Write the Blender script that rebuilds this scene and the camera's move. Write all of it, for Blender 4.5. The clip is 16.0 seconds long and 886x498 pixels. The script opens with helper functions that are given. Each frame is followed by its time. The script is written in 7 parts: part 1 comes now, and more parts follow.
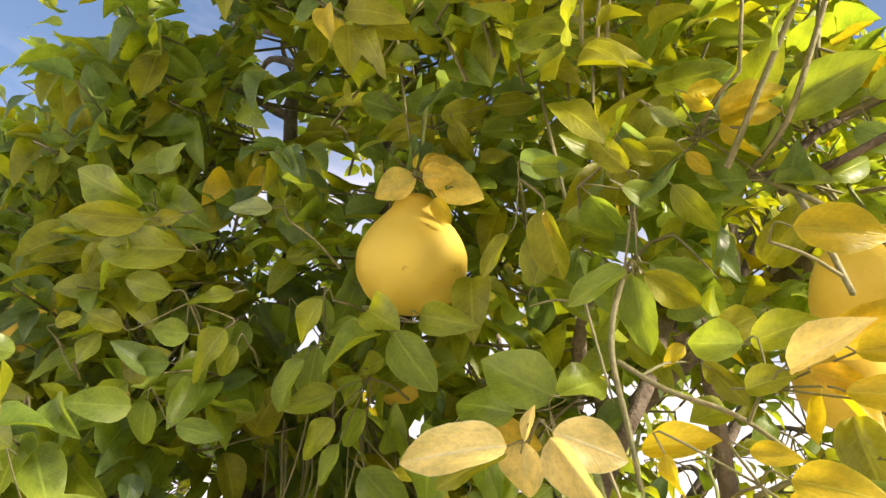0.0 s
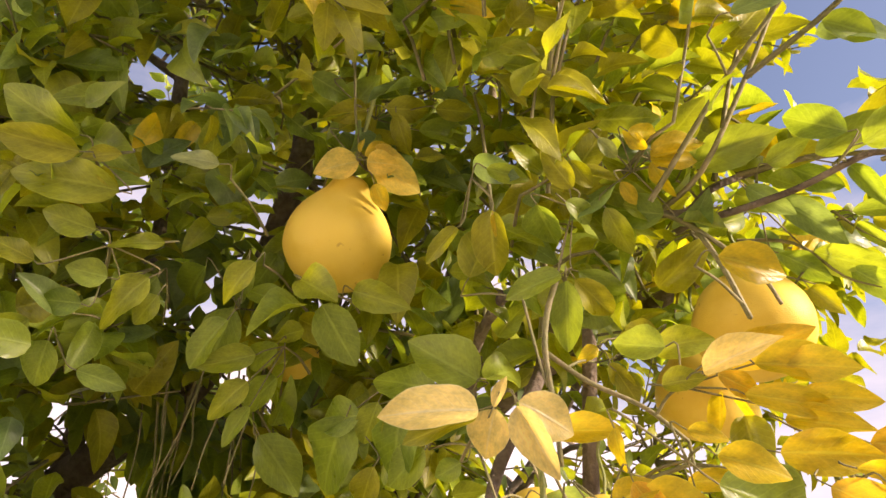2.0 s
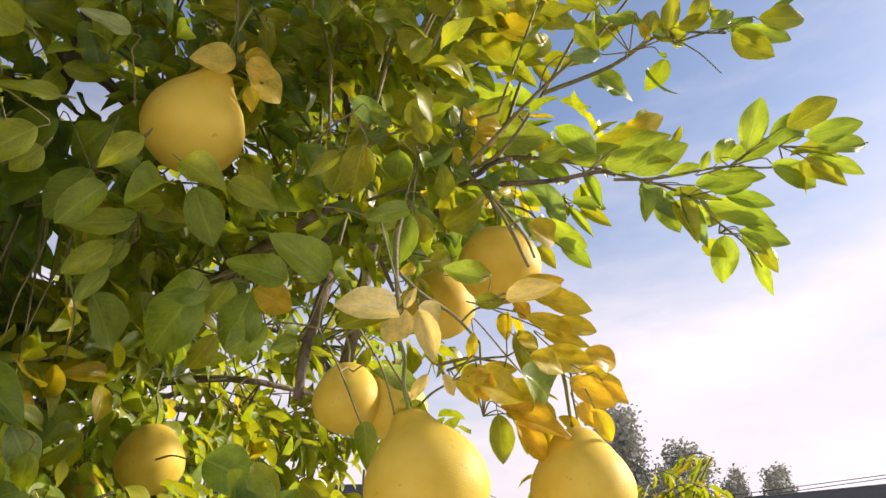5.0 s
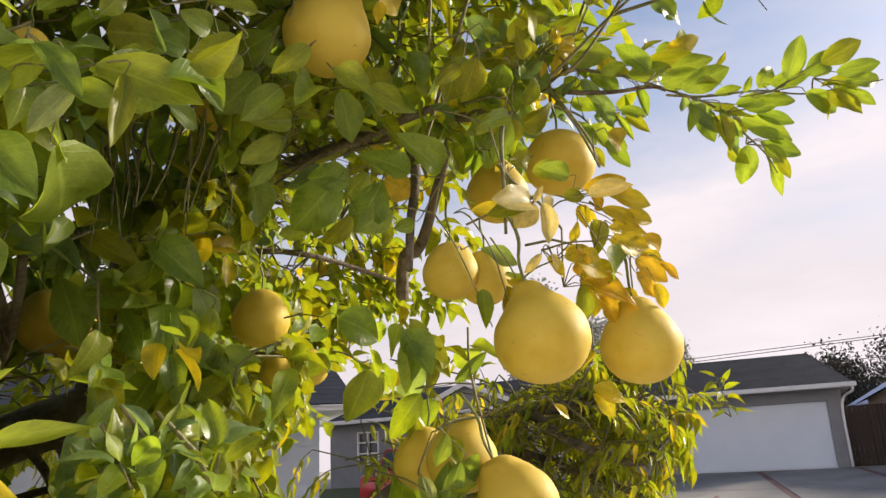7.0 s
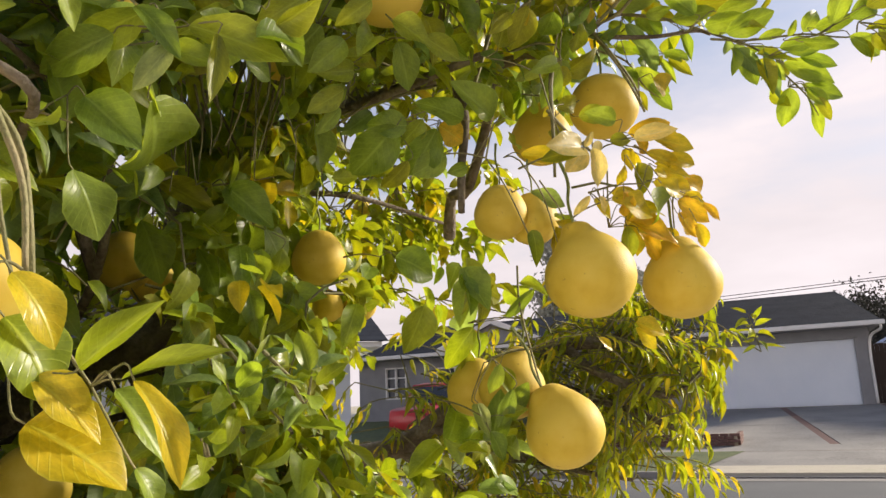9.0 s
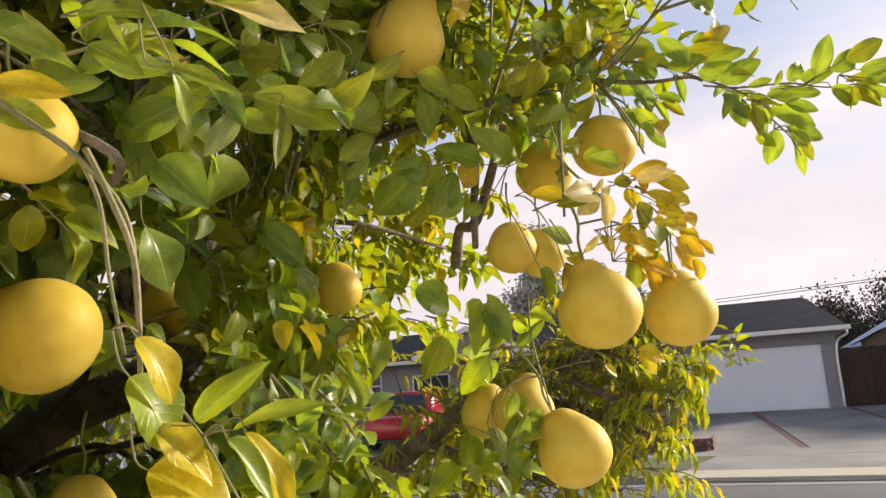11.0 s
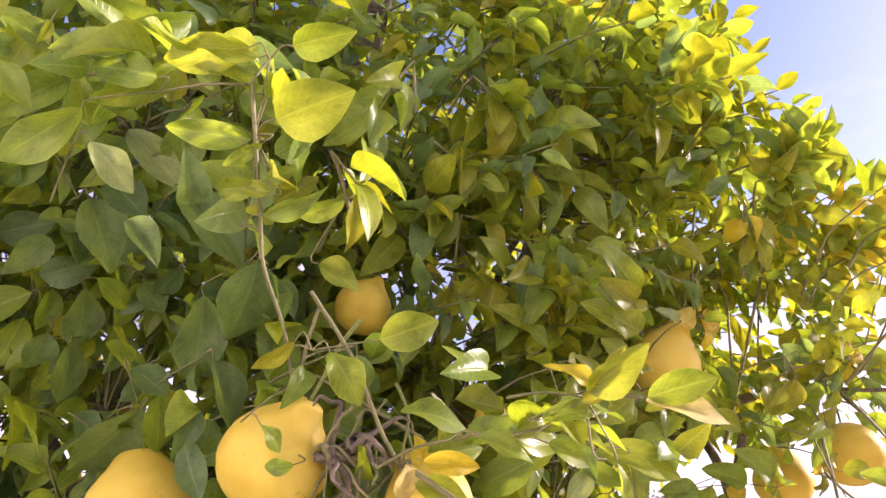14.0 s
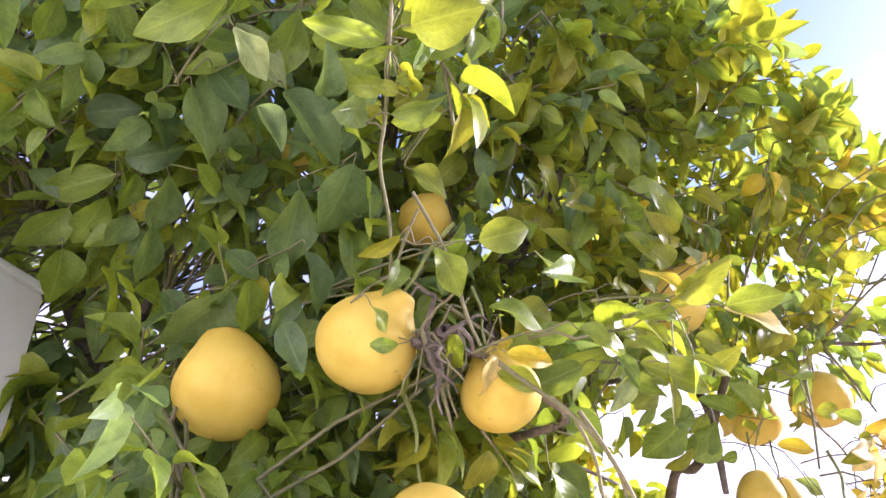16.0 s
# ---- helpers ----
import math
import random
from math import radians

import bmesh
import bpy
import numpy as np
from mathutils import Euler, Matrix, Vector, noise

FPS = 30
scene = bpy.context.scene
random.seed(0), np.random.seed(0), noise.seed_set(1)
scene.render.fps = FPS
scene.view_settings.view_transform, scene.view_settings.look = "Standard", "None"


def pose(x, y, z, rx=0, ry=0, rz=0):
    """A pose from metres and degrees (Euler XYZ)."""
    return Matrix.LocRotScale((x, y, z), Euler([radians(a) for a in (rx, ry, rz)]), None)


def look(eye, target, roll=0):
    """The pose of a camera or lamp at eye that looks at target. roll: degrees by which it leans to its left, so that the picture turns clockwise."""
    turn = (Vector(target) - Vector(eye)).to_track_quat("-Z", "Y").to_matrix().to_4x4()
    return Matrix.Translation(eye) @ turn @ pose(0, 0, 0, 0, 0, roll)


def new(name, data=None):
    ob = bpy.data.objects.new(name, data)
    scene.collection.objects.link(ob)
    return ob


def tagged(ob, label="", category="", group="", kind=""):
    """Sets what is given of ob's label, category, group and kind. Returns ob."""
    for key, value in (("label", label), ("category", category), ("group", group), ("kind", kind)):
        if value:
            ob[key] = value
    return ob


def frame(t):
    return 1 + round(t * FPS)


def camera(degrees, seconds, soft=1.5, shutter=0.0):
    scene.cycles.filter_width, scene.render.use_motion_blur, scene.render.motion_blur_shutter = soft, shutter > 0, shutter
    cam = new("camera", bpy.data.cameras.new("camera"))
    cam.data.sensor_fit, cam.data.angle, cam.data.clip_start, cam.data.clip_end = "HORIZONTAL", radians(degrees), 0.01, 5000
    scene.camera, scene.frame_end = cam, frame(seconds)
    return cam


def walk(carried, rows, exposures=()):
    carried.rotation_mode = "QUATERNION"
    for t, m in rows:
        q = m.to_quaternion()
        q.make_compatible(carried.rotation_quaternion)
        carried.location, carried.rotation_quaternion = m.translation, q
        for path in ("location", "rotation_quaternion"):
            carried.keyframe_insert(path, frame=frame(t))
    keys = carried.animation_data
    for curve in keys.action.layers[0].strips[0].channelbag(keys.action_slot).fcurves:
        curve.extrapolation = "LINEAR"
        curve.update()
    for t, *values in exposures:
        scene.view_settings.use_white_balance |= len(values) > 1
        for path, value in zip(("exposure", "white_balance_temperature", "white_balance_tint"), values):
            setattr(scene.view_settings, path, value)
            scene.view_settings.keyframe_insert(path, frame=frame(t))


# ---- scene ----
cam = camera(61.4, 16.0)
PATH = [
    (0, (0.134, 0.14, 1.635), (-0.116, 1.808, 2.71), 5.1),
    (0.5, (0.155, 0.124, 1.639), (-0.014, 1.791, 2.731), 5.1),
    (1, (0.091, 0.118, 1.616), (0.036, 1.781, 2.725), 5.0),
    (1.5, (-0.03, 0.091, 1.598), (0.055, 1.738, 2.729), 5.0),
    (2, (-0.032, 0.115, 1.564), (0.225, 1.741, 2.699), 4.4),
    (2.5, (-0.014, 0.174, 1.529), (0.455, 1.745, 2.675), 3.1),
    (3, (-0.136, 0.175, 1.535), (0.554, 1.683, 2.653), 1.4),
    (3.5, (-0.271, 0.146, 1.522), (0.626, 1.575, 2.597), -0.3),
    (4, (-0.322, 0.085, 1.512), (0.733, 1.449, 2.525), -1.1),
    (4.2, (-0.367, 0.09, 1.501), (0.749, 1.417, 2.497), -1.4),
    (6.3, (-0.706, 0.107, 1.467), (0.771, 1.294, 2.107), -2.8),
    (6.5, (-0.773, 0.121, 1.455), (0.717, 1.304, 2.072), -2.7),
    (7, (-0.867, 0.176, 1.432), (0.661, 1.336, 1.995), -2.8),
    (7.5, (-0.904, 0.195, 1.426), (0.656, 1.336, 1.94), -2.8),
    (8, (-0.922, 0.193, 1.419), (0.645, 1.342, 1.892), -2.7),
    (8.5, (-0.949, 0.193, 1.422), (0.598, 1.382, 1.861), -2.5),
    (9, (-0.963, 0.168, 1.419), (0.55, 1.41, 1.827), -2.5),
    (9.2, (-0.968, 0.154, 1.411), (0.533, 1.414, 1.807), -2.6),
    (11.5, (-1.153, 0.179, 1.479), (0.414, 1.336, 1.933), -3.7),
    (12, (-1.209, 0.215, 1.504), (0.234, 1.419, 2.19), -3.0),
    (12.5, (-1.317, 0.283, 1.542), (0.035, 1.485, 2.394), -2.4),
    (13, (-1.407, 0.327, 1.55), (-0.116, 1.508, 2.52), -2.5),
    (13.5, (-1.421, 0.308, 1.564), (-0.177, 1.48, 2.604), -2.5),
    (14, (-1.44, 0.327, 1.56), (-0.226, 1.504, 2.628), -2.3),
    (14.5, (-1.533, 0.403, 1.543), (-0.329, 1.593, 2.608), -1.1),
    (15, (-1.598, 0.452, 1.516), (-0.358, 1.623, 2.56), -0.6),
    (15.5, (-1.628, 0.447, 1.49), (-0.329, 1.589, 2.494), -0.1),
    (16, (-1.611, 0.452, 1.467), (-0.247, 1.56, 2.423), 0.3),
]
EXPOSURES = [(0, 1.78, 6900, 16), (0.7, 1.76, 7600, 30), (1.6, 1.73, 7700, 32), (2.5, 1.50, 7600, 24), (4, 1.30, 6600, 18), (7, 0.97, 6700, 15),
             (9, 0.99, 6800, 15), (11.5, 1.12, 6800, 15), (13, 1.54, 6300, 19), (14, 1.79, 6350, 38), (15, 1.94, 5900, 42), (16, 1.97, 5500, 39)]
walk(cam, [(t, look(eye, target, roll)) for t, eye, target, roll in PATH], EXPOSURES)

# ---- sky and sun ----
SUN_ELEVATION, SUN_AZIMUTH = 23.0, -27.0          # azimuth counted from +x towards +y
world = bpy.data.worlds.new("sky")
scene.world = world
world.use_nodes = True
wn, wl = world.node_tree.nodes, world.node_tree.links
wn.clear()
sky = wn.new("ShaderNodeTexSky")
sky.sky_type, sky.sun_disc = "NISHITA", False
sky.sun_elevation, sky.sun_rotation = radians(SUN_ELEVATION), radians(90 - SUN_AZIMUTH)
sky.air_density, sky.dust_density, sky.ozone_density = 1.0, 1.2, 2.0
coord = wn.new("ShaderNodeTexCoord")
stretch = wn.new("ShaderNodeMapping")
stretch.inputs["Scale"].default_value = (1.3, 1.3, 4.5)
clouds = wn.new("ShaderNodeTexNoise")
clouds.inputs["Scale"].default_value, clouds.inputs["Detail"].default_value = 1.6, 7.0
clouds.inputs["Roughness"].default_value = 0.55
split = wn.new("ShaderNodeSeparateXYZ")
low = wn.new("ShaderNodeMapRange")                 # the cloud deck thickens towards the horizon
low.inputs["From Min"].default_value, low.inputs["From Max"].default_value = 0.02, 0.8
low.inputs["To Min"].default_value, low.inputs["To Max"].default_value = 0.66, -0.34
total = wn.new("ShaderNodeMath")
total.operation = "ADD"
cover = wn.new("ShaderNodeMapRange")
cover.inputs["From Min"].default_value, cover.inputs["From Max"].default_value = 0.38, 0.90
tone = wn.new("ShaderNodeMapRange")
tone.inputs["From Min"].default_value, tone.inputs["From Max"].default_value = 0.3, 0.7
tone.inputs["To Min"].default_value, tone.inputs["To Max"].default_value = 4.9, 6.3
white = wn.new("ShaderNodeMix")
white.data_type, white.blend_type = "RGBA", "MULTIPLY"
white.inputs["Factor"].default_value = 1.0
white.inputs["A"].default_value = (1.0, 0.95, 0.99, 1)
mixed = wn.new("ShaderNodeMix")
mixed.data_type = "RGBA"
backdrop = wn.new("ShaderNodeBackground")
backdrop.inputs["Strength"].default_value = 0.080
wout = wn.new("ShaderNodeOutputWorld")
wl.new(coord.outputs["Generated"], stretch.inputs["Vector"])
wl.new(stretch.outputs["Vector"], clouds.inputs["Vector"])
wl.new(coord.outputs["Generated"], split.inputs["Vector"])
wl.new(split.outputs["Z"], low.inputs["Value"])
wl.new(low.outputs["Result"], total.inputs[0])
wl.new(clouds.outputs["Fac"], total.inputs[1])
wl.new(total.outputs["Value"], cover.inputs["Value"])
wl.new(clouds.outputs["Fac"], tone.inputs["Value"])
wl.new(tone.outputs["Result"], white.inputs["B"])
wl.new(cover.outputs["Result"], mixed.inputs["Factor"])
wl.new(sky.outputs["Color"], mixed.inputs["A"])
wl.new(white.outputs["Result"], mixed.inputs["B"])
wl.new(mixed.outputs["Result"], backdrop.inputs["Color"])
wl.new(backdrop.outputs["Background"], wout.inputs["Surface"])

sun = new("sun", bpy.data.lights.new("sun", "SUN"))
sun.data.energy, sun.data.angle, sun.data.color = 3.6, radians(8.0), (1.0, 0.93, 0.77)
to_sun = Vector((math.cos(radians(SUN_AZIMUTH)) * math.cos(radians(SUN_ELEVATION)),
                 math.sin(radians(SUN_AZIMUTH)) * math.cos(radians(SUN_ELEVATION)), math.sin(radians(SUN_ELEVATION))))
sun.matrix_world = look(to_sun * 20, (0, 0, 0))

# ---- materials ----
def surface(name, colours, rough=0.6, scale=8.0, bump=0.15, grain=60.0, metal=0.0, spec=0.5, by_object=0.0, fine_share=0.35):
    """A two-scale noise between two or three base colours, with fine relief, in metres of object space."""
    m = bpy.data.materials.new(name)
    m.use_nodes = True
    n, l = m.node_tree.nodes, m.node_tree.links
    b = n["Principled BSDF"]
    tc = n.new("ShaderNodeTexCoord")
    big, fine = n.new("ShaderNodeTexNoise"), n.new("ShaderNodeTexNoise")
    big.inputs["Scale"].default_value, big.inputs["Detail"].default_value = scale, 5
    fine.inputs["Scale"].default_value, fine.inputs["Detail"].default_value = grain, 3
    mix = n.new("ShaderNodeMix")
    mix.data_type, mix.inputs["Factor"].default_value = "FLOAT", fine_share
    ramp = n.new("ShaderNodeValToRGB")
    ramp.color_ramp.elements[0].position, ramp.color_ramp.elements[1].position = 0.34, 0.66
    ramp.color_ramp.elements[0].color = (*colours[0], 1)
    ramp.color_ramp.elements[1].color = (*colours[-1], 1)
    if len(colours) > 2:
        ramp.color_ramp.elements.new(0.5).color = (*colours[1], 1)
    for t in (big, fine):
        l.new(tc.outputs["Object"], t.inputs["Vector"])
    l.new(big.outputs["Fac"], mix.inputs["A"])
    l.new(fine.outputs["Fac"], mix.inputs["B"])
    factor = mix.outputs["Result"]
    if by_object:
        info, shift = n.new("ShaderNodeObjectInfo"), n.new("ShaderNodeMath")
        shift.operation = "MULTIPLY_ADD"
        shift.inputs[1].default_value = by_object
        l.new(info.outputs["Random"], shift.inputs[0])
        l.new(factor, shift.inputs[2])
        factor = shift.outputs["Value"]
    l.new(factor, ramp.inputs["Fac"])
    l.new(ramp.outputs["Color"], b.inputs["Base Color"])
    bp = n.new("ShaderNodeBump")
    bp.inputs["Strength"].default_value, bp.inputs["Distance"].default_value = bump, 0.01
    l.new(fine.outputs["Fac"], bp.inputs["Height"])
    l.new(bp.outputs["Normal"], b.inputs["Normal"])
    b.inputs["Roughness"].default_value, b.inputs["Metallic"].default_value = rough, metal
    b.inputs["Specular IOR Level"].default_value = spec
    return m


def leaf_surface(name, colours, glow, pieces, rough=0.33, through_share=0.54):
    """A leaf: glossy upper skin, light shining through, pale midrib and side veins from the leaf's own u, v."""
    m = bpy.data.materials.new(name)
    m.use_nodes = True
    n, l = m.node_tree.nodes, m.node_tree.links
    b, out = n["Principled BSDF"], n["Material Output"]
    uv, sep = n.new("ShaderNodeUVMap"), n.new("ShaderNodeSeparateXYZ")
    uv.uv_map = "leaf"
    l.new(uv.outputs["UV"], sep.inputs["Vector"])
    if pieces:
        rnd = n.new("ShaderNodeObjectInfo").outputs["Random"]
    else:
        rnd = n.new("ShaderNodeNewGeometry").outputs["Random Per Island"]
    ramp = n.new("ShaderNodeValToRGB")
    for k, c in enumerate(colours):
        e = ramp.color_ramp.elements[k] if k < 2 else ramp.color_ramp.elements.new(0.5)
        e.position, e.color = k / max(1, len(colours) - 1), (*c, 1)
    l.new(rnd, ramp.inputs["Fac"])
    tc, blot = n.new("ShaderNodeTexCoord"), n.new("ShaderNodeTexNoise")
    blot.inputs["Scale"].default_value, blot.inputs["Detail"].default_value = (2.6 if pieces else 30.0), 3
    l.new(tc.outputs["Object"], blot.inputs["Vector"])
    patch = n.new("ShaderNodeHueSaturation")
    vary = n.new("ShaderNodeMapRange")
    vary.inputs["From Min"].default_value, vary.inputs["From Max"].default_value = 0.3, 0.7
    vary.inputs["To Min"].default_value, vary.inputs["To Max"].default_value = 0.72, 1.26
    hue = n.new("ShaderNodeMapRange")
    hue.inputs["From Min"].default_value, hue.inputs["From Max"].default_value = 0.25, 0.75
    hue.inputs["To Min"].default_value, hue.inputs["To Max"].default_value = 0.508, 0.492
    l.new(blot.outputs["Fac"], hue.inputs["Value"])
    l.new(hue.outputs["Result"], patch.inputs["Hue"])
    speck, dapple = n.new("ShaderNodeTexNoise"), n.new("ShaderNodeMath")
    speck.inputs["Scale"].default_value, speck.inputs["Detail"].default_value = (22.0 if pieces else 260.0), 2
    dapple.operation, dapple.inputs[1].default_value = "MULTIPLY_ADD", 0.35
    l.new(tc.outputs["Object"], speck.inputs["Vector"])
    l.new(speck.outputs["Fac"], dapple.inputs[0])
    l.new(blot.outputs["Fac"], dapple.inputs[2])
    vary.inputs["From Min"].default_value, vary.inputs["From Max"].default_value = 0.47, 0.88
    gloss = n.new("ShaderNodeMapRange")
    gloss.inputs["From Min"].default_value, gloss.inputs["From Max"].default_value = 0.3, 0.7
    gloss.inputs["To Min"].default_value, gloss.inputs["To Max"].default_value = rough - 0.08, rough + 0.14
    l.new(blot.outputs["Fac"], gloss.inputs["Value"])
    l.new(gloss.outputs["Result"], b.inputs["Roughness"])
    l.new(dapple.outputs["Value"], vary.inputs["Value"])
    l.new(vary.outputs["Result"], patch.inputs["Value"])
    l.new(ramp.outputs["Color"], patch.inputs["Color"])
    # midrib: |u - 0.5| small; side veins: a wave along v, slanted by |u - 0.5|
    off, mag = n.new("ShaderNodeMath"), n.new("ShaderNodeMath")
    off.operation, off.inputs[1].default_value, mag.operation = "SUBTRACT", 0.5, "ABSOLUTE"
    l.new(sep.outputs["X"], off.inputs[0])
    l.new(off.outputs["Value"], mag.inputs[0])
    rib = n.new("ShaderNodeMapRange")
    rib.inputs["From Min"].default_value, rib.inputs["From Max"].default_value = 0.012, 0.045
    rib.inputs["To Min"].default_value, rib.inputs["To Max"].default_value = 1.0, 0.0
    l.new(mag.outputs["Value"], rib.inputs["Value"])
    slant, wave, vein = n.new("ShaderNodeMath"), n.new("ShaderNodeMath"), n.new("ShaderNodeMapRange")
    slant.operation, slant.inputs[1].default_value = "MULTIPLY_ADD", -0.55
    l.new(mag.outputs["Value"], slant.inputs[0])
    l.new(sep.outputs["Y"], slant.inputs[2])
    wave.operation, wave.inputs[1].default_value = "PINGPONG", 0.055
    l.new(slant.outputs["Value"], wave.inputs[0])
    vein.inputs["From Min"].default_value, vein.inputs["From Max"].default_value = 0.0, 0.012
    vein.inputs["To Min"].default_value, vein.inputs["To Max"].default_value = 0.5, 0.0
    l.new(wave.outputs["Value"], vein.inputs["Value"])
    lines = n.new("ShaderNodeMath")
    lines.operation = "MAXIMUM"
    l.new(rib.outputs["Result"], lines.inputs[0])
    l.new(vein.outputs["Result"], lines.inputs[1])
    rim, edged = n.new("ShaderNodeMapRange"), n.new("ShaderNodeMath")      # the thin pale margin of the blade
    rim.inputs["From Min"].default_value, rim.inputs["From Max"].default_value = 0.465, 0.495
    rim.inputs["To Min"].default_value, rim.inputs["To Max"].default_value = 0.0, 0.8
    l.new(mag.outputs["Value"], rim.inputs["Value"])
    edged.operation = "MAXIMUM"
    l.new(lines.outputs["Value"], edged.inputs[0])
    l.new(rim.outputs["Result"], edged.inputs[1])
    pale, base = n.new("ShaderNodeMath"), n.new("ShaderNodeMix")
    pale.operation, pale.inputs[1].default_value = "MULTIPLY", 0.55
    l.new(edged.outputs["Value"], pale.inputs[0])
    base.data_type = "RGBA"
    base.inputs["B"].default_value = (*[min(0.8, c * 1.9 + 0.03) for c in colours[-1]], 1)
    l.new(pale.outputs["Value"], base.inputs["Factor"])
    l.new(patch.outputs["Color"], base.inputs["A"])
    l.new(base.outputs["Result"], b.inputs["Base Color"])
    b.inputs["Specular IOR Level"].default_value = 0.5
    bp = n.new("ShaderNodeBump")
    bp.inputs["Strength"].default_value, bp.inputs["Distance"].default_value = 0.28, 0.002
    l.new(lines.outputs["Value"], bp.inputs["Height"])
    l.new(bp.outputs["Normal"], b.inputs["Normal"])
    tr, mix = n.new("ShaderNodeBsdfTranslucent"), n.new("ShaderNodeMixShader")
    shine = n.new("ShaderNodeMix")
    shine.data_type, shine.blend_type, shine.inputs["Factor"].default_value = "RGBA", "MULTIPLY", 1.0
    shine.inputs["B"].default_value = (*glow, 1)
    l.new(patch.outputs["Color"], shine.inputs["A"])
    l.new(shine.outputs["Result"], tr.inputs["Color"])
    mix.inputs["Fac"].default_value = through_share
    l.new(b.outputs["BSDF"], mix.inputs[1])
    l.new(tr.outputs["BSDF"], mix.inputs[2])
    l.new(mix.outputs["Shader"], out.inputs["Surface"])
    return m


LEAF_COLOURS = {
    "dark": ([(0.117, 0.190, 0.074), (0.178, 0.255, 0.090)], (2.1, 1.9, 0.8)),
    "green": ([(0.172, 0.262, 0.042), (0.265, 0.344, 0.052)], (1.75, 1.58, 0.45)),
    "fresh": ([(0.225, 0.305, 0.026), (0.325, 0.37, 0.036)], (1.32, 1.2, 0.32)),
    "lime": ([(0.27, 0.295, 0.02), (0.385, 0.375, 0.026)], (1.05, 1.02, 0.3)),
    "yellow": ([(0.59, 0.44, 0.02), (0.67, 0.53, 0.035)], (1.05, 1.03, 0.45)),
    "amber": ([(0.66, 0.41, 0.02), (0.71, 0.49, 0.04)], (1.1, 1.0, 0.5)),
    "pale": ([(0.84, 0.66, 0.21), (0.88, 0.73, 0.30)], (1.05, 1.0, 0.7)),
    "gold": ([(0.76, 0.58, 0.09), (0.82, 0.66, 0.14)], (1.05, 1.0, 0.6)),
    # lighter grey-green that paints the sky's sheen onto glossy green leaves
    "silver": ([(0.27, 0.35, 0.12), (0.38, 0.45, 0.19)], (1.5, 1.35, 0.7)),
}
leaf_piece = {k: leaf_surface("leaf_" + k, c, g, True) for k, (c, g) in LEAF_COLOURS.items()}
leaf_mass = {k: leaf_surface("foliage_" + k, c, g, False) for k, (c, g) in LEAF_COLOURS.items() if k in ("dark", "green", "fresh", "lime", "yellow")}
bark = surface("bark", [(0.075, 0.055, 0.04), (0.15, 0.115, 0.085), (0.23, 0.19, 0.15)], 0.9, 14, 0.8, 90)
twig_bark = surface("twig_bark", [(0.12, 0.125, 0.045), (0.18, 0.165, 0.07), (0.25, 0.20, 0.11)], 0.75, 20, 0.4, 120)
green_stem = surface("green_stem", [(0.12, 0.16, 0.03), (0.22, 0.23, 0.06)], 0.6, 20, 0.2, 120)
rind = surface("pomelo_rind", [(0.55, 0.375, 0.045), (0.61, 0.43, 0.06), (0.65, 0.475, 0.08)], 0.55, 1.6, 0.05, 120, spec=0.22, by_object=0.16, fine_share=0.1)
rn, rl = rind.node_tree.nodes, rind.node_tree.links
rind_out = rn["Principled BSDF"]
rind_coord, pores, scars, spot, freckled = (rn.new(k) for k in ("ShaderNodeTexCoord", "ShaderNodeTexVoronoi", "ShaderNodeTexNoise", "ShaderNodeMapRange", "ShaderNodeMix"))
pores.inputs["Scale"].default_value = 40.0
scars.inputs["Scale"].default_value, scars.inputs["Detail"].default_value = 5.5, 8
spot.inputs["From Min"].default_value, spot.inputs["From Max"].default_value = 0.67, 0.74
spot.inputs["To Max"].default_value = 0.55
freckled.data_type = "RGBA"
freckled.inputs["B"].default_value = (0.30, 0.19, 0.05, 1)
rind_bump = rn.new("ShaderNodeBump")
rind_bump.inputs["Strength"].default_value, rind_bump.inputs["Distance"].default_value = 0.10, 0.008
for node in (pores, scars):
    rl.new(rind_coord.outputs["Object"], node.inputs["Vector"])
rl.new(scars.outputs["Fac"], spot.inputs["Value"])
rl.new(spot.outputs["Result"], freckled.inputs["Factor"])
rl.new(rind_out.inputs["Base Color"].links[0].from_socket, freckled.inputs["A"])
rl.new(freckled.outputs["Result"], rind_out.inputs["Base Color"])
rl.new(pores.outputs["Distance"], rind_bump.inputs["Height"])
rl.new(rind_bump.outputs["Normal"], rind_out.inputs["Normal"])
grey_leaf = surface("grey_leaf", [(0.36, 0.36, 0.30), (0.48, 0.48, 0.42)], 0.8, 3, 0.2, 30)
far_leaf = surface("far_leaf", [(0.035, 0.034, 0.022), (0.07, 0.066, 0.045)], 0.8, 1.5, 0.2, 30)
calyx = surface("calyx", [(0.10, 0.11, 0.03), (0.2, 0.17, 0.07)], 0.8, 60, 0.5, 200)
asphalt = surface("asphalt", [(0.075, 0.08, 0.085), (0.11, 0.115, 0.12)], 0.9, 0.6, 0.4, 40)
concrete = surface("concrete", [(0.17, 0.158, 0.148), (0.25, 0.235, 0.218), (0.30, 0.28, 0.255)], 0.9, 0.7, 0.3, 18)
brick_red = surface("brick_red", [(0.11, 0.06, 0.05), (0.17, 0.09, 0.075)], 0.9, 6, 0.5, 40, by_object=0.2)
# made pale so the unseen near ground bounces light up into the crown
soil = surface("soil_and_dry_grass", [(0.40, 0.35, 0.27), (0.50, 0.45, 0.36), (0.42, 0.40, 0.27)], 0.95, 2.2, 0.6, 30)
lawn = surface("lawn", [(0.06, 0.085, 0.025), (0.11, 0.13, 0.04)], 0.95, 3, 0.6, 50)
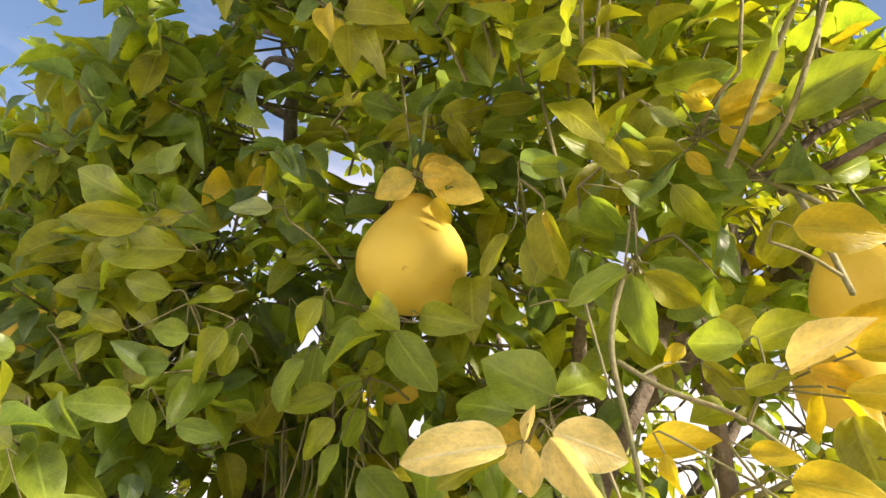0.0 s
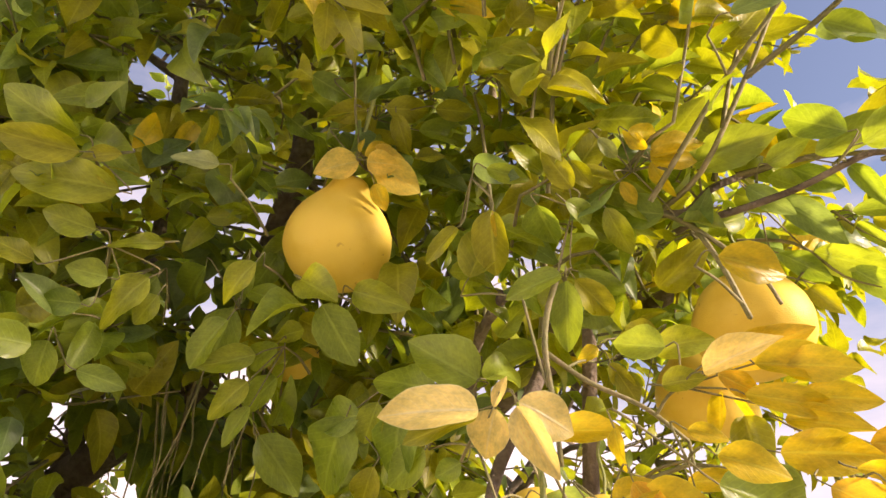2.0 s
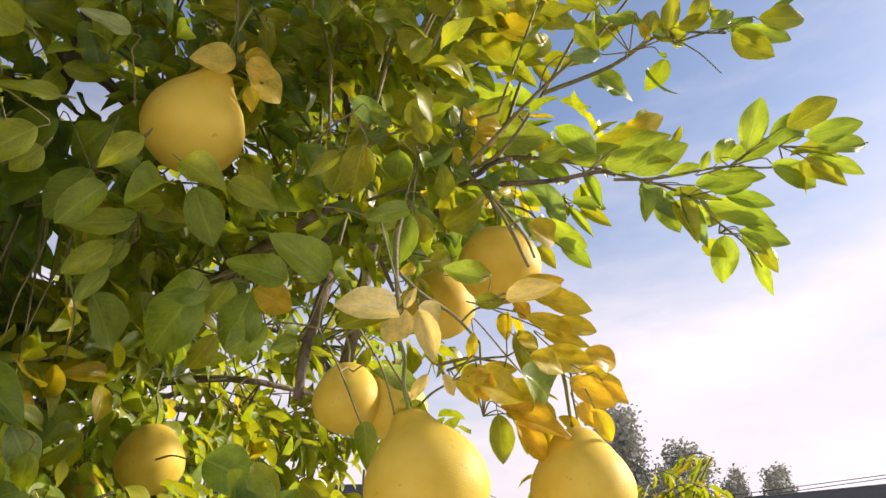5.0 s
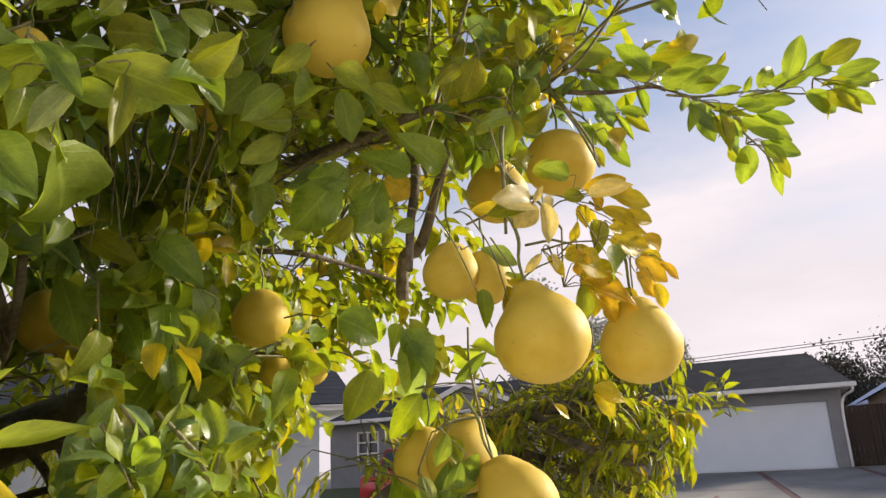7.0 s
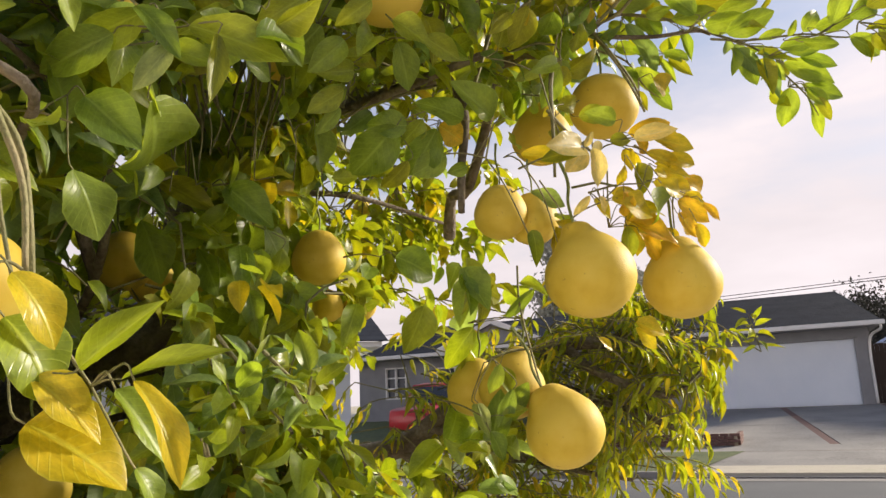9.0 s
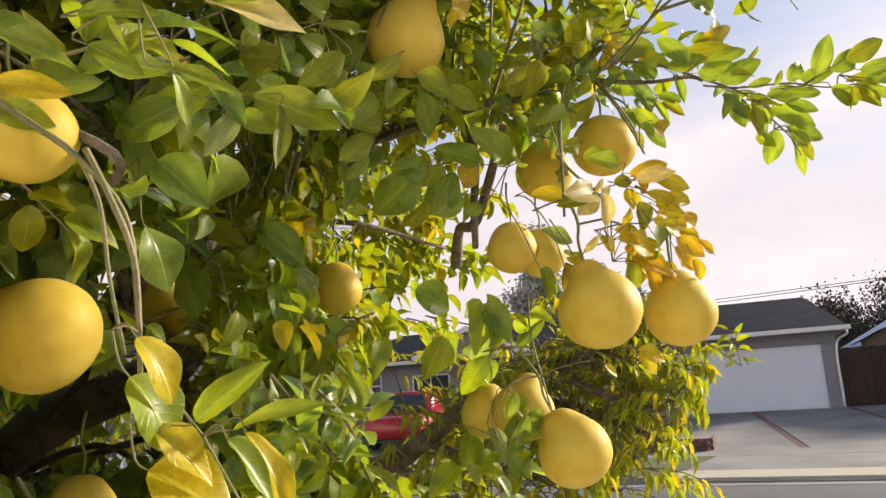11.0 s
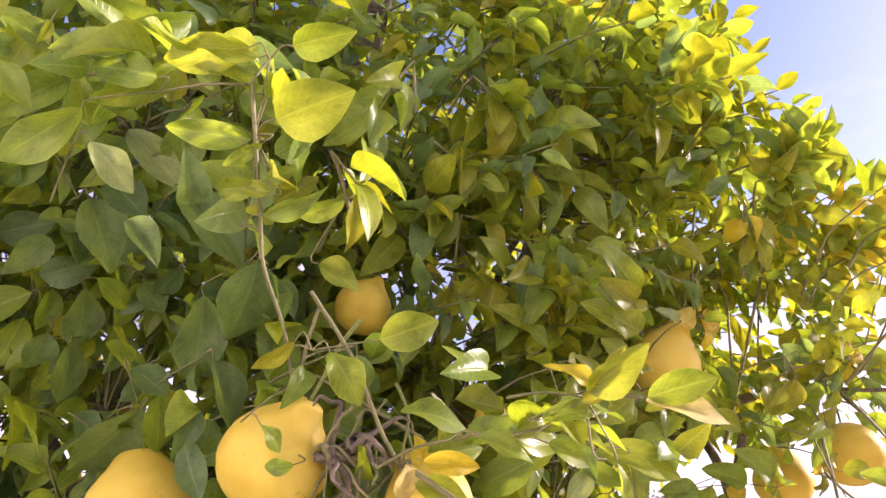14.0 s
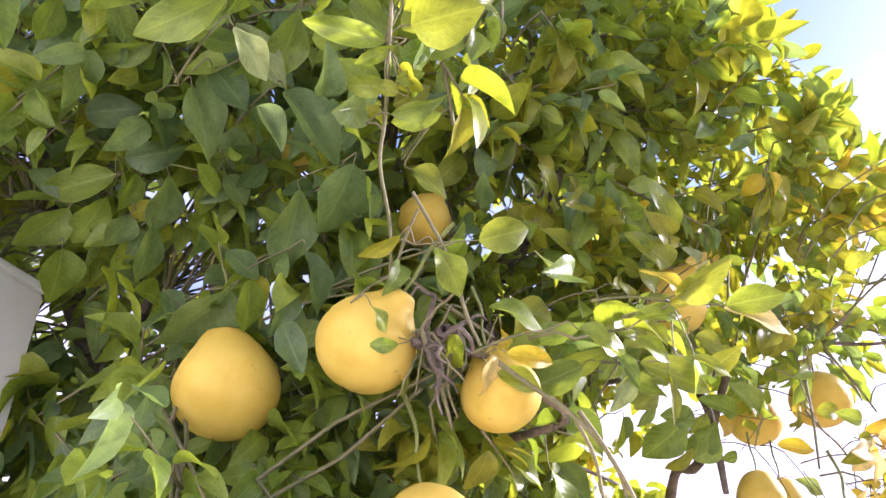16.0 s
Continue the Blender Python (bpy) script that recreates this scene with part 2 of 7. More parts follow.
stucco = surface("grey_stucco", [(0.24, 0.24, 0.25), (0.30, 0.30, 0.31)], 0.9, 2, 0.4, 60)
pale_siding = surface("pale_siding", [(0.50, 0.54, 0.60), (0.58, 0.62, 0.68)], 0.7, 2, 0.1, 40)
beige_stucco = surface("beige_stucco", [(0.42, 0.33, 0.26), (0.5, 0.4, 0.32)], 0.9, 2, 0.4, 60)
shingle = surface("asphalt_shingle", [(0.018, 0.022, 0.032), (0.032, 0.037, 0.050)], 1.0, 1.5, 0.6, 30, spec=0.1, by_object=0.08)
white_paint = surface("white_paint", [(0.74, 0.73, 0.70), (0.82, 0.81, 0.79)], 0.5, 5, 0.05, 60)
door_paint = surface("garage_door_paint", [(0.70, 0.76, 0.84), (0.76, 0.81, 0.88)], 0.55, 1.2, 0.05, 30)
dark_wood = surface("dark_stained_wood", [(0.028, 0.018, 0.014), (0.055, 0.036, 0.028)], 0.8, 3, 0.4, 40, by_object=0.2)
canvas = surface("tent_canvas", [(0.62, 0.68, 0.85), (0.72, 0.77, 0.9)], 0.8, 2, 0.1, 40)
red_paint = surface("red_car_paint", [(0.32, 0.02, 0.03), (0.38, 0.03, 0.04)], 0.3, 2, 0.02, 60)
rubber = surface("rubber", [(0.02, 0.02, 0.02), (0.03, 0.03, 0.03)], 0.9, 10, 0.2, 80)
metal = surface("galvanised_metal", [(0.5, 0.5, 0.5), (0.6, 0.6, 0.6)], 0.4, 10, 0.1, 80, metal=0.9)
cable_black = surface("cable_black", [(0.03, 0.03, 0.035), (0.05, 0.05, 0.055)], 0.7, 5, 0.1, 60)
glass = bpy.data.materials.new("window_glass")
glass.use_nodes = True
glass.node_tree.nodes["Principled BSDF"].inputs["Base Color"].default_value = (0.05, 0.06, 0.07, 1)
glass.node_tree.nodes["Principled BSDF"].inputs["Roughness"].default_value = 0.06


# ---- builders ----
def part(name, bm, material, parent=None, label="", smooth=False):
    me = bpy.data.meshes.new(name)
    if smooth:
        for f in bm.faces:
            f.smooth = True
    bm.to_mesh(me)
    bm.free()
    me.materials.append(material)
    ob = new(name, me)
    ob.parent = parent
    return tagged(ob, label)


def piece(name, me, parent, m):
    """One more object on an existing mesh, under its parent."""
    ob = new(name, me)
    ob.parent = parent
    ob.matrix_basis = m
    return ob


def box(bm, x0, x1, y0, y1, z0, z1, bevel=0.0, m=None):
    r = bmesh.ops.create_cube(bm, size=1.0)
    bmesh.ops.transform(bm, verts=r["verts"], matrix=(m or Matrix()) @ Matrix.Translation(((x0 + x1) / 2, (y0 + y1) / 2, (z0 + z1) / 2))
                        @ Matrix.Diagonal((x1 - x0, y1 - y0, z1 - z0, 1)))
    if bevel:
        es = {e for v in r["verts"] for e in v.link_edges}
        bmesh.ops.bevel(bm, geom=list(es), offset=bevel, segments=2, affect="EDGES", clamp_overlap=True)
    return bm


def boxed(x0, x1, y0, y1, z0, z1, bevel=0.0):
    return box(bmesh.new(), x0, x1, y0, y1, z0, z1, bevel)


def poly(bm, points):
    return bm.faces.new([bm.verts.new(p) for p in points])


def smooth_line(points, per=6):
    """A Catmull-Rom line through points."""
    p = [Vector(q) for q in points]
    p = [p[0] * 2 - p[1]] + p + [p[-1] * 2 - p[-2]]
    out = []
    for a, b, c, d in zip(p, p[1:], p[2:], p[3:]):
        for k in range(per):
            t = k / per
            out.append(0.5 * (2 * b + (c - a) * t + (2 * a - 5 * b + 4 * c - d) * t * t + (3 * b - a - 3 * c + d) * t ** 3))
    return out + [p[-2]]


def tubes(lines, sides=6, knobbly=0.0):
    """A mesh of tapered tubes: each line is (points, radius at the start, radius at the end)."""
    verts, faces = [], []
    for pts, r0, r1 in lines:
        start, n = len(verts), len(pts)
        side = None
        for k, p in enumerate(pts):
            p = Vector(p)
            d = (Vector(pts[min(k + 1, n - 1)]) - Vector(pts[max(k - 1, 0)])).normalized()
            if side is None:
                side = d.orthogonal().normalized()
            side = (side - d * side.dot(d)).normalized()
            up = d.cross(side)
            r = r0 + (r1 - r0) * k / max(1, n - 1)
            if knobbly:
                r *= 1 + knobbly * noise.noise(p * 16)
            for s in range(sides):
                a = 2 * math.pi * s / sides
                q = 1 + (0.6 * knobbly * noise.noise(p * 30 + Vector((s, 0, 0))) if knobbly else 0)
                verts.append(p + (side * math.cos(a) + up * math.sin(a)) * r * q)
        for k in range(n - 1):
            for s in range(sides):
                a, b = start + k * sides + s, start + k * sides + (s + 1) % sides
                faces.append((a, b, b + sides, a + sides))
        faces.append(tuple(start + (n - 1) * sides + s for s in range(sides)))
    return verts, faces


def tube_part(name, lines, material, parent, label="", sides=6, knobbly=0.0, kind=""):
    me = bpy.data.meshes.new(name)
    me.from_pydata(*[x if i else [tuple(v) for v in x] for i, x in enumerate((tubes(lines, sides, knobbly)[0], []))], tubes(lines, sides, knobbly)[1])
    me.polygons.foreach_set("use_smooth", [True] * len(me.polygons))
    me.materials.append(material)
    ob = new(name, me)
    ob.parent = parent
    return tagged(ob, label, kind=kind)


def leaf_grid(rows, cols, fold, curl, ripple, seed, tip=0.88):
    """The unit leaf: from the origin along +y, 1 long, 1 wide at its widest, with its u, v. tip: over 1 for a drawn-out point."""
    r = random.Random(seed)
    a, bend, twist, heel = r.uniform(0, 6), r.uniform(-0.07, 0.07), r.uniform(-0.3, 0.3), r.uniform(0.56, 0.70)
    tip += r.uniform(-0.05, 0.2)
    widest = heel / (heel + tip)
    full = widest ** heel * (1 - widest) ** tip
    v, uv = [], []
    for i in range(rows + 1):
        t = 0.4 * i / rows + 0.6 * (0.5 - 0.5 * math.cos(math.pi * i / rows))
        half = 0.5 * t ** heel * max(0.0, 1 - t) ** tip / full + 0.006
        turn = twist * (t - 0.3)
        for j in range(cols + 1):
            s = 2 * j / cols - 1
            w = half * (1 + (0.022 * math.sin(9 * t * math.pi + a) if abs(s) > 0.9 else 0))
            z = half * (fold * (1.3 * abs(s) - 0.5 * s * s) + 0.6 * ripple * math.sin(6 * t + a + 1.2 * s) * s * s)
            v.append((s * w * math.cos(turn) - z * math.sin(turn) + bend * t * t, t - 0.15 * abs(curl) * t * t,
                      z * math.cos(turn) + s * w * math.sin(turn) - curl * t * t))
            uv.append((j / cols, t))
    f = [(i * (cols + 1) + j, i * (cols + 1) + j + 1, (i + 1) * (cols + 1) + j + 1, (i + 1) * (cols + 1) + j)
         for i in range(rows) for j in range(cols)]
    return np.array(v), f, np.array(uv)


def leaf_mesh(name, grid, material):
    v, f, uv = grid
    me = bpy.data.meshes.new(name)
    me.from_pydata([tuple(p) for p in v], [], f)
    layer = me.uv_layers.new(name="leaf")
    index = np.array(f).ravel()
    layer.data.foreach_set("uv", uv[index].ravel())
    me.polygons.foreach_set("use_smooth", [True] * len(f))
    me.materials.append(material)
    return me


def leaf_pose(base, tip, width, normal):
    """Base to tip along y, the blade's face towards normal, width as a share of the length."""
    y = Vector(tip) - Vector(base)
    length = y.length
    y.normalize()
    x = y.cross(Vector(normal)).normalized()
    z = x.cross(y)
    m = Matrix((x * length * width, y * length, z * length)).transposed().to_4x4()
    m.translation = base
    return m


def foliage(name, poses, grids, material, parent, label="", fine=()):
    """Many leaves in one mesh: a pose (4 x 4 array) each, on one of the unit leaves in turn."""
    if not poses:
        return None
    allv, allf, alluv, start = [], [], [], 0
    mats = np.array([np.array(p) for p in poses])
    batches = [(g, mats[k::len(grids)]) for k, g in enumerate(grids)]
    if fine:                                                   # finer blades on the side of the walk
        close = mats[:, 1, 3] < 1.45
        batches = [(g, mats[~close][k::len(grids)]) for k, g in enumerate(grids)] + [(g, mats[close][k::len(fine)]) for k, g in enumerate(fine)]
    for (v, f, uv), sub in batches:
        if not len(sub):
            continue
        h = np.concatenate([v, np.ones((len(v), 1))], 1)
        w = np.einsum("nij,vj->nvi", sub, h)[..., :3]
        q = np.array(f)
        allv.append(w.reshape(-1, 3))
        allf.append((q[None] + (start + np.arange(len(sub)) * len(v))[:, None, None]).reshape(-1, 4))
        alluv.append(np.tile(uv[q.ravel()], (len(sub), 1)))
        start += len(sub) * len(v)
    V, F, U = np.concatenate(allv), np.concatenate(allf), np.concatenate(alluv)
    me = bpy.data.meshes.new(name)
    me.vertices.add(len(V))
    me.vertices.foreach_set("co", V.ravel())
    me.loops.add(F.size)
    me.loops.foreach_set("vertex_index", F.ravel())
    me.polygons.add(len(F))
    me.polygons.foreach_set("loop_start", np.arange(len(F)) * 4)
    me.update(calc_edges=True)
    me.uv_layers.new(name="leaf").data.foreach_set("uv", U.ravel())
    me.polygons.foreach_set("use_smooth", [True] * len(F))
    me.materials.append(material)
    ob = new(name, me)
    ob.parent = parent
    return tagged(ob, label, kind="stuff")


def thing(name, label, category, m=None, group="", kind=""):
    ob = new(name)
    ob.matrix_basis = m or Matrix()
    return tagged(ob, label, category, group, kind)


# ---- ground and street: local x runs across the street, y along it ----
STREET = pose(-0.96, 0.17, 0, 0, 0, 15)


def strip(name, profile, y0, y1, material, kind="structure", label="", category="", steps=1):
    """A sheet that follows a profile of (x, z) across the street, from y0 to y1 along it."""
    bm = bmesh.new()
    cols = [[bm.verts.new((x, y0 + (y1 - y0) * k / steps, z)) for x, z in profile] for k in range(steps + 1)]
    for a, b in zip(cols, cols[1:]):
        for k in range(len(profile) - 1):
            bm.faces.new((a[k], a[k + 1], b[k + 1], b[k]))
    ob = part(name, bm, material)
    ob.matrix_basis = STREET
    return tagged(ob, label, category, kind=kind)


strip("ground", [(-900, 0), (6.4, 0), (6.5, -0.12), (15.0, -0.12), (15.01, -0.02), (18, 0.11), (29, 0.80), (60, 1.6), (900, 2.0)], -900, 900, soil,
      label="dry soil and grass of the front yards", category="ground")
strip("road", [(6.75, -0.112), (14.85, -0.112)], -300, 300, asphalt, label="grey asphalt residential street", category="road")
strip("gutter_pan", [(14.45, -0.106), (14.85, -0.104)], -300, 300, concrete, label="concrete gutter along the kerb", category="gutter")
bm = bmesh.new()
for k in range(-30, 31):
    box(bm, 14.85, 15.03, k * 1.9 + 0.01, k * 1.9 + 1.89, -0.3, 0.012 if not -5 <= k <= 0 else -0.075, 0.02)
ob = part("kerb", bm, concrete)
ob.matrix_basis = STREET
tagged(ob, "weathered concrete kerb along the far side", "kerb", kind="structure")
strip("pavement", [(18.0, 0.142), (19.05, 0.200)], -120, 120, concrete, label="pale concrete pavement", category="pavement")
bm = bmesh.new()
poly(bm, [(15.05, 1.95, 0.0), (18.0, 1.15, 0.148), (18.0, 40, 0.148), (15.05, 40, 0.0)])
ob = part("parkway_lawn", bm, lawn)
ob.matrix_basis = STREET
tagged(ob, "strip of short grass beside the kerb", "lawn", kind="structure")
strip("front_lawn", [(19.07, 0.215), (28.9, 0.82)], 3.4, 30, lawn, label="short front lawn beside the driveway", category="lawn")

# the driveway: slabs of concrete with red brick bands between them
driveway = strip("driveway", [(18.0, 0.118), (29.1, 0.816)], -9.5, 3.3, brick_red, label="sloping concrete driveway with red brick bands", category="driveway")
slope = math.atan2(0.698, 11.1)
for y0, y1 in ((0.58, 3.25), (-2.5, 0.36), (-5.7, -2.72), (-9.0, -5.92)):
    for x0, x1 in ((19.07, 23.4), (23.43, 29.05)):
        bm = bmesh.new()
        z0, z1 = 0.118 + (x0 - 18) * 0.0629, 0.118 + (x1 - 18) * 0.0629
        shift = 0.115 * (29 - x0), 0.115 * (29 - x1)
        low, high = [], []
        for x, z, s in ((x0, z0, shift[0]), (x1, z1, shift[1])):
            for y in (y0 - s, y1 - s if y1 < 3 else y1):
                low.append(bm.verts.new((x, y, z - 0.05)))
                high.append(bm.verts.new((x, y, z + 0.012)))
        bm.faces.new((high[0], high[2], high[3], high[1]))
        for a, b in ((0, 1), (1, 3), (3, 2), (2, 0)):
            bm.faces.new((low[a], low[b], high[b], high[a]))
        slab = part("slab", bm, concrete, driveway)
apron = strip("driveway_apron", [(14.86, -0.09), (15.3, -0.03), (16.7, 0.078), (17.99, 0.138)], -9.4, 1.94, concrete, label="flared concrete driveway apron", category="driveway")


# ---- the grey house with the garage ----
def shingle_roof(parent, a, b, c, d, rows):
    """A roof slope a-b (eave) to d-c (ridge), course by course of shingle."""
    a, b, c, d = map(Vector, (a, b, c, d))
    n = (b - a).cross(d - a).normalized()
    if n.z < 0:
        n = -n
    for k in range(rows):
        t0, t1 = k / rows, min(1.0, (k + 1.15) / rows)
        p, q, r, s = a.lerp(d, t0), b.lerp(c, t0), b.lerp(c, t1), a.lerp(d, t1)
        up, dn = n * 0.009, n * 0.005
        bm = bmesh.new()
        v = [bm.verts.new(w) for w in (p + up, q + up, r + dn, s + dn, p - n * 0.02, q - n * 0.02, r - n * 0.02, s - n * 0.02)]
        for f in ((0, 1, 2, 3), (4, 5, 1, 0), (5, 6, 2, 1), (6, 7, 3, 2), (7, 4, 0, 3)):
            bm.faces.new([v[x] for x in f])
        part("course", bm, shingle, parent)


house = thing("house", "grey stucco house with dark shingle roof and white garage door", "house", STREET)
wall_z, eave_z = 0.7, 3.42
bm = bmesh.new()
box(bm, 29.0, 29.2, -2.5, -2.03, wall_z, eave_z)          # right of the garage door
box(bm, 29.0, 29.2, 2.85, 9.0, wall_z, eave_z)
box(bm, 29.0, 29.2, -2.03, 2.85, 3.02, eave_z)
box(bm, 29.2, 38.0, -2.5, -2.3, wall_z, eave_z)
box(bm, 37.8, 38.0, -2.3, 17.3, wall_z, eave_z)
part("wall", bm, stucco, house)
bm = bmesh.new()
box(bm, 29.0, 29.2, 9.0, 15.15, wall_z, eave_z)
box(bm, 29.0, 29.2, 15.15, 16.15, wall_z, 1.75)
box(bm, 29.0, 29.2, 15.15, 16.15, 3.05, eave_z)
box(bm, 29.0, 29.2, 16.15, 17.5, wall_z, eave_z)
box(bm, 29.2, 38.0, 17.3, 17.5, wall_z, eave_z)
part("wall", bm, stucco, house)
garage_door = part("garage_door", boxed(29.1, 29.14, -2.03, 2.85, 0.8, 3.02), door_paint, house, "white sectional garage door")
for k in range(4):
    part("panel", boxed(29.075, 29.1, -2.01, 2.83, 0.86 + k * 0.54, 0.86 + k * 0.54 + 0.525, 0.008), door_paint, garage_door)
bm = bmesh.new()
box(bm, 28.985, 29.1, -2.12, -2.03, 0.8, 3.1)
box(bm, 28.985, 29.1, 2.85, 2.94, 0.8, 3.1)
box(bm, 28.985, 29.1, -2.12, 2.94, 3.02, 3.12)
part("door_frame", bm, stucco, house)
window = part("window", boxed(29.12, 29.14, 15.18, 16.12, 1.78, 3.02), glass, house, "dark window with a white grid")
bm = bmesh.new()
for y in (15.13, 15.63, 16.1):
    box(bm, 28.96, 29.1, y, y + 0.06, 1.72, 3.08)
for z in (1.72, 2.15, 2.6, 3.02):
    box(bm, 28.965, 29.095, 15.13, 16.16, z, z + 0.055)
part("window_frame", bm, white_paint, window)
for y in (6.0, 12.0):
    w = part("window", boxed(28.97, 28.99, y, y + 1.6, 1.7, 2.9), glass, house)
    bm = bmesh.new()
    for yy in (y - 0.05, y + 0.78, y + 1.6):
        box(bm, 28.94, 29.0, yy, yy + 0.06, 1.64, 2.96)
    for z in (1.64, 2.9):
        box(bm, 28.945, 28.998, y - 0.05, y + 1.66, z, z + 0.06)
    part("window_frame", bm, white_paint, w)
roof = part("roof", boxed(28.35, 38.5, -2.85, 17.9, eave_z, eave_z + 0.06), stucco, house, "dark grey shingle hip roof")
RZ = eave_z + 0.09
shingle_roof(roof, (28.3, -2.9, RZ), (28.3, 17.95, RZ), (33.2, 16.0, 5.15), (33.2, -1.9, 5.15), 24)
shingle_roof(roof, (38.5, -2.9, RZ), (38.5, 17.95, RZ), (33.2, 16.0, 5.15), (33.2, -1.9, 5.15), 24)
shingle_roof(roof, (28.3, -2.9, RZ), (38.5, -2.9, RZ), (33.25, -1.9, 5.15), (33.15, -1.9, 5.15), 24)
shingle_roof(roof, (28.3, 17.95, RZ), (38.5, 17.95, RZ), (33.25, 16.0, 5.15), (33.15, 16.0, 5.15), 24)
bm = bmesh.new()
box(bm, 28.2, 28.34, -2.95, 17.98, eave_z - 0.02, eave_z + 0.13, 0.02)
part("gutter", bm, white_paint, house, "white painted gutter")
bm = bmesh.new()
box(bm, 28.4, 29.0, -2.7, 17.6, eave_z - 0.04, eave_z - 0.01)
part("soffit", bm, stucco, house)
tube_part("downspout", [(smooth_line([(28.3, -2.8, eave_z), (28.4, -2.8, eave_z - 0.16), (28.9, -2.56, eave_z - 0.32), (28.94, -2.45, 2.6), (28.94, -2.45, 0.85)]), 0.045, 0.045)], white_paint, house, "white downspout")
gable = part("gable", boxed(27.6, 29.6, 8.3, 12.8, 3.5, 3.62), white_paint, house, "small gable with white rake boards")
shingle_roof(gable, (27.5, 8.2, 3.55), (32.5, 8.2, 3.55), (32.5, 10.55, 4.62), (27.5, 10.55, 4.62), 9)
shingle_roof(gable, (27.5, 12.9, 3.55), (32.5, 12.9, 3.55), (32.5, 10.55, 4.62), (27.5, 10.55, 4.62), 9)
bm = bmesh.new()
for s in (-1, 1):
    poly(bm, [(27.45, 10.55 + s * 2.4, 3.45), (27.45, 10.55 + s * 2.4, 3.62), (27.45, 10.55, 4.68), (27.45, 10.55, 4.46)])
    poly(bm, [(27.52, 10.55 + s * 2.4, 3.45), (27.52, 10.55 + s * 2.4, 3.62), (27.52, 10.55, 4.68), (27.52, 10.55, 4.46)])
part("rake_board", bm, white_paint, gable)
bm = bmesh.new()
poly(bm, [(27.7, 8.4, 3.5), (27.7, 12.7, 3.5), (27.7, 10.55, 4.5)])
part("gable_wall", bm, stucco, gable)

# side gate of dark boards, a tent behind it and the next house
fence = thing("side_fence", "dark stained board fence beside the garage", "fence", STREET)
board = boxed(-0.011, 0.011, -0.068, 0.068, 0, 2.05, 0.003)
board_me = bpy.data.meshes.new("board")
board.to_mesh(board_me)
board.free()
board_me.materials.append(dark_wood)
for k in range(12):
    piece("board", board_me, fence, pose(30.0, -2.62 - k * 0.141, 0.80 + 0.01 * (k % 3)))
bm = bmesh.new()
box(bm, 30.02, 30.08, -4.24, -2.55, 1.1, 1.2)
box(bm, 30.02, 30.08, -4.24, -2.55, 2.4, 2.5)
part("rail", bm, dark_wood, fence)
tent = thing("canopy_tent", "white and pale blue pop-up canopy tent behind the fence", "tent", STREET)
bm = bmesh.new()
top = bm.verts.new((40.4, -5.75, 4.5))
rim = [bm.verts.new(p) for p in ((38.4, -3.55, 3.3), (38.4, -7.95, 3.3), (42.4, -7.95, 3.3), (42.4, -3.55, 3.3))]
drop = [bm.verts.new((v.co.x, v.co.y, 3.02)) for v in rim]
for k in range(4):
    bm.faces.new((rim[k], rim[(k + 1) % 4], top))
    bm.faces.new((drop[k], drop[(k + 1) % 4], rim[(k + 1) % 4], rim[k]))
part("canopy", bm, canvas, tent)
for x, y in ((38.45, -3.6), (38.45, -7.9), (42.35, -7.9), (42.35, -3.6)):
    tube_part("leg", [([(x, y, 0.95), (x, y, 3.28)], 0.025, 0.025)], metal, tent)
second = thing("house", "beige stucco neighbouring house with a brown gable roof", "house", STREET @ pose(0.9, 2.1, 0))
part("wall", boxed(28.5, 37.0, -16.5, -6.35, 0.6, 3.5), beige_stucco, second)
bm = bmesh.new()
poly(bm, [(28.5, -6.36, 3.5), (28.5, -16.5, 3.5), (28.5, -11.4, 5.3)])
poly(bm, [(28.45, -16.5, 3.5), (28.45, -6.36, 3.5), (28.45, -11.4, 5.3)])
part("gable_wall", bm, beige_stucco, second)
roof = part("roof", boxed(28.6, 36.9, -16.4, -6.45, 3.5, 3.53), beige_stucco, second)
shingle_roof(roof, (28.0, -5.9, 3.3), (37.3, -5.9, 3.3), (37.3, -11.4, 5.4), (28.0, -11.4, 5.4), 18)
shingle_roof(roof, (28.0, -16.9, 3.3), (37.3, -16.9, 3.3), (37.3, -11.4, 5.4), (28.0, -11.4, 5.4), 18)

# brick planter at the corner of the driveway
planter = thing("brick_planter", "low red brick planter beside the driveway", "planter", STREET)
bm = bmesh.new()
box(bm, 19.05, 20.35, 1.35, 4.9, 0.1, 0.42)
part("core", bm, soil, planter)
bk = boxed(-0.045, 0.045, -0.098, 0.098, -0.03, 0.03, 0.004)
bk_me = bpy.data.meshes.new("brick")
bk.to_mesh(bk_me)
bk.free()
bk_me.materials.append(brick_red)
for c in range(5):
    for k in range(17):
        piece("brick", bk_me, planter, pose(19.02, 1.42 + 0.208 * k + (0.1 if c % 2 else 0), 0.17 + 0.07 * c))
    for k in range(6):
        piece("brick", bk_me, planter, pose(19.12 + 0.208 * k + (0.1 if c % 2 else 0), 1.33, 0.17 + 0.07 * c, 0, 0, 90))

# red pickup parked before the house
car = thing("pickup", "red pickup parked in front of the grey house", "car", STREET @ pose(23.2, 10.9, 0.46, 0, -3.6, 8))


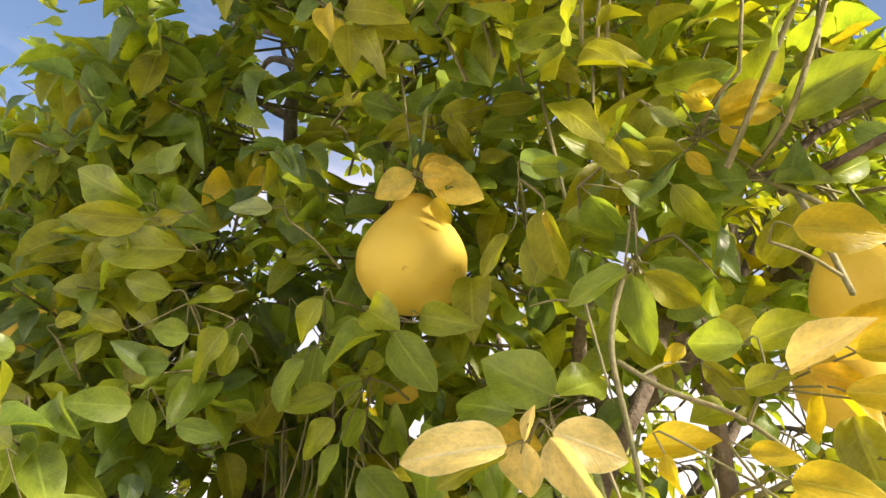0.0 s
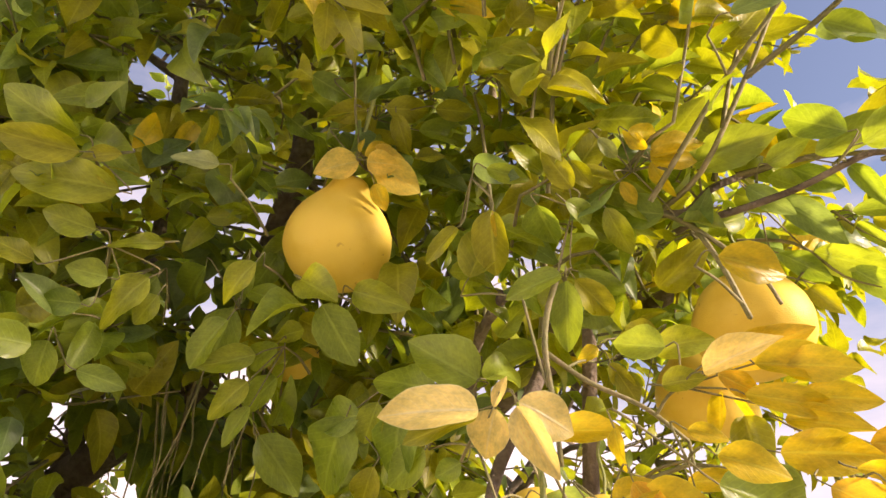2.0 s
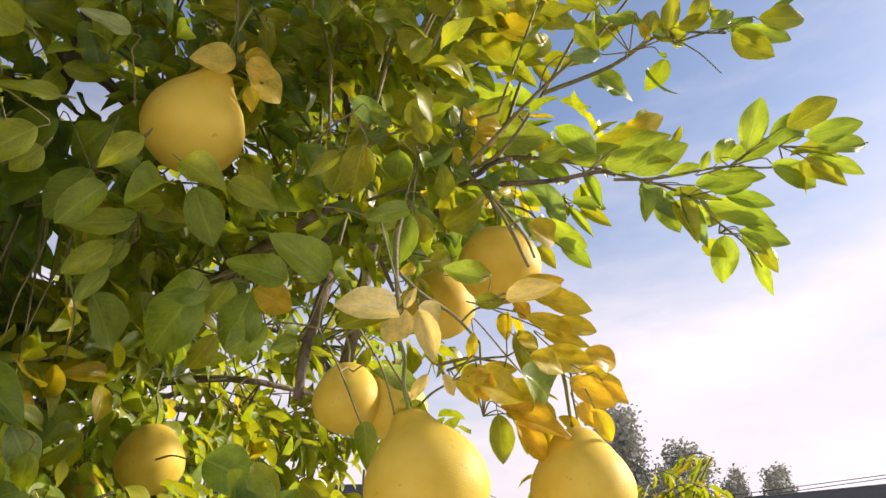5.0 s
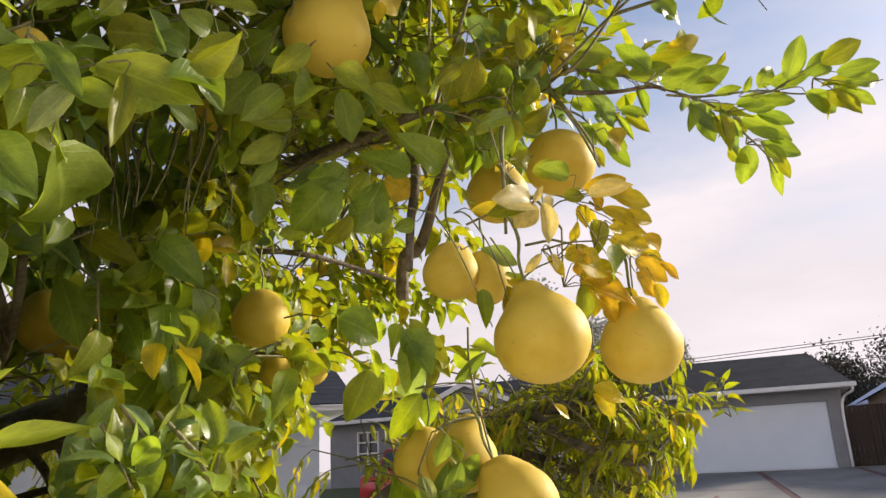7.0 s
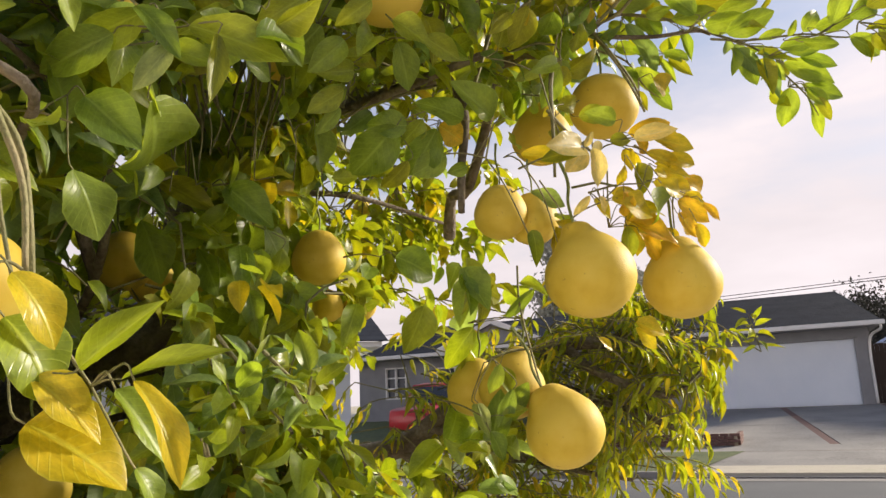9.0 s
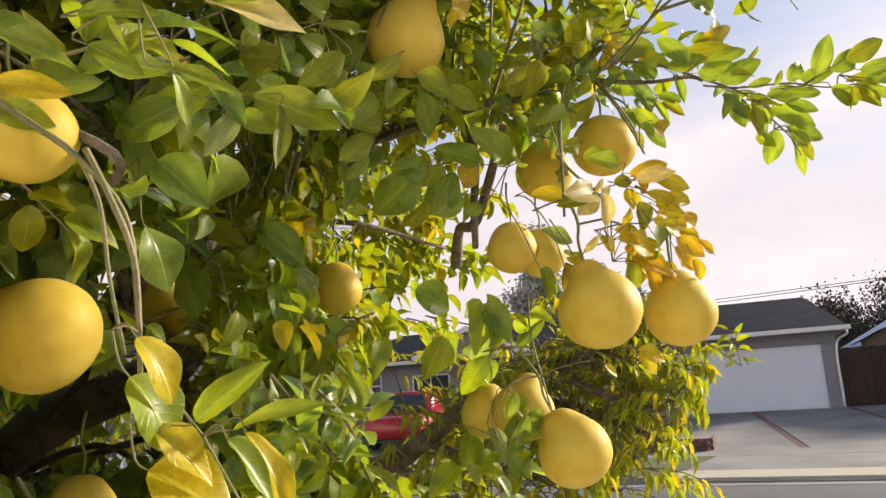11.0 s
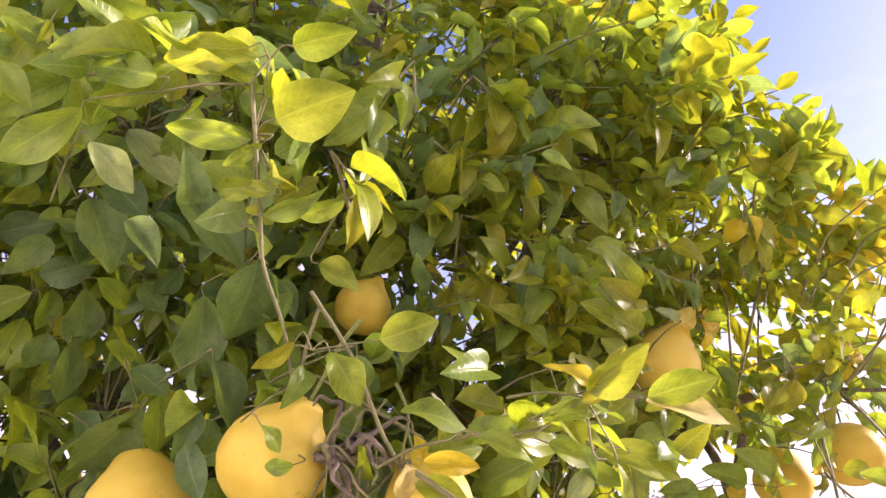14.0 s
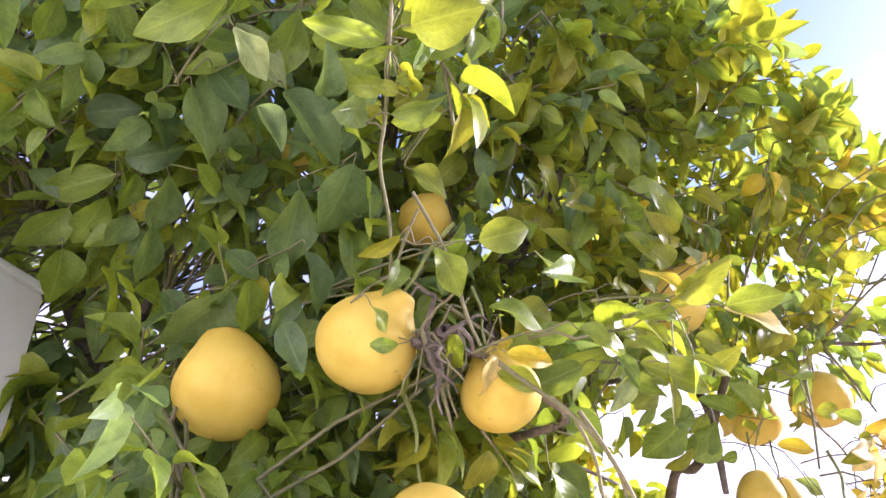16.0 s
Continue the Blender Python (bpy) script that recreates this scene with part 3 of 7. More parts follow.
def hull(sections):
    """A closed body from sections (x, half width low, half width high, z low, z high)."""
    bm = bmesh.new()
    rings = []
    for x, w0, w1, z0, z1 in sections:
        rings.append([bm.verts.new(p) for p in ((x, -w0, z0), (x, -w0, (z0 + z1) / 2), (x, -w1, z1), (x, w1, z1), (x, w0, (z0 + z1) / 2), (x, w0, z0))])
    for a, b in zip(rings, rings[1:]):
        for k in range(6):
            bm.faces.new((a[k], a[(k + 1) % 6], b[(k + 1) % 6], b[k]))
    bm.faces.new(rings[0][::-1])
    bm.faces.new(rings[-1])
    bmesh.ops.recalc_face_normals(bm, faces=bm.faces[:])
    bmesh.ops.bevel(bm, geom=bm.edges[:], offset=0.04, segments=2, affect="EDGES", clamp_overlap=True)
    return bm


part("body", hull([(-2.5, 0.85, 0.82, 0.45, 0.95), (-2.3, 0.92, 0.88, 0.35, 1.02), (2.2, 0.92, 0.88, 0.35, 1.05), (2.5, 0.85, 0.8, 0.45, 0.98)]), red_paint, car, smooth=True)
part("cab", hull([(-1.0, 0.86, 0.84, 0.95, 1.05), (-0.55, 0.86, 0.68, 0.95, 1.68), (0.75, 0.86, 0.68, 0.95, 1.68), (0.95, 0.86, 0.84, 0.95, 1.05)]), red_paint, car, smooth=True)
bm = bmesh.new()
poly(bm, [(-1.03, -0.7, 1.1), (-1.03, 0.7, 1.1), (-0.66, 0.6, 1.6), (-0.66, -0.6, 1.6)])
part("windscreen", bm, glass, car)
for x in (-1.6, 1.55):
    for y in (-0.88, 0.88):
        w = bmesh.new()
        bmesh.ops.create_cone(w, cap_ends=True, segments=24, radius1=0.36, radius2=0.36, depth=0.24, matrix=pose(x, y, 0.36, 90))
        bmesh.ops.bevel(w, geom=[e for e in w.edges if len(e.link_faces) == 2 and e.calc_face_angle(0) > 1], offset=0.04, segments=2, affect="EDGES")
        wheel = part("wheel", w, rubber, car)
        w = bmesh.new()
        bmesh.ops.create_cone(w, cap_ends=True, segments=18, radius1=0.2, radius2=0.18, depth=0.26, matrix=pose(x, y, 0.36, 90))
        part("rim", w, metal, wheel)

# the pale house further along, seen below the crown
pale = thing("house", "pale blue-grey house with white porch posts", "house", STREET @ pose(10.5, 13.5, 0, 0, 0, 40))
bm = bmesh.new()
box(bm, 0, 0.2, -6, 6, -0.1, 2.9)
box(bm, 0.2, 7, -6, -5.8, -0.1, 2.9)
part("wall", bm, pale_siding, pale)
for k in range(11):
    part("siding_board", boxed(-0.025, 0.0, -6, 6, 0.02 + 0.25 * k, 0.255 + 0.25 * k), pale_siding, pale)
for y in (-2.6, 1.2):
    w = part("window", boxed(-0.045, -0.03, y, y + 1.1, 0.9, 2.1), glass, pale)
    bm = bmesh.new()
    for yy in (y - 0.08, y + 0.52, y + 1.1):
        box(bm, -0.075, -0.02, yy, yy + 0.08, 0.82, 2.18)
    for z in (0.82, 2.1):
        box(bm, -0.072, -0.022, y - 0.08, y + 1.18, z, z + 0.08)
    part("window_frame", bm, white_paint, w)
for y in (-4.6, -2.0, 0.6, 3.2):
    part("porch_post", boxed(-1.6, -1.5, y, y + 0.1, -0.1, 2.6, 0.01), white_paint, pale)
roof = part("roof", boxed(-1.8, 7.4, -6.4, 6.4, 2.62, 2.72), white_paint, pale)
shingle_roof(roof, (-1.9, -6.5, 2.74), (-1.9, 6.5, 2.74), (3, 6.5, 4.5), (3, -6.5, 4.5), 14)
shingle_roof(roof, (7.5, -6.5, 2.74), (7.5, 6.5, 2.74), (3, 6.5, 4.5), (3, -6.5, 4.5), 14)

# power lines behind the roofs
poles = []
for y in (-34, 46):
    pole = thing("power_pole", "wooden power pole with a cross-arm", "pole", STREET @ pose(44, y, 1.0))
    tube_part("post", [([(0, 0, 0), (0, 0, 8.2)], 0.15, 0.11)], dark_wood, pole, sides=10)
    part("cross_arm", boxed(-0.06, 0.06, -0.06, 0.06, 7.0, 7.12), dark_wood, pole)
    part("cross_arm", boxed(-0.9, 0.9, -0.06, 0.06, 7.7, 7.82), dark_wood, pole)
for x, za, zb, sag in ((43.2, 8.2, 5.3, 0.5), (44.8, 8.3, 6.0, 0.5), (44.0, 7.2, 4.9, 0.6)):
    line = [(x, -34 + 80 * k / 40, za + (zb - za) * k / 40 - sag * 4 * (k / 40) * (1 - k / 40)) for k in range(41)]
    ob = tube_part("power_line", [(line, 0.02, 0.02)], cable_black, None, "thin dark overhead power line", sides=5)
    ob.matrix_basis = STREET
    tagged(ob, "thin dark overhead power line", "cable", "overhead lines")

# house of this front yard, behind the walk: unseen, added to bounce light back
bounce_home = thing("house", "plain pale unseen house wall added to bounce light into the yard", "house", pose(-3.1, -1.6, 0, 0, 0, 0))
part("wall", boxed(-0.2, 0, -2.2, 4.6, -0.05, 2.9), white_paint, bounce_home)
part("eave", boxed(-0.2, 0.25, -2.4, 4.8, 2.9, 3.05), white_paint, bounce_home)
part("wall", boxed(0, 4.6, -2.2, -2, -0.05, 2.9), white_paint, bounce_home)

# white fence post at the end of the walk
post = thing("fence_post", "white square vinyl fence post with a flat cap", "post", pose(-1.199, 1.805, 0, 0, 0, 24.7))
part("shaft", boxed(-0.0625, 0.0625, -0.0625, 0.0625, -0.05, 2.03, 0.004), white_paint, post)
part("cap", boxed(-0.064, 0.064, -0.064, 0.064, 2.03, 2.051, 0.004), white_paint, post)


# ---- trees ----
rnd = random.Random(11)
BLADES = ((0.25, 0.12, 0.14), (0.45, 0.25, 0.22), (0.12, 0.35, 0.28), (0.35, -0.10, 0.26), (0.6, 0.18, 0.16), (0.2, 0.5, 0.2), (0.5, 0.4, 0.3), (0.15, 0.05, 0.3), (0.3, 0.6, 0.2))
GRIDS = [leaf_grid(6, 2, f, c, r, k) for k, (f, c, r) in enumerate(BLADES)]
FINE_GRIDS = [leaf_grid(9, 4, f, c, r, k) for k, (f, c, r) in enumerate(BLADES)]
FAR_LEAF = [leaf_grid(2, 2, 0.3, 0.3, 0.1, 50 + k) for k in range(3)]
LANCE = [leaf_grid(5, 2, f, c, r, 40 + k, 1.1) for k, (f, c, r) in enumerate(((0.3, 0.3, 0.1), (0.5, 0.5, 0.2), (0.2, 0.15, 0.1)))]


def along(line, t):
    """The point and the direction at share t of a polyline."""
    x = max(0.0, min(0.9999, t)) * (len(line) - 1)
    k = int(x)
    return line[k].lerp(line[k + 1], x - k), (line[k + 1] - line[k]).normalized()


def shoot(base, way, length, count, size, droop, light, r, spread=0.75):
    """A leafy shoot: its line and the poses of its leaves, set in a spiral, faces turned to the light."""
    way = Vector(way).normalized()
    bend = Vector((r.uniform(-1, 1), r.uniform(-1, 1), r.uniform(-1, 1))) * 0.25 + Vector((0, 0, -droop))
    line = []
    p = Vector(base)
    for k in range(6):
        line.append(p.copy())
        p = p + (way + bend * (k / 5)).normalized() * length / 5
    side = way.orthogonal().normalized()
    turn = r.uniform(0, 6.28)
    leaves = []
    for k in range(count):
        t = 0.12 + 0.88 * (k + r.random() * 0.5) / count
        q, d = along(line, t)
        turn += 2.4 + r.uniform(-0.35, 0.35)
        s = (side - d * side.dot(d)).normalized()
        out = s * math.cos(turn) + d.cross(s) * math.sin(turn)
        direction = (d * (0.35 + 0.5 * t) + out * spread + Vector((0, 0, -0.28 - droop * 0.3))).normalized()
        long = size * (0.72 + 0.5 * r.random()) * (1.0 - 0.3 * max(0.0, t - 0.75) * 4 * r.random())
        face = Vector(light) + out * 0.25 + Vector((r.uniform(-1, 1), r.uniform(-1, 1), r.uniform(-1, 1))) * 0.55
        q2 = q + direction * 0.012
        leaves.append(leaf_pose(q2, q2 + direction * long, r.uniform(0.42, 0.58), face))
    return line, leaves


tree = thing("pomelo_tree", "pomelo tree with green and yellowing leaves, heavy with fruit", "tree", pose(0, 0, 0))
trunk_line = smooth_line([(-0.45, 2.36, -0.05), (-0.43, 2.34, 0.4), (-0.47, 2.30, 0.85), (-0.40, 2.29, 1.25)])
tube_part("trunk", [(trunk_line, 0.125, 0.095)], bark, tree, sides=14, knobbly=0.12)
MAIN_LIMBS = [
    ([(-0.41, 2.29, 1.20), (-0.20, 2.17, 1.47), (0.06, 1.97, 1.62), (0.16, 1.99, 1.80)], 0.07, 0.045),
    ([(0.16, 2.05, 2.0), (0.25, 1.80, 2.15), (0.42, 1.45, 2.25), (0.60, 1.1, 2.30)], 0.032, 0.014),
    ([(0.06, 1.97, 1.62), (0.16, 2.05, 2.0), (0.25, 2.08, 2.5), (0.35, 1.95, 3.05), (0.36, 1.75, 3.5)], 0.045, 0.014),
    ([(-0.41, 2.29, 1.20), (-0.55, 2.10, 1.6), (-0.55, 1.85, 2.0), (-0.45, 1.62, 2.5), (-0.5, 1.5, 3.0), (-0.45, 1.45, 3.5)], 0.036, 0.010),
    ([(-0.55, 2.10, 1.6), (-0.85, 2.0, 1.95), (-1.12, 1.9, 2.3), (-1.3, 1.7, 2.65)], 0.04, 0.012),
    ([(-0.42, 2.30, 1.20), (-0.75, 2.4, 1.5), (-1.05, 2.55, 1.9), (-1.2, 2.7, 2.5)], 0.055, 0.015),
    ([(-0.55, 1.85, 2.0), (-0.25, 1.55, 2.2), (-0.15, 1.3, 2.5), (-0.16, 1.22, 2.75), (-0.1, 1.15, 3.05)], 0.04, 0.01),
    ([(0.06, 1.97, 1.62), (0.35, 2.35, 1.95), (0.7, 2.5, 2.4), (0.95, 2.4, 2.9)], 0.04, 0.012),
    ([(-0.40, 2.30, 1.22), (-0.2, 2.6, 1.7), (-0.1, 2.9, 2.2), (0.0, 3.0, 2.9)], 0.05, 0.014),
    ([(-0.20, 2.17, 1.47), (-0.28, 1.65, 1.66), (-0.42, 1.30, 1.83), (-0.62, 1.12, 1.87), (-0.74, 1.06, 1.89)], 0.012, 0.0025),
    ([(0.25, 1.80, 2.15), (0.26, 1.5, 2.16), (0.20, 1.2, 2.12), (0.20, 1.0, 2.12)], 0.018, 0.008),
    ([(0.42, 1.45, 2.25), (0.34, 1.22, 2.20), (0.29, 1.12, 2.06), (0.22, 1.08, 1.90), (0.20, 1.07, 1.80)], 0.016, 0.007),
]
skeleton = []
for pts, r0, r1 in MAIN_LIMBS:
    line = smooth_line(pts)
    tube_part("limb", [(line, r0, r1)], bark, tree, sides=10, knobbly=0.14)
    skeleton += line[2:]

CROWN, RADII = Vector((-0.15, 2.25, 2.45)), Vector((1.45, 1.12, 1.6))


def lower_edge(x, y):
    """The height of the crown's lower edge: high on the open side, low on the other."""
    a = max(0.0, min(1.0, (x + 0.98 - 0.90 * (y - 0.17)) / 0.34))
    return 1.0 + 0.88 * a * a * (3 - 2 * a)


def clear_of_walk(p):
    """True where a leaf leaves free room for whoever walks along the tree."""
    x = max(-1.75, min(0.2, p.x))
    y = 0.16 + max(0.0, -x - 1.05) * 0.5
    return math.hypot(p.x - x, p.y - y, (p.z - 1.5) * 0.8) > 0.62


# secondary branches out to the crown's shell
boughs = []
for k in range(90):
    u = Vector((rnd.gauss(0, 1), rnd.gauss(0, 1) - 0.35, rnd.gauss(0, 1))).normalized()
    end = CROWN + Vector([a * b for a, b in zip(u, RADII)]) * rnd.uniform(0.72, 0.95)
    if end.z < lower_edge(end.x, end.y) + 0.05 or not clear_of_walk(end):
        continue
    start = min(skeleton, key=lambda q: (q - end).length + (0.4 if q.z > end.z else 0))
    mid = start.lerp(end, 0.5) + Vector((rnd.uniform(-0.1, 0.1), rnd.uniform(-0.1, 0.1), rnd.uniform(0.0, 0.16)))
    boughs.append(smooth_line([start, mid, end], 5))
tube_part("branchwork", [(b, 0.013, 0.005) for b in boughs], bark, tree, sides=6, knobbly=0.15, kind="stuff")
nodes = skeleton + [q for b in boughs for q in b[2:]]
node_array = np.array([tuple(q) for q in nodes])

SHARES = (("dark", 0.13), ("green", 0.42), ("fresh", 0.33), ("lime", 0.10), ("yellow", 0.02))
masses = {k: [] for k, _ in SHARES}
twigs, shoot_twigs, stout_twigs = [], [], []


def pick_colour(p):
    """Sun and shade put into leaf colour: yellower on the sunny open side, darker on the shady."""
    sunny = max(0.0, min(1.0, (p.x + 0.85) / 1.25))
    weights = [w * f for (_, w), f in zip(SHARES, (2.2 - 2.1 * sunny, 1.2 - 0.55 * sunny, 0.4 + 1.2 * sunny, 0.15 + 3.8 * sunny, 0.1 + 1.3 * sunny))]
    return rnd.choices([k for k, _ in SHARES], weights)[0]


made = 0
while made < 3500:
    u = Vector((rnd.gauss(0, 1), rnd.gauss(0, 1) - 0.45, rnd.gauss(0, 1))).normalized()
    depth = 1.0 - abs(rnd.gauss(0, 0.22))
    if depth < 0.35:
        continue
    base = CROWN + Vector([a * b for a, b in zip(u, RADII)]) * depth
    if made % 5 == 0:                                          # the low skirt on the shady side
        base = Vector((rnd.uniform(-1.25, 0.75), rnd.uniform(1.22, 2.1), rnd.uniform(1.02, 2.0)))
        if lower_edge(base.x, base.y) > 1.1:
            continue
        u = (base - CROWN).normalized()
    rise = max(0.0, min(1.0, (base.z - 2.15) / 0.5))           # the upper crown leans out over the walk
    if u.y < 0:
        base.y += u.y * depth * 0.34 * rise * (3 - 2 * rise) * rise * max(0.0, min(1.0, (base.x + 0.75) / 0.5))
    swell = 0.10 * noise.noise(base * 1.7)
    base += u * swell
    # uneven crown: thin places where the sky shows
    if noise.noise(base * 2.3 + Vector((5, 2, 9))) > 0.40 - 0.14 * max(0.0, base.z - 2.7):
        continue
    if base.z < lower_edge(base.x, base.y) or not clear_of_walk(base):
        continue
    if base.y > 2.1 and base.z > 2.3 and rnd.random() < 0.5 or base.z > 3.1 and rnd.random() < 0.45:   # the far side and the top are open
        continue
    if base.x > 0.2 and base.y > 0.9 and rnd.random() < 0.35:    # the sunny side is loose
        continue
    out = Vector((u.x / RADII.x, u.y / RADII.y, u.z / RADII.z)).normalized()
    way = out * 0.8 + Vector((rnd.uniform(-1, 1), rnd.uniform(-1, 1), rnd.uniform(-0.5, 0.9))) * 0.7
    light = out * 0.55 + Vector((0.35, -0.2, 0.75))
    line, leaves = shoot(base, way, rnd.uniform(0.12, 0.30), rnd.randint(6, 11), rnd.uniform(0.062, 0.095), rnd.uniform(0.0, 0.7), light, rnd)
    if not clear_of_walk(line[-1]):
        continue
    near = nodes[int(np.argmin(((node_array - np.array(base)) ** 2).sum(1)))]
    if (near - base).length > 0.28:
        near = base + (near - base).normalized() * 0.28
    mid = near.lerp(base, 0.55) + Vector((rnd.uniform(-0.04, 0.04), rnd.uniform(-0.04, 0.04), rnd.uniform(-0.02, 0.05)))
    shoot_twigs.append(([near, mid] + line, 0.0034, 0.0013))
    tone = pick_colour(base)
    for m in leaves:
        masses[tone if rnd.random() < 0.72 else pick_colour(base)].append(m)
    made += 1


# where one stands before the tree; leaves in the line of sight to what hangs in the open are left out
STANDS = [Vector(p) for p in ((0.13, 0.14, 1.63), (-0.27, 0.15, 1.52), (-0.96, 0.17, 1.42), (-1.53, 0.40, 1.54), (-1.61, 0.45, 1.47), (-1.15, 0.18, 1.48))]
open_sights = [(STANDS[k], Vector(p), 0.085) for k in (2, 5) for p in ((-0.25, 2.2, 1.44), (-0.13, 2.1, 1.53), (0.02, 2.0, 1.60))]
open_sights += [(STANDS[k], Vector((-1.2, 1.77, z)), 0.14) for k in (3, 4) for z in (1.45, 1.6, 1.75, 1.9, 2.02)]
open_sights += [(STANDS[2], Vector(p), 0.13) for p in ((1.22, 2.25, 1.69), (1.26, 2.27, 1.51), (1.33, 2.20, 1.41), (1.26, 2.31, 1.33), (1.32, 2.17, 1.57), (1.18, 2.39, 1.43))]

open_sights += [(STANDS[5], Vector(p), 0.07) for p in ((-0.139, 2.131, 1.452), (-0.082, 2.101, 1.505), (-0.027, 2.069, 1.457))]
open_sights += [(STANDS[2], Vector(p), 0.06) for p in ((0.008, 2.142, 1.445), (0.068, 2.111, 1.471))]
# small windows of sky in the upper crown
open_sights += [(Vector((0.155, 0.124, 1.639)), Vector(p), 0.09) for p in ((-1.639, 1.966, 3.863), (-0.993, 2.291, 3.994), (-0.981, 2.496, 3.794), (-0.702, 2.693, 3.695), (-1.254, 2.095, 4.024), (1.447, 2.161, 4.035))]
open_sights += [(Vector((-0.014, 0.174, 1.529)), Vector(p), 0.09) for p in ((-0.941, 2.436, 3.892), (-1.023, 2.706, 3.561), (1.815, 1.876, 3.835), (1.685, 1.804, 3.982))]
open_sights += [(STANDS[2], Vector(p), 0.06) for p in ((-0.245, 1.264, 1.967), (-0.202, 1.265, 1.903), (-0.174, 1.269, 1.846))]
# the open sky below the crown on the far side
WALK_END, TURN = Vector((-1.611, 0.452, 1.467)), Vector((-1.317, 0.283, 1.542))
open_sights += [(TURN, TURN + Vector(d) * 2.7, 0.15) for d in ((0.844, 0.496, 0.204), (0.829, 0.534, 0.166), (0.856, 0.495, 0.149), (0.880, 0.456, 0.132), (0.836, 0.536, 0.121), (0.903, 0.396, 0.167))]
open_sights += [(WALK_END, WALK_END + Vector(d) * 3.0, 0.17) for d in ((0.880, 0.394, 0.265), (0.900, 0.351, 0.258), (0.917, 0.341, 0.208), (0.899, 0.389, 0.204), (0.914, 0.362, 0.183), (0.885, 0.431, 0.180))]


# ---- pomelos ----
def pomelo_mesh(name, neck, broad, seed):
    """A pear-shaped pomelo of body radius 1 round the origin, neck up."""
    r = random.Random(seed)
    rings, segs = 34, 36
    bm = bmesh.new()
    loops = []
    pear = smooth_line([(0.05, 0, -0.93), (0.36, 0, -0.87), (0.71, 0, -0.66), (0.94, 0, -0.32), (1.0, 0, 0.0), (0.945, 0, 0.33), (0.79, 0, 0.62), (0.585, 0, 0.85),
                        (0.44, 0, 1.0), (0.36, 0, 1.12), (0.30, 0, 1.22), (0.19, 0, 1.285), (0.03, 0, 1.30)], 8)
    for i in range(1, rings):
        a = math.pi * i / rings
        x = (len(pear) - 1) * i / rings
        p = pear[int(x)].lerp(pear[min(len(pear) - 1, int(x) + 1)], x - int(x))
        rr = math.sin(a) * (1 - neck) + p.x * neck
        z = -math.cos(a) * (0.95 if i < rings / 2 else 1.0) * (1 - neck) + p.z * neck
        rr *= broad
        loops.append([bm.verts.new((rr * math.cos(2 * math.pi * s / segs), rr * math.sin(2 * math.pi * s / segs), z)) for s in range(segs)])
    low, high = bm.verts.new((0, 0, -0.95 + 0.015 * neck)), bm.verts.new((0, 0, 1 + neck * 0.30))
    for a, b in zip(loops, loops[1:]):
        for s in range(segs):
            bm.faces.new((a[s], a[(s + 1) % segs], b[(s + 1) % segs], b[s]))
    for s in range(segs):
        bm.faces.new((loops[0][(s + 1) % segs], loops[0][s], low))
        bm.faces.new((loops[-1][s], loops[-1][(s + 1) % segs], high))
    shift = Vector((r.uniform(-5, 5), r.uniform(-5, 5), 0))
    for v in bm.verts:
        v.co += v.co.normalized() * (0.022 * noise.noise(v.co * 1.3 + shift) + 0.012 * noise.noise(v.co * 4 + shift))
        if v.co.z > 0.8:
            v.co.x += 0.22 * neck * (v.co.z - 0.8)
    me = bpy.data.meshes.new(name)
    for f in bm.faces:
        f.smooth = True
    bm.to_mesh(me)
    bm.free()
    me.materials.append(rind)
    return me


RIND = [pomelo_mesh("rind", n, b, k) for k, (n, b) in enumerate(((1.0, 1.02), (0.68, 1.03), (0.35, 1.04), (0.05, 1.05)))]
stem_me = bpy.data.meshes.new("stem")
sv, sf = tubes([(smooth_line([(0, 0, -0.02), (0.02, 0, 0.5), (-0.08, 0.06, 1.0), (0.05, 0.1, 1.7)], 4), 0.035, 0.045)], 7, 0.1)
stem_me.from_pydata([tuple(v) for v in sv], [], sf)
stem_me.materials.append(green_stem)
bm = bmesh.new()
bmesh.ops.create_uvsphere(bm, u_segments=10, v_segments=6, radius=0.075, matrix=Matrix.Diagonal((1, 1, 0.4, 1)))
calyx_me = bpy.data.meshes.new("calyx")
bm.to_mesh(calyx_me)
bm.free()
calyx_me.materials.append(calyx)
TOPS = (1.295, 1.2, 1.10, 1.01)


def pomelo(x, y, z, radius, shape, lean=0.0, turn=0.0, stands=(), label="ripe yellow pear-shaped pomelo hanging from a twig"):
    """A fruit with its stem; lean: degrees by which its neck tips over, towards turn."""
    ob = thing("pomelo", label, "pomelo", pose(x, y, z, 0, lean, turn) @ Matrix.Diagonal((radius, radius, radius, 1)), "pomelos on the tree")
    for k in stands:
        open_sights.append((STANDS[k], Vector((x, y, z + 0.1 * radius)), radius * 1.05))
    if stands:                                                 # the sun finds a way in to the fruits that hang in the open
        open_sights.append((Vector((x, y, z)) + to_sun * 2.6, Vector((x, y, z)), radius * 0.6))
    if y > 1.4 and stands:                                     # a gap towards the open sky in front of the inner fruits
        open_sights.append((Vector((x - 0.1, y - 1.5, z + 0.8)), Vector((x, y, z)), radius * 1.3))
    piece("rind", RIND[shape], ob, Matrix())
    piece("calyx", calyx_me, ob, pose(0.10 * (3 - shape) / 3, 0, TOPS[shape]))
    piece("stem", stem_me, ob, pose(0.10 * (3 - shape) / 3, 0, TOPS[shape]))
    return ob


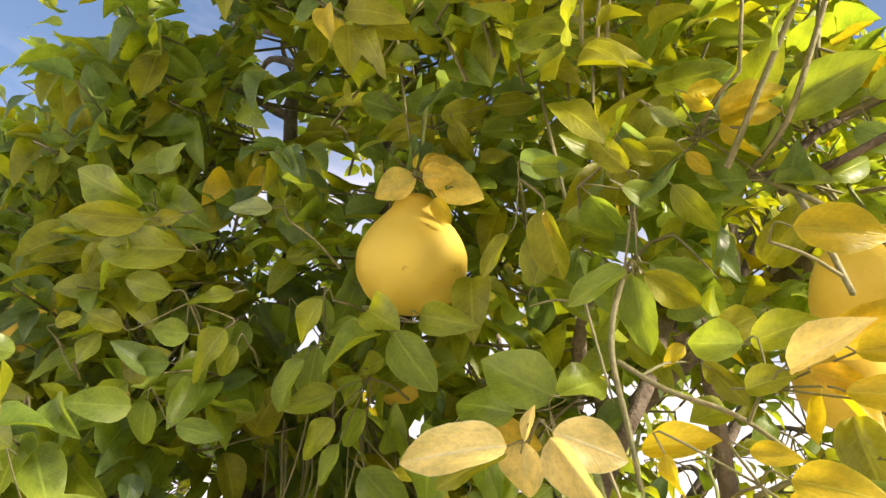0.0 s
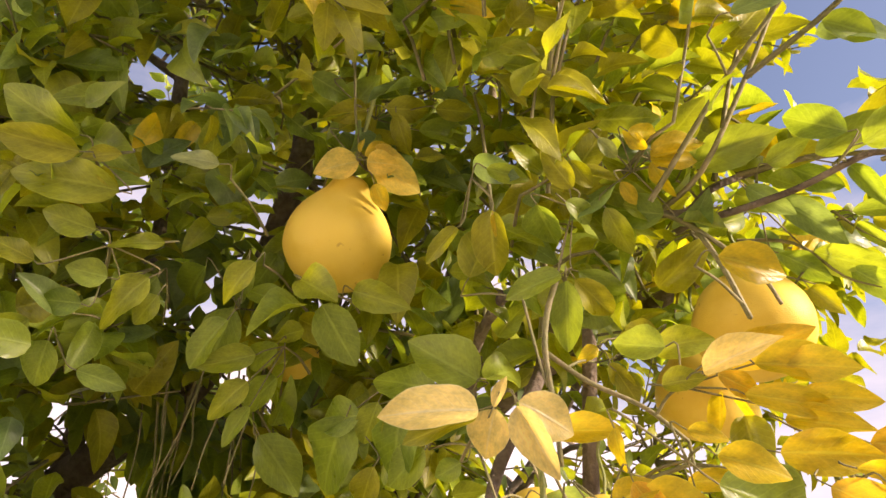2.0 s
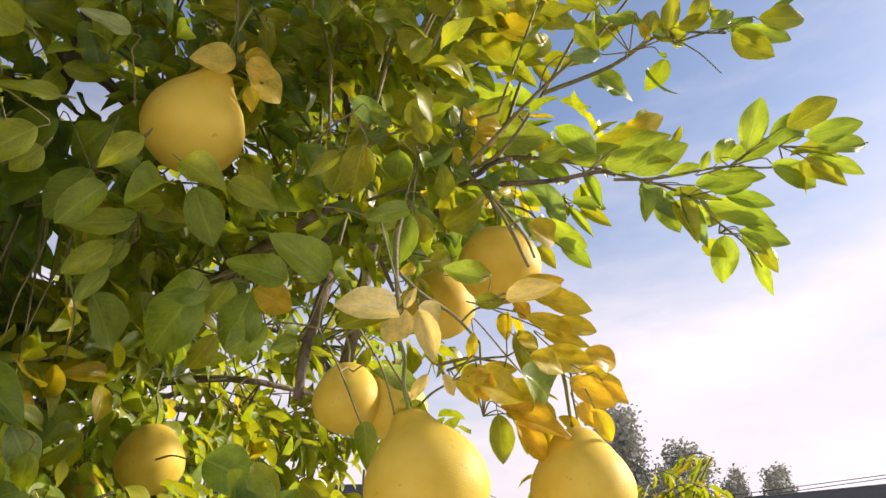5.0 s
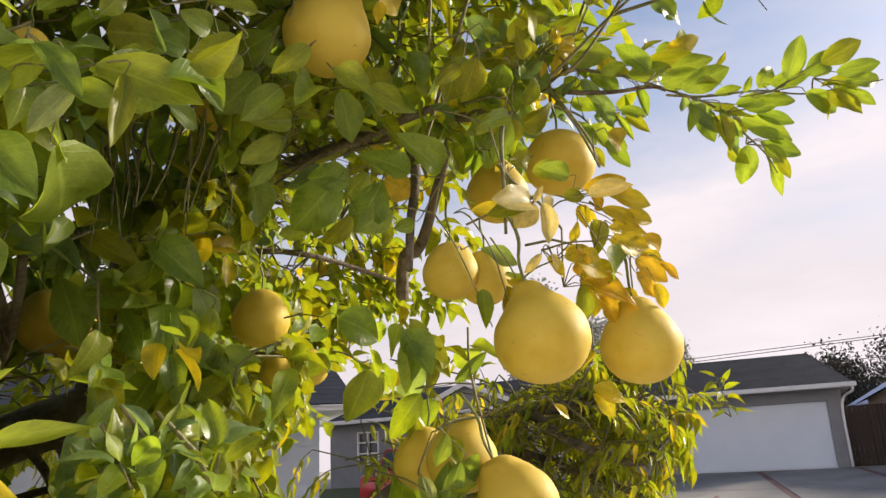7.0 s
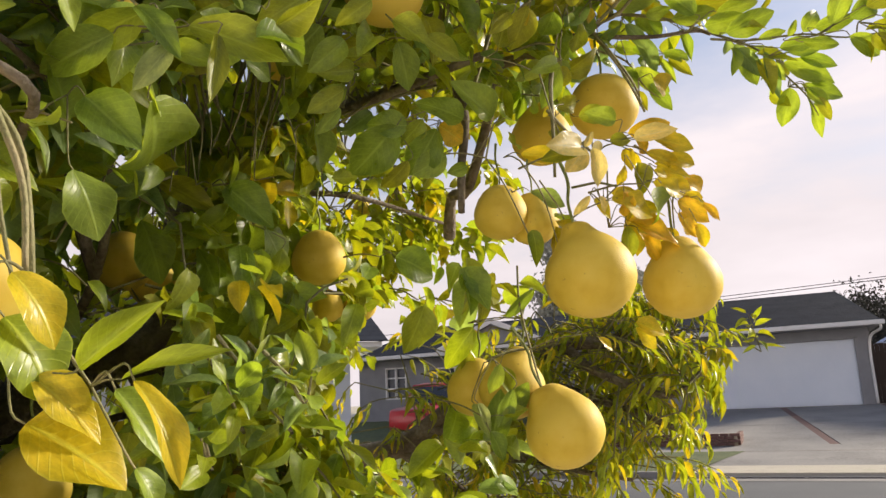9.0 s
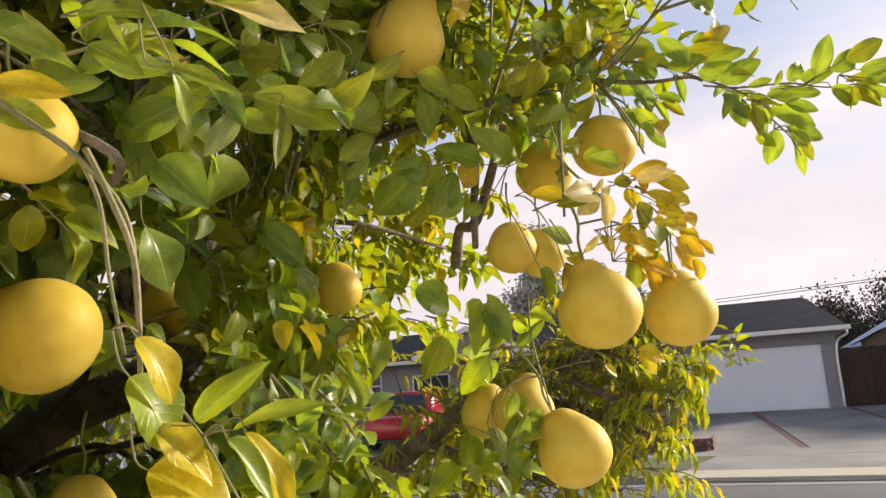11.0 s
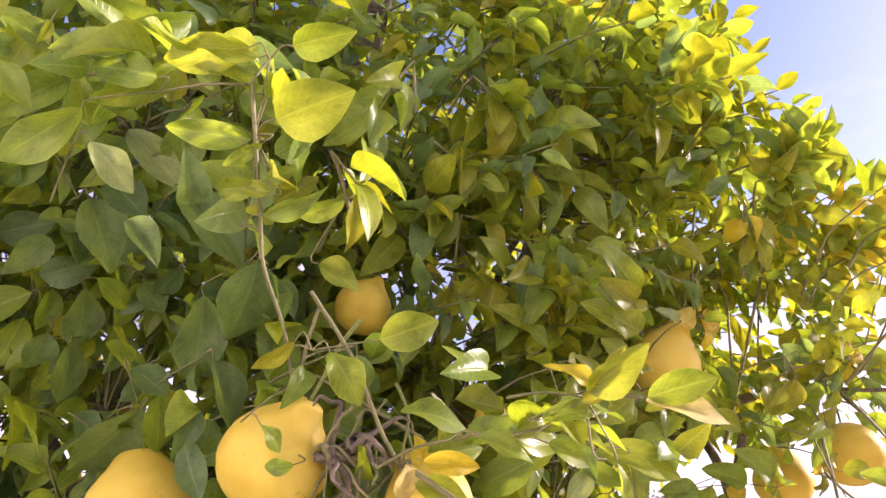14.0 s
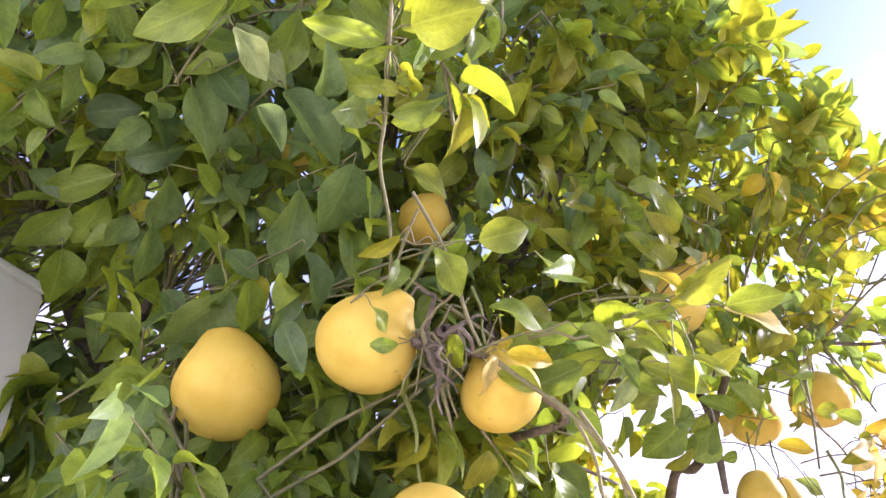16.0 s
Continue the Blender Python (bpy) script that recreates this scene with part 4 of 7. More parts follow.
pomelo(-0.044, 1.040, 2.187, 0.0785, 0, 30, -85, (0, 1, 2), "large pale yellow pear-shaped pomelo below yellow leaves")
pomelo(0.510, 0.888, 2.063, 0.075, 3, 0, 0, (1, 2, 0))
pomelo(0.535, 1.071, 2.046, 0.073, 1, 0, 0, (1,))
pomelo(0.212, 0.797, 1.629, 0.079, 0, 8, 120, (2, 5))
pomelo(0.469, 0.734, 1.636, 0.077, 1, 4, 60, (2, 5))
pomelo(0.305, 0.928, 1.361, 0.076, 1, 22, 125, (2, 5))
pomelo(0.297, 1.040, 1.445, 0.066, 0, 12, -40, (2, 5))
pomelo(0.297, 1.136, 1.445, 0.056, 1, 8, -40, (2,))
pomelo(0.150, 1.450, 1.755, 0.062, 2, 0, 0, (2, 5))
pomelo(-0.185, 1.689, 1.745, 0.062, 2, 10, 130, (2, 5))
pomelo(0.089, 1.602, 1.695, 0.055, 2, 0, 0, (), "small ripe pomelo half hidden among the leaves")
pomelo(0.511, 1.828, 1.715, 0.047, 2, 0, 0, (2,), "small ripe pomelo half hidden among the leaves")
pomelo(0.591, 1.776, 1.720, 0.050, 2, 0, 0, (), "small ripe pomelo half hidden among the leaves")
pomelo(0.251, 1.009, 1.792, 0.055, 2, 0, 0, (), "orange-yellow pomelo in the shade of the crown")
pomelo(0.325, 0.980, 1.785, 0.054, 2, 0, 0, (), "orange-yellow pomelo in the shade of the crown")
pomelo(0.000, 1.700, 2.015, 0.052, 2, 0, 0, (), "orange-yellow pomelo in the shade of the crown")
pomelo(-0.498, 1.619, 2.211, 0.062, 2, 0, 0, (), "orange-yellow pomelo in the shade of the crown")
pomelo(-0.375, 2.204, 2.261, 0.050, 2, 0, 0, (), "orange-yellow pomelo in the shade of the crown")
pomelo(-0.983, 1.372, 1.810, 0.079, 1, 8, 120, (3, 4), "large ripe yellow pomelo hanging low beside dark leaves")
pomelo(-0.915, 1.156, 1.848, 0.071, 0, 38, -82, (3, 4), "large ripe yellow pomelo with a short neck")
pomelo(-0.742, 1.049, 1.800, 0.059, 1, 12, 140, (4, 5), "ripe yellow pomelo behind a crossing brown twig")
pomelo(-0.631, 1.220, 1.587, 0.078, 0, 60, 150, (5,))
pomelo(-0.825, 1.106, 1.581, 0.078, 2, 10, 100, (5,))
pomelo(-0.432, 1.488, 1.313, 0.064, 2, 0, 0, (2,))
pomelo(1.089, 2.081, 2.197, 0.040, 2, 0, 0, (), "orange-yellow pomelo in the shade of the crown")
pomelo(1.009, 2.187, 2.172, 0.036, 2, 0, 0, (), "orange-yellow pomelo in the shade of the crown")
pomelo(0.038, 1.763, 1.673, 0.047, 2, 0, 0, (), "small ripe pomelo half hidden among the leaves")
pomelo(-0.088, 1.293, 2.114, 0.045, 2, 0, 0, (), "orange-yellow pomelo in the shade of the crown")
pomelo(-0.728, 1.214, 2.159, 0.048, 0, 20, -60, (3, 4), "orange-yellow pomelo in the shade of the crown")
pomelo(-0.804, 1.981, 2.206, 0.050, 1, 0, 0, (), "orange-yellow pomelo in the shade of the crown")
pomelo(-0.894, 1.385, 2.292, 0.036, 2, 0, 0, (), "orange-yellow pomelo in the shade of the crown")
pomelo(-0.493, 1.146, 1.998, 0.030, 2, 0, 0, (), "orange-yellow pomelo in the shade of the crown")
pomelo(-0.021, 1.485, 1.268, 0.042, 2, 0, 0, (), "small ripe pomelo half hidden among the leaves")
pomelo(0.116, 1.486, 1.244, 0.033, 2, 0, 0, (), "small ripe pomelo half hidden among the leaves")
pomelo(-0.109, 1.700, 1.709, 0.055, 2, 0, 0, (), "small ripe pomelo half hidden among the leaves")

# ---- single leaves near the walk, each a part of the tree ----
PIECE_GRIDS = [leaf_grid(12, 4, f, c, r, 20 + k) for k, (f, c, r) in enumerate(((0.2, 0.12, 0.2), (0.34, 0.2, 0.28), (0.12, 0.28, 0.34), (0.4, 0.08, 0.24), (0.28, 0.36, 0.22)))]
LEAF_MESHES = {k: [leaf_mesh("leaf", g, leaf_piece[k]) for g in PIECE_GRIDS] for k in LEAF_COLOURS}
leaf_rnd = random.Random(5)
bases = []


def leaf(base, tip, width, colour, stand):
    """One leaf from base to tip; its face looks out of the crown with some chance."""
    b = Vector(base)
    face = Vector((0.55 * b.x - 0.45, 0.2, 1.55)) - b + Vector((0.1, 0, 0.25))
    face = face.normalized() + Vector((leaf_rnd.uniform(-1, 1), leaf_rnd.uniform(-1, 1), leaf_rnd.uniform(-1, 1))) * 0.22
    piece("leaf", leaf_rnd.choice(LEAF_MESHES[colour]), tree, leaf_pose(base, tip, width, face))
    bases.append((b, Vector(tip)))
    t = Vector(tip)
    for q in (0.25, 0.7):
        open_sights.append((STANDS[stand], b.lerp(t, q), 0.5 * max(width, 0.5) * (t - b).length))


leaf((-0.033, 0.945, 2.271), (-0.097, 0.951, 2.246), 0.68, "gold", 0)
leaf((-0.012, 0.939, 2.270), (0.063, 0.954, 2.242), 0.62, "gold", 0)
leaf((-0.006, 0.949, 2.238), (0.017, 0.965, 2.206), 0.60, "yellow", 0)
leaf((-0.020, 0.942, 2.272), (0.034, 0.932, 2.281), 0.80, "gold", 0)
leaf((-0.034, 0.938, 2.282), (-0.031, 0.926, 2.300), 0.40, "yellow", 0)

leaf((-0.006, 0.936, 2.377), (0.069, 0.937, 2.393), 0.55, "lime", 0)
leaf((0.010, 0.940, 2.374), (0.040, 0.976, 2.326), 0.45, "lime", 0)
leaf((0.051, 0.978, 2.325), (0.102, 0.974, 2.344), 0.42, "lime", 0)
leaf((0.069, 0.936, 2.395), (0.136, 0.938, 2.407), 0.50, "lime", 0)
leaf((-0.034, 0.937, 2.368), (-0.096, 0.945, 2.342), 0.55, "lime", 0)
leaf((-0.070, 0.954, 2.333), (-0.037, 0.944, 2.356), 0.60, "lime", 0)
leaf((0.050, 0.961, 2.367), (0.149, 0.978, 2.403), 0.45, "green", 0)
leaf((-0.079, 0.912, 2.397), (-0.066, 0.901, 2.417), 0.80, "green", 0)

leaf((0.111, 0.741, 1.831), (0.019, 0.736, 1.818), 0.52, "pale", 0)
leaf((0.125, 0.741, 1.836), (0.131, 0.725, 1.862), 0.42, "pale", 0)
leaf((0.127, 0.742, 1.835), (0.121, 0.769, 1.791), 0.78, "pale", 0)
leaf((0.148, 0.739, 1.844), (0.214, 0.758, 1.829), 0.62, "pale", 0)
leaf((0.112, 0.751, 1.829), (0.043, 0.771, 1.806), 0.42, "lime", 0)

leaf((0.331, 0.775, 2.222), (0.408, 0.762, 2.260), 0.42, "yellow", 0)
leaf((0.331, 0.777, 2.218), (0.402, 0.776, 2.236), 0.50, "yellow", 0)
leaf((0.333, 0.779, 2.215), (0.375, 0.809, 2.179), 0.34, "yellow", 0)
leaf((0.325, 0.770, 2.228), (0.288, 0.759, 2.236), 0.50, "yellow", 0)
leaf((0.296, 0.758, 2.240), (0.344, 0.759, 2.249), 0.50, "yellow", 0)
leaf((0.281, 0.811, 2.154), (0.332, 0.849, 2.107), 0.42, "fresh", 0)
leaf((0.367, 0.824, 2.171), (0.288, 0.834, 2.176), 0.62, "green", 0)
leaf((0.256, 0.763, 2.223), (0.292, 0.778, 2.208), 0.45, "silver", 0)
leaf((0.233, 0.797, 2.164), (0.182, 0.771, 2.193), 0.50, "lime", 0)
leaf((0.224, 0.778, 2.191), (0.262, 0.798, 2.169), 0.50, "lime", 0)
leaf((0.193, 0.818, 2.145), (0.237, 0.871, 2.125), 0.70, "green", 0)
leaf((0.226, 0.806, 2.148), (0.276, 0.821, 2.138), 0.55, "green", 0)
leaf((0.296, 0.793, 2.185), (0.325, 0.810, 2.166), 0.50, "yellow", 0)

leaf((0.126, 0.815, 2.186), (0.188, 0.823, 2.188), 0.40, "green", 0)
leaf((0.141, 0.844, 2.144), (0.157, 0.892, 2.073), 0.62, "lime", 0)
leaf((0.143, 0.840, 2.140), (0.158, 0.853, 2.097), 0.30, "yellow", 0)
leaf((0.101, 0.856, 2.117), (0.066, 0.879, 2.073), 0.40, "lime", 0)

leaf((0.229, 0.839, 2.061), (0.163, 0.851, 2.027), 0.45, "green", 0)
leaf((0.237, 0.843, 2.056), (0.254, 0.893, 1.982), 0.46, "green", 0)
leaf((0.248, 0.842, 2.060), (0.321, 0.874, 2.028), 0.42, "lime", 0)
leaf((0.254, 0.845, 2.074), (0.354, 0.894, 2.061), 0.36, "green", 0)
leaf((0.368, 0.880, 2.030), (0.319, 0.886, 2.010), 0.75, "lime", 0)
leaf((0.292, 0.889, 1.997), (0.266, 0.897, 1.979), 0.65, "yellow", 0)
leaf((0.322, 0.907, 1.978), (0.364, 0.933, 1.947), 0.50, "lime", 0)
leaf((0.160, 0.922, 1.949), (0.222, 0.951, 1.998), 0.60, "green", 0)
leaf((0.312, 0.901, 1.985), (0.358, 0.930, 1.950), 0.40, "lime", 0)

leaf((0.347, 0.751, 1.911), (0.389, 0.675, 1.925), 0.40, "pale", 1)
leaf((0.397, 0.737, 1.922), (0.489, 0.702, 1.916), 0.42, "yellow", 1)
leaf((0.386, 0.746, 1.890), (0.457, 0.690, 1.866), 0.34, "yellow", 1)
leaf((0.429, 0.749, 1.878), (0.518, 0.724, 1.864), 0.26, "yellow", 1)
leaf((0.319, 0.772, 1.945), (0.275, 0.815, 1.963), 0.62, "green", 1)
leaf((0.319, 0.788, 1.908), (0.356, 0.760, 1.913), 0.62, "lime", 1)
leaf((0.365, 0.755, 1.913), (0.408, 0.744, 1.891), 0.50, "amber", 1)
leaf((0.355, 0.703, 2.024), (0.443, 0.708, 2.022), 0.50, "yellow", 1)

leaf((0.259, 0.749, 1.767), (0.338, 0.711, 1.751), 0.56, "yellow", 1)
leaf((0.313, 0.691, 1.799), (0.371, 0.668, 1.782), 0.50, "yellow", 1)
leaf((0.243, 0.758, 1.768), (0.276, 0.726, 1.783), 0.60, "yellow", 1)
leaf((0.233, 0.722, 1.824), (0.246, 0.743, 1.786), 0.35, "yellow", 1)
leaf((0.288, 0.692, 1.819), (0.321, 0.677, 1.810), 0.45, "yellow", 1)
leaf((0.327, 0.719, 1.784), (0.440, 0.726, 1.758), 0.62, "green", 1)
leaf((0.203, 0.780, 1.773), (0.194, 0.811, 1.739), 0.35, "pale", 1)
leaf((0.220, 0.769, 1.773), (0.247, 0.771, 1.748), 0.50, "pale", 1)
leaf((0.255, 0.739, 1.783), (0.296, 0.748, 1.737), 0.50, "amber", 1)

leaf((0.496, 0.723, 1.846), (0.565, 0.686, 1.838), 0.55, "amber", 1)
leaf((0.509, 0.737, 1.816), (0.605, 0.703, 1.782), 0.46, "yellow", 1)
leaf((0.512, 0.725, 1.831), (0.557, 0.715, 1.806), 0.50, "amber", 1)
leaf((0.522, 0.749, 1.789), (0.581, 0.741, 1.750), 0.55, "amber", 1)
leaf((0.501, 0.738, 1.822), (0.532, 0.705, 1.839), 0.40, "yellow", 1)

leaf((0.146, 0.738, 1.839), (0.193, 0.753, 1.779), 0.42, "pale", 1)

leaf((-0.012, 0.971, 2.071), (0.064, 0.943, 2.044), 0.50, "fresh", 1)
leaf((-0.083, 0.982, 2.082), (-0.038, 0.928, 2.038), 0.60, "fresh", 1)
leaf((0.157, 0.949, 1.958), (0.062, 0.970, 2.010), 0.62, "green", 1)
leaf((0.110, 0.985, 1.951), (0.022, 1.015, 1.984), 0.60, "green", 1)
leaf((-0.050, 1.002, 2.061), (0.008, 1.021, 1.987), 0.60, "green", 1)
leaf((-0.170, 1.070, 2.071), (-0.199, 1.138, 2.005), 0.62, "green", 1)
leaf((-0.101, 1.062, 2.023), (-0.150, 1.114, 1.996), 0.48, "green", 1)
leaf((-0.094, 1.087, 1.985), (-0.138, 1.141, 1.949), 0.50, "green", 1)
leaf((0.006, 1.062, 1.933), (-0.028, 1.154, 1.841), 0.62, "green", 1)
leaf((0.024, 1.051, 1.933), (-0.041, 1.092, 1.934), 0.70, "green", 1)
leaf((0.043, 1.030, 1.946), (0.031, 1.074, 1.897), 0.60, "fresh", 1)
leaf((0.074, 1.016, 1.938), (0.137, 0.997, 1.912), 0.72, "amber", 1)
leaf((0.051, 1.077, 1.877), (0.037, 1.129, 1.820), 0.50, "lime", 1)
leaf((0.109, 1.030, 1.891), (0.069, 1.083, 1.853), 0.70, "green", 1)
leaf((0.153, 1.014, 1.875), (0.126, 1.043, 1.859), 0.70, "green", 1)
leaf((-0.107, 1.162, 1.928), (-0.033, 1.221, 1.867), 0.55, "green", 1)
leaf((-0.200, 1.130, 2.072), (-0.258, 1.247, 2.095), 0.60, "green", 1)
leaf((-0.166, 1.041, 2.135), (-0.196, 1.132, 2.102), 0.60, "green", 1)
leaf((-0.289, 1.091, 2.114), (-0.332, 1.110, 2.060), 0.75, "green", 1)
leaf((-0.225, 1.077, 2.135), (-0.269, 1.165, 2.119), 0.60, "green", 1)
leaf((0.073, 1.021, 1.933), (0.070, 1.090, 1.844), 0.60, "green", 1)
leaf((0.130, 0.908, 2.080), (0.162, 0.895, 2.176), 0.60, "lime", 1)

leaf((-0.503, 0.934, 1.890), (-0.419, 0.845, 1.850), 0.46, "fresh", 2)
leaf((-0.487, 0.897, 1.871), (-0.498, 0.884, 1.777), 0.28, "lime", 2)
leaf((-0.541, 0.974, 1.909), (-0.592, 1.049, 1.869), 0.50, "fresh", 2)
leaf((-0.521, 0.947, 1.858), (-0.556, 0.964, 1.800), 0.45, "silver", 2)
leaf((-0.517, 0.961, 1.862), (-0.462, 0.901, 1.840), 0.34, "green", 2)
leaf((-0.554, 0.970, 1.910), (-0.527, 0.911, 1.854), 0.40, "green", 2)
leaf((-0.562, 1.008, 1.884), (-0.618, 1.091, 1.840), 0.50, "green", 2)
leaf((-0.574, 1.047, 1.810), (-0.519, 1.001, 1.746), 0.70, "green", 2)
leaf((-0.572, 1.073, 1.722), (-0.534, 1.054, 1.639), 0.70, "green", 2)
leaf((-0.493, 1.040, 1.825), (-0.391, 1.163, 1.757), 0.70, "green", 2)

leaf((-0.721, 0.831, 1.542), (-0.682, 0.801, 1.489), 0.62, "yellow", 2)
leaf((-0.720, 0.842, 1.506), (-0.677, 0.808, 1.448), 0.90, "fresh", 2)
leaf((-0.698, 0.832, 1.456), (-0.652, 0.792, 1.405), 0.45, "yellow", 2)
leaf((-0.697, 0.843, 1.418), (-0.634, 0.780, 1.372), 0.72, "yellow", 2)
leaf((-0.675, 0.801, 1.462), (-0.638, 0.738, 1.517), 0.30, "fresh", 2)
leaf((-0.651, 0.776, 1.451), (-0.595, 0.699, 1.479), 0.20, "fresh", 2)
leaf((-0.649, 0.759, 1.449), (-0.615, 0.708, 1.377), 0.32, "yellow", 2)
leaf((-0.653, 0.781, 1.443), (-0.615, 0.754, 1.382), 0.50, "green", 2)
leaf((-0.634, 0.779, 1.378), (-0.611, 0.762, 1.344), 0.60, "green", 2)

leaf((-0.284, 1.378, 1.835), (-0.210, 1.305, 1.781), 0.42, "lime", 2)
leaf((-0.208, 1.289, 1.822), (-0.140, 1.230, 1.748), 0.60, "green", 2)
leaf((-0.298, 1.417, 1.769), (-0.251, 1.396, 1.657), 0.60, "green", 2)
leaf((-0.226, 1.347, 1.714), (-0.183, 1.321, 1.632), 0.60, "green", 2)
leaf((-0.152, 1.247, 1.744), (-0.117, 1.226, 1.677), 0.60, "silver", 2)
leaf((-0.128, 1.229, 1.708), (-0.127, 1.246, 1.653), 0.60, "fresh", 2)
leaf((-0.107, 1.231, 1.627), (-0.065, 1.180, 1.624), 0.60, "green", 2)

leaf((0.148, 1.133, 1.614), (0.140, 1.176, 1.512), 0.60, "fresh", 2)
leaf((0.216, 1.066, 1.566), (0.185, 1.130, 1.485), 0.46, "fresh", 2)
leaf((0.099, 1.162, 1.710), (0.156, 1.102, 1.679), 0.90, "green", 2)
leaf((0.254, 1.014, 1.585), (0.286, 0.957, 1.637), 0.30, "green", 2)
leaf((0.385, 0.800, 1.750), (0.437, 0.741, 1.736), 0.30, "yellow", 2)
leaf((0.378, 0.879, 1.536), (0.401, 0.859, 1.510), 0.50, "yellow", 2)
leaf((0.421, 0.818, 1.563), (0.467, 0.770, 1.538), 0.50, "yellow", 2)
leaf((0.422, 0.820, 1.552), (0.460, 0.788, 1.506), 0.40, "yellow", 2)
leaf((0.236, 1.029, 1.486), (0.218, 0.980, 1.430), 0.50, "fresh", 2)
leaf((0.256, 1.037, 1.389), (0.230, 0.962, 1.440), 0.50, "green", 2)
leaf((0.248, 1.061, 1.346), (0.204, 0.996, 1.431), 0.50, "green", 2)
leaf((0.213, 1.071, 1.418), (0.182, 1.014, 1.361), 0.35, "silver", 2)

leaf((-0.780, 0.748, 1.864), (-0.825, 0.769, 1.892), 0.50, "yellow", 3)
leaf((-0.781, 0.756, 1.858), (-0.750, 0.686, 1.900), 0.50, "fresh", 3)
leaf((-0.731, 0.713, 1.850), (-0.683, 0.647, 1.868), 0.45, "fresh", 3)
leaf((-0.732, 0.716, 1.847), (-0.655, 0.654, 1.828), 0.36, "pale", 3)
leaf((-0.782, 0.765, 1.848), (-0.762, 0.703, 1.895), 0.40, "lime", 3)
leaf((-0.806, 0.803, 1.833), (-0.764, 0.747, 1.848), 0.35, "fresh", 3)
leaf((-0.848, 0.859, 1.818), (-0.790, 0.820, 1.796), 0.35, "green", 3)
leaf((-0.741, 0.771, 1.794), (-0.683, 0.728, 1.777), 0.30, "fresh", 3)
leaf((-0.730, 0.765, 1.789), (-0.702, 0.776, 1.746), 0.40, "green", 3)
leaf((-0.792, 0.808, 1.811), (-0.747, 0.783, 1.789), 0.50, "fresh", 3)

leaf((-0.799, 0.997, 1.834), (-0.743, 0.945, 1.827), 0.40, "yellow", 3)
leaf((-0.819, 0.992, 1.862), (-0.795, 0.997, 1.829), 0.60, "yellow", 3)
leaf((-0.813, 1.012, 1.832), (-0.805, 1.030, 1.772), 0.72, "pale", 3)
leaf((-0.797, 1.016, 1.811), (-0.742, 0.974, 1.794), 0.50, "fresh", 3)
leaf((-0.927, 1.103, 1.861), (-0.962, 1.121, 1.879), 0.75, "green", 3)
leaf((-0.921, 1.118, 1.836), (-0.934, 1.140, 1.827), 0.60, "green", 3)
leaf((-0.904, 1.117, 1.819), (-0.863, 1.108, 1.782), 0.60, "fresh", 3)
leaf((-0.939, 1.012, 1.946), (-0.909, 0.980, 1.884), 0.60, "fresh", 3)
leaf((-0.967, 1.050, 1.965), (-0.991, 1.103, 1.933), 0.40, "lime", 3)
leaf((-0.891, 0.974, 1.963), (-0.846, 0.911, 1.984), 0.62, "fresh", 3)

leaf((-0.980, 1.139, 2.114), (-0.962, 1.204, 2.013), 0.85, "dark", 4)
leaf((-1.016, 1.213, 2.080), (-0.978, 1.267, 1.963), 0.50, "dark", 4)
leaf((-0.976, 1.234, 1.998), (-0.923, 1.244, 1.911), 0.60, "dark", 4)
leaf((-1.024, 1.337, 1.948), (-1.055, 1.455, 1.855), 0.58, "dark", 4)
leaf((-1.013, 1.312, 1.961), (-0.983, 1.337, 1.890), 0.78, "green", 4)
leaf((-1.085, 1.186, 2.211), (-0.986, 1.150, 2.110), 0.50, "dark", 4)
leaf((-1.175, 1.293, 2.214), (-1.111, 1.295, 2.119), 0.60, "dark", 4)
leaf((-1.167, 1.261, 2.240), (-1.110, 1.236, 2.188), 0.70, "dark", 4)
leaf((-1.169, 1.213, 2.298), (-1.084, 1.179, 2.216), 0.40, "silver", 4)
leaf((-1.116, 1.134, 2.315), (-1.096, 1.193, 2.218), 0.50, "green", 4)
leaf((-1.236, 1.320, 2.269), (-1.294, 1.405, 2.254), 0.40, "green", 4)
leaf((-1.297, 1.348, 2.325), (-1.253, 1.345, 2.265), 0.60, "green", 4)
leaf((-1.051, 1.327, 1.998), (-1.003, 1.297, 1.964), 0.75, "dark", 4)
leaf((-1.075, 1.069, 2.330), (-1.018, 1.038, 2.286), 0.60, "green", 4)
leaf((-1.352, 1.412, 2.328), (-1.344, 1.451, 2.272), 0.70, "green", 4)
leaf((-0.926, 1.014, 2.182), (-0.964, 1.081, 2.159), 0.40, "green", 4)
leaf((-0.921, 1.072, 2.107), (-0.870, 1.039, 2.074), 0.60, "fresh", 4)
leaf((-0.845, 1.078, 1.992), (-0.817, 1.090, 1.940), 0.70, "green", 4)

leaf((-1.161, 1.507, 2.155), (-1.235, 1.626, 2.122), 0.40, "green", 4)
leaf((-1.140, 1.481, 2.156), (-1.133, 1.521, 2.099), 0.60, "green", 4)
leaf((-1.189, 1.583, 2.106), (-1.219, 1.680, 2.038), 0.50, "green", 4)
leaf((-1.157, 1.531, 2.121), (-1.158, 1.599, 2.044), 0.55, "green", 4)
leaf((-1.171, 1.612, 2.048), (-1.142, 1.649, 1.963), 0.75, "green", 4)
leaf((-1.092, 1.486, 2.081), (-1.067, 1.529, 1.996), 0.60, "dark", 4)
leaf((-1.122, 1.509, 2.097), (-1.123, 1.556, 2.044), 0.70, "dark", 4)
leaf((-1.047, 1.368, 2.155), (-1.007, 1.353, 2.114), 0.80, "dark", 4)
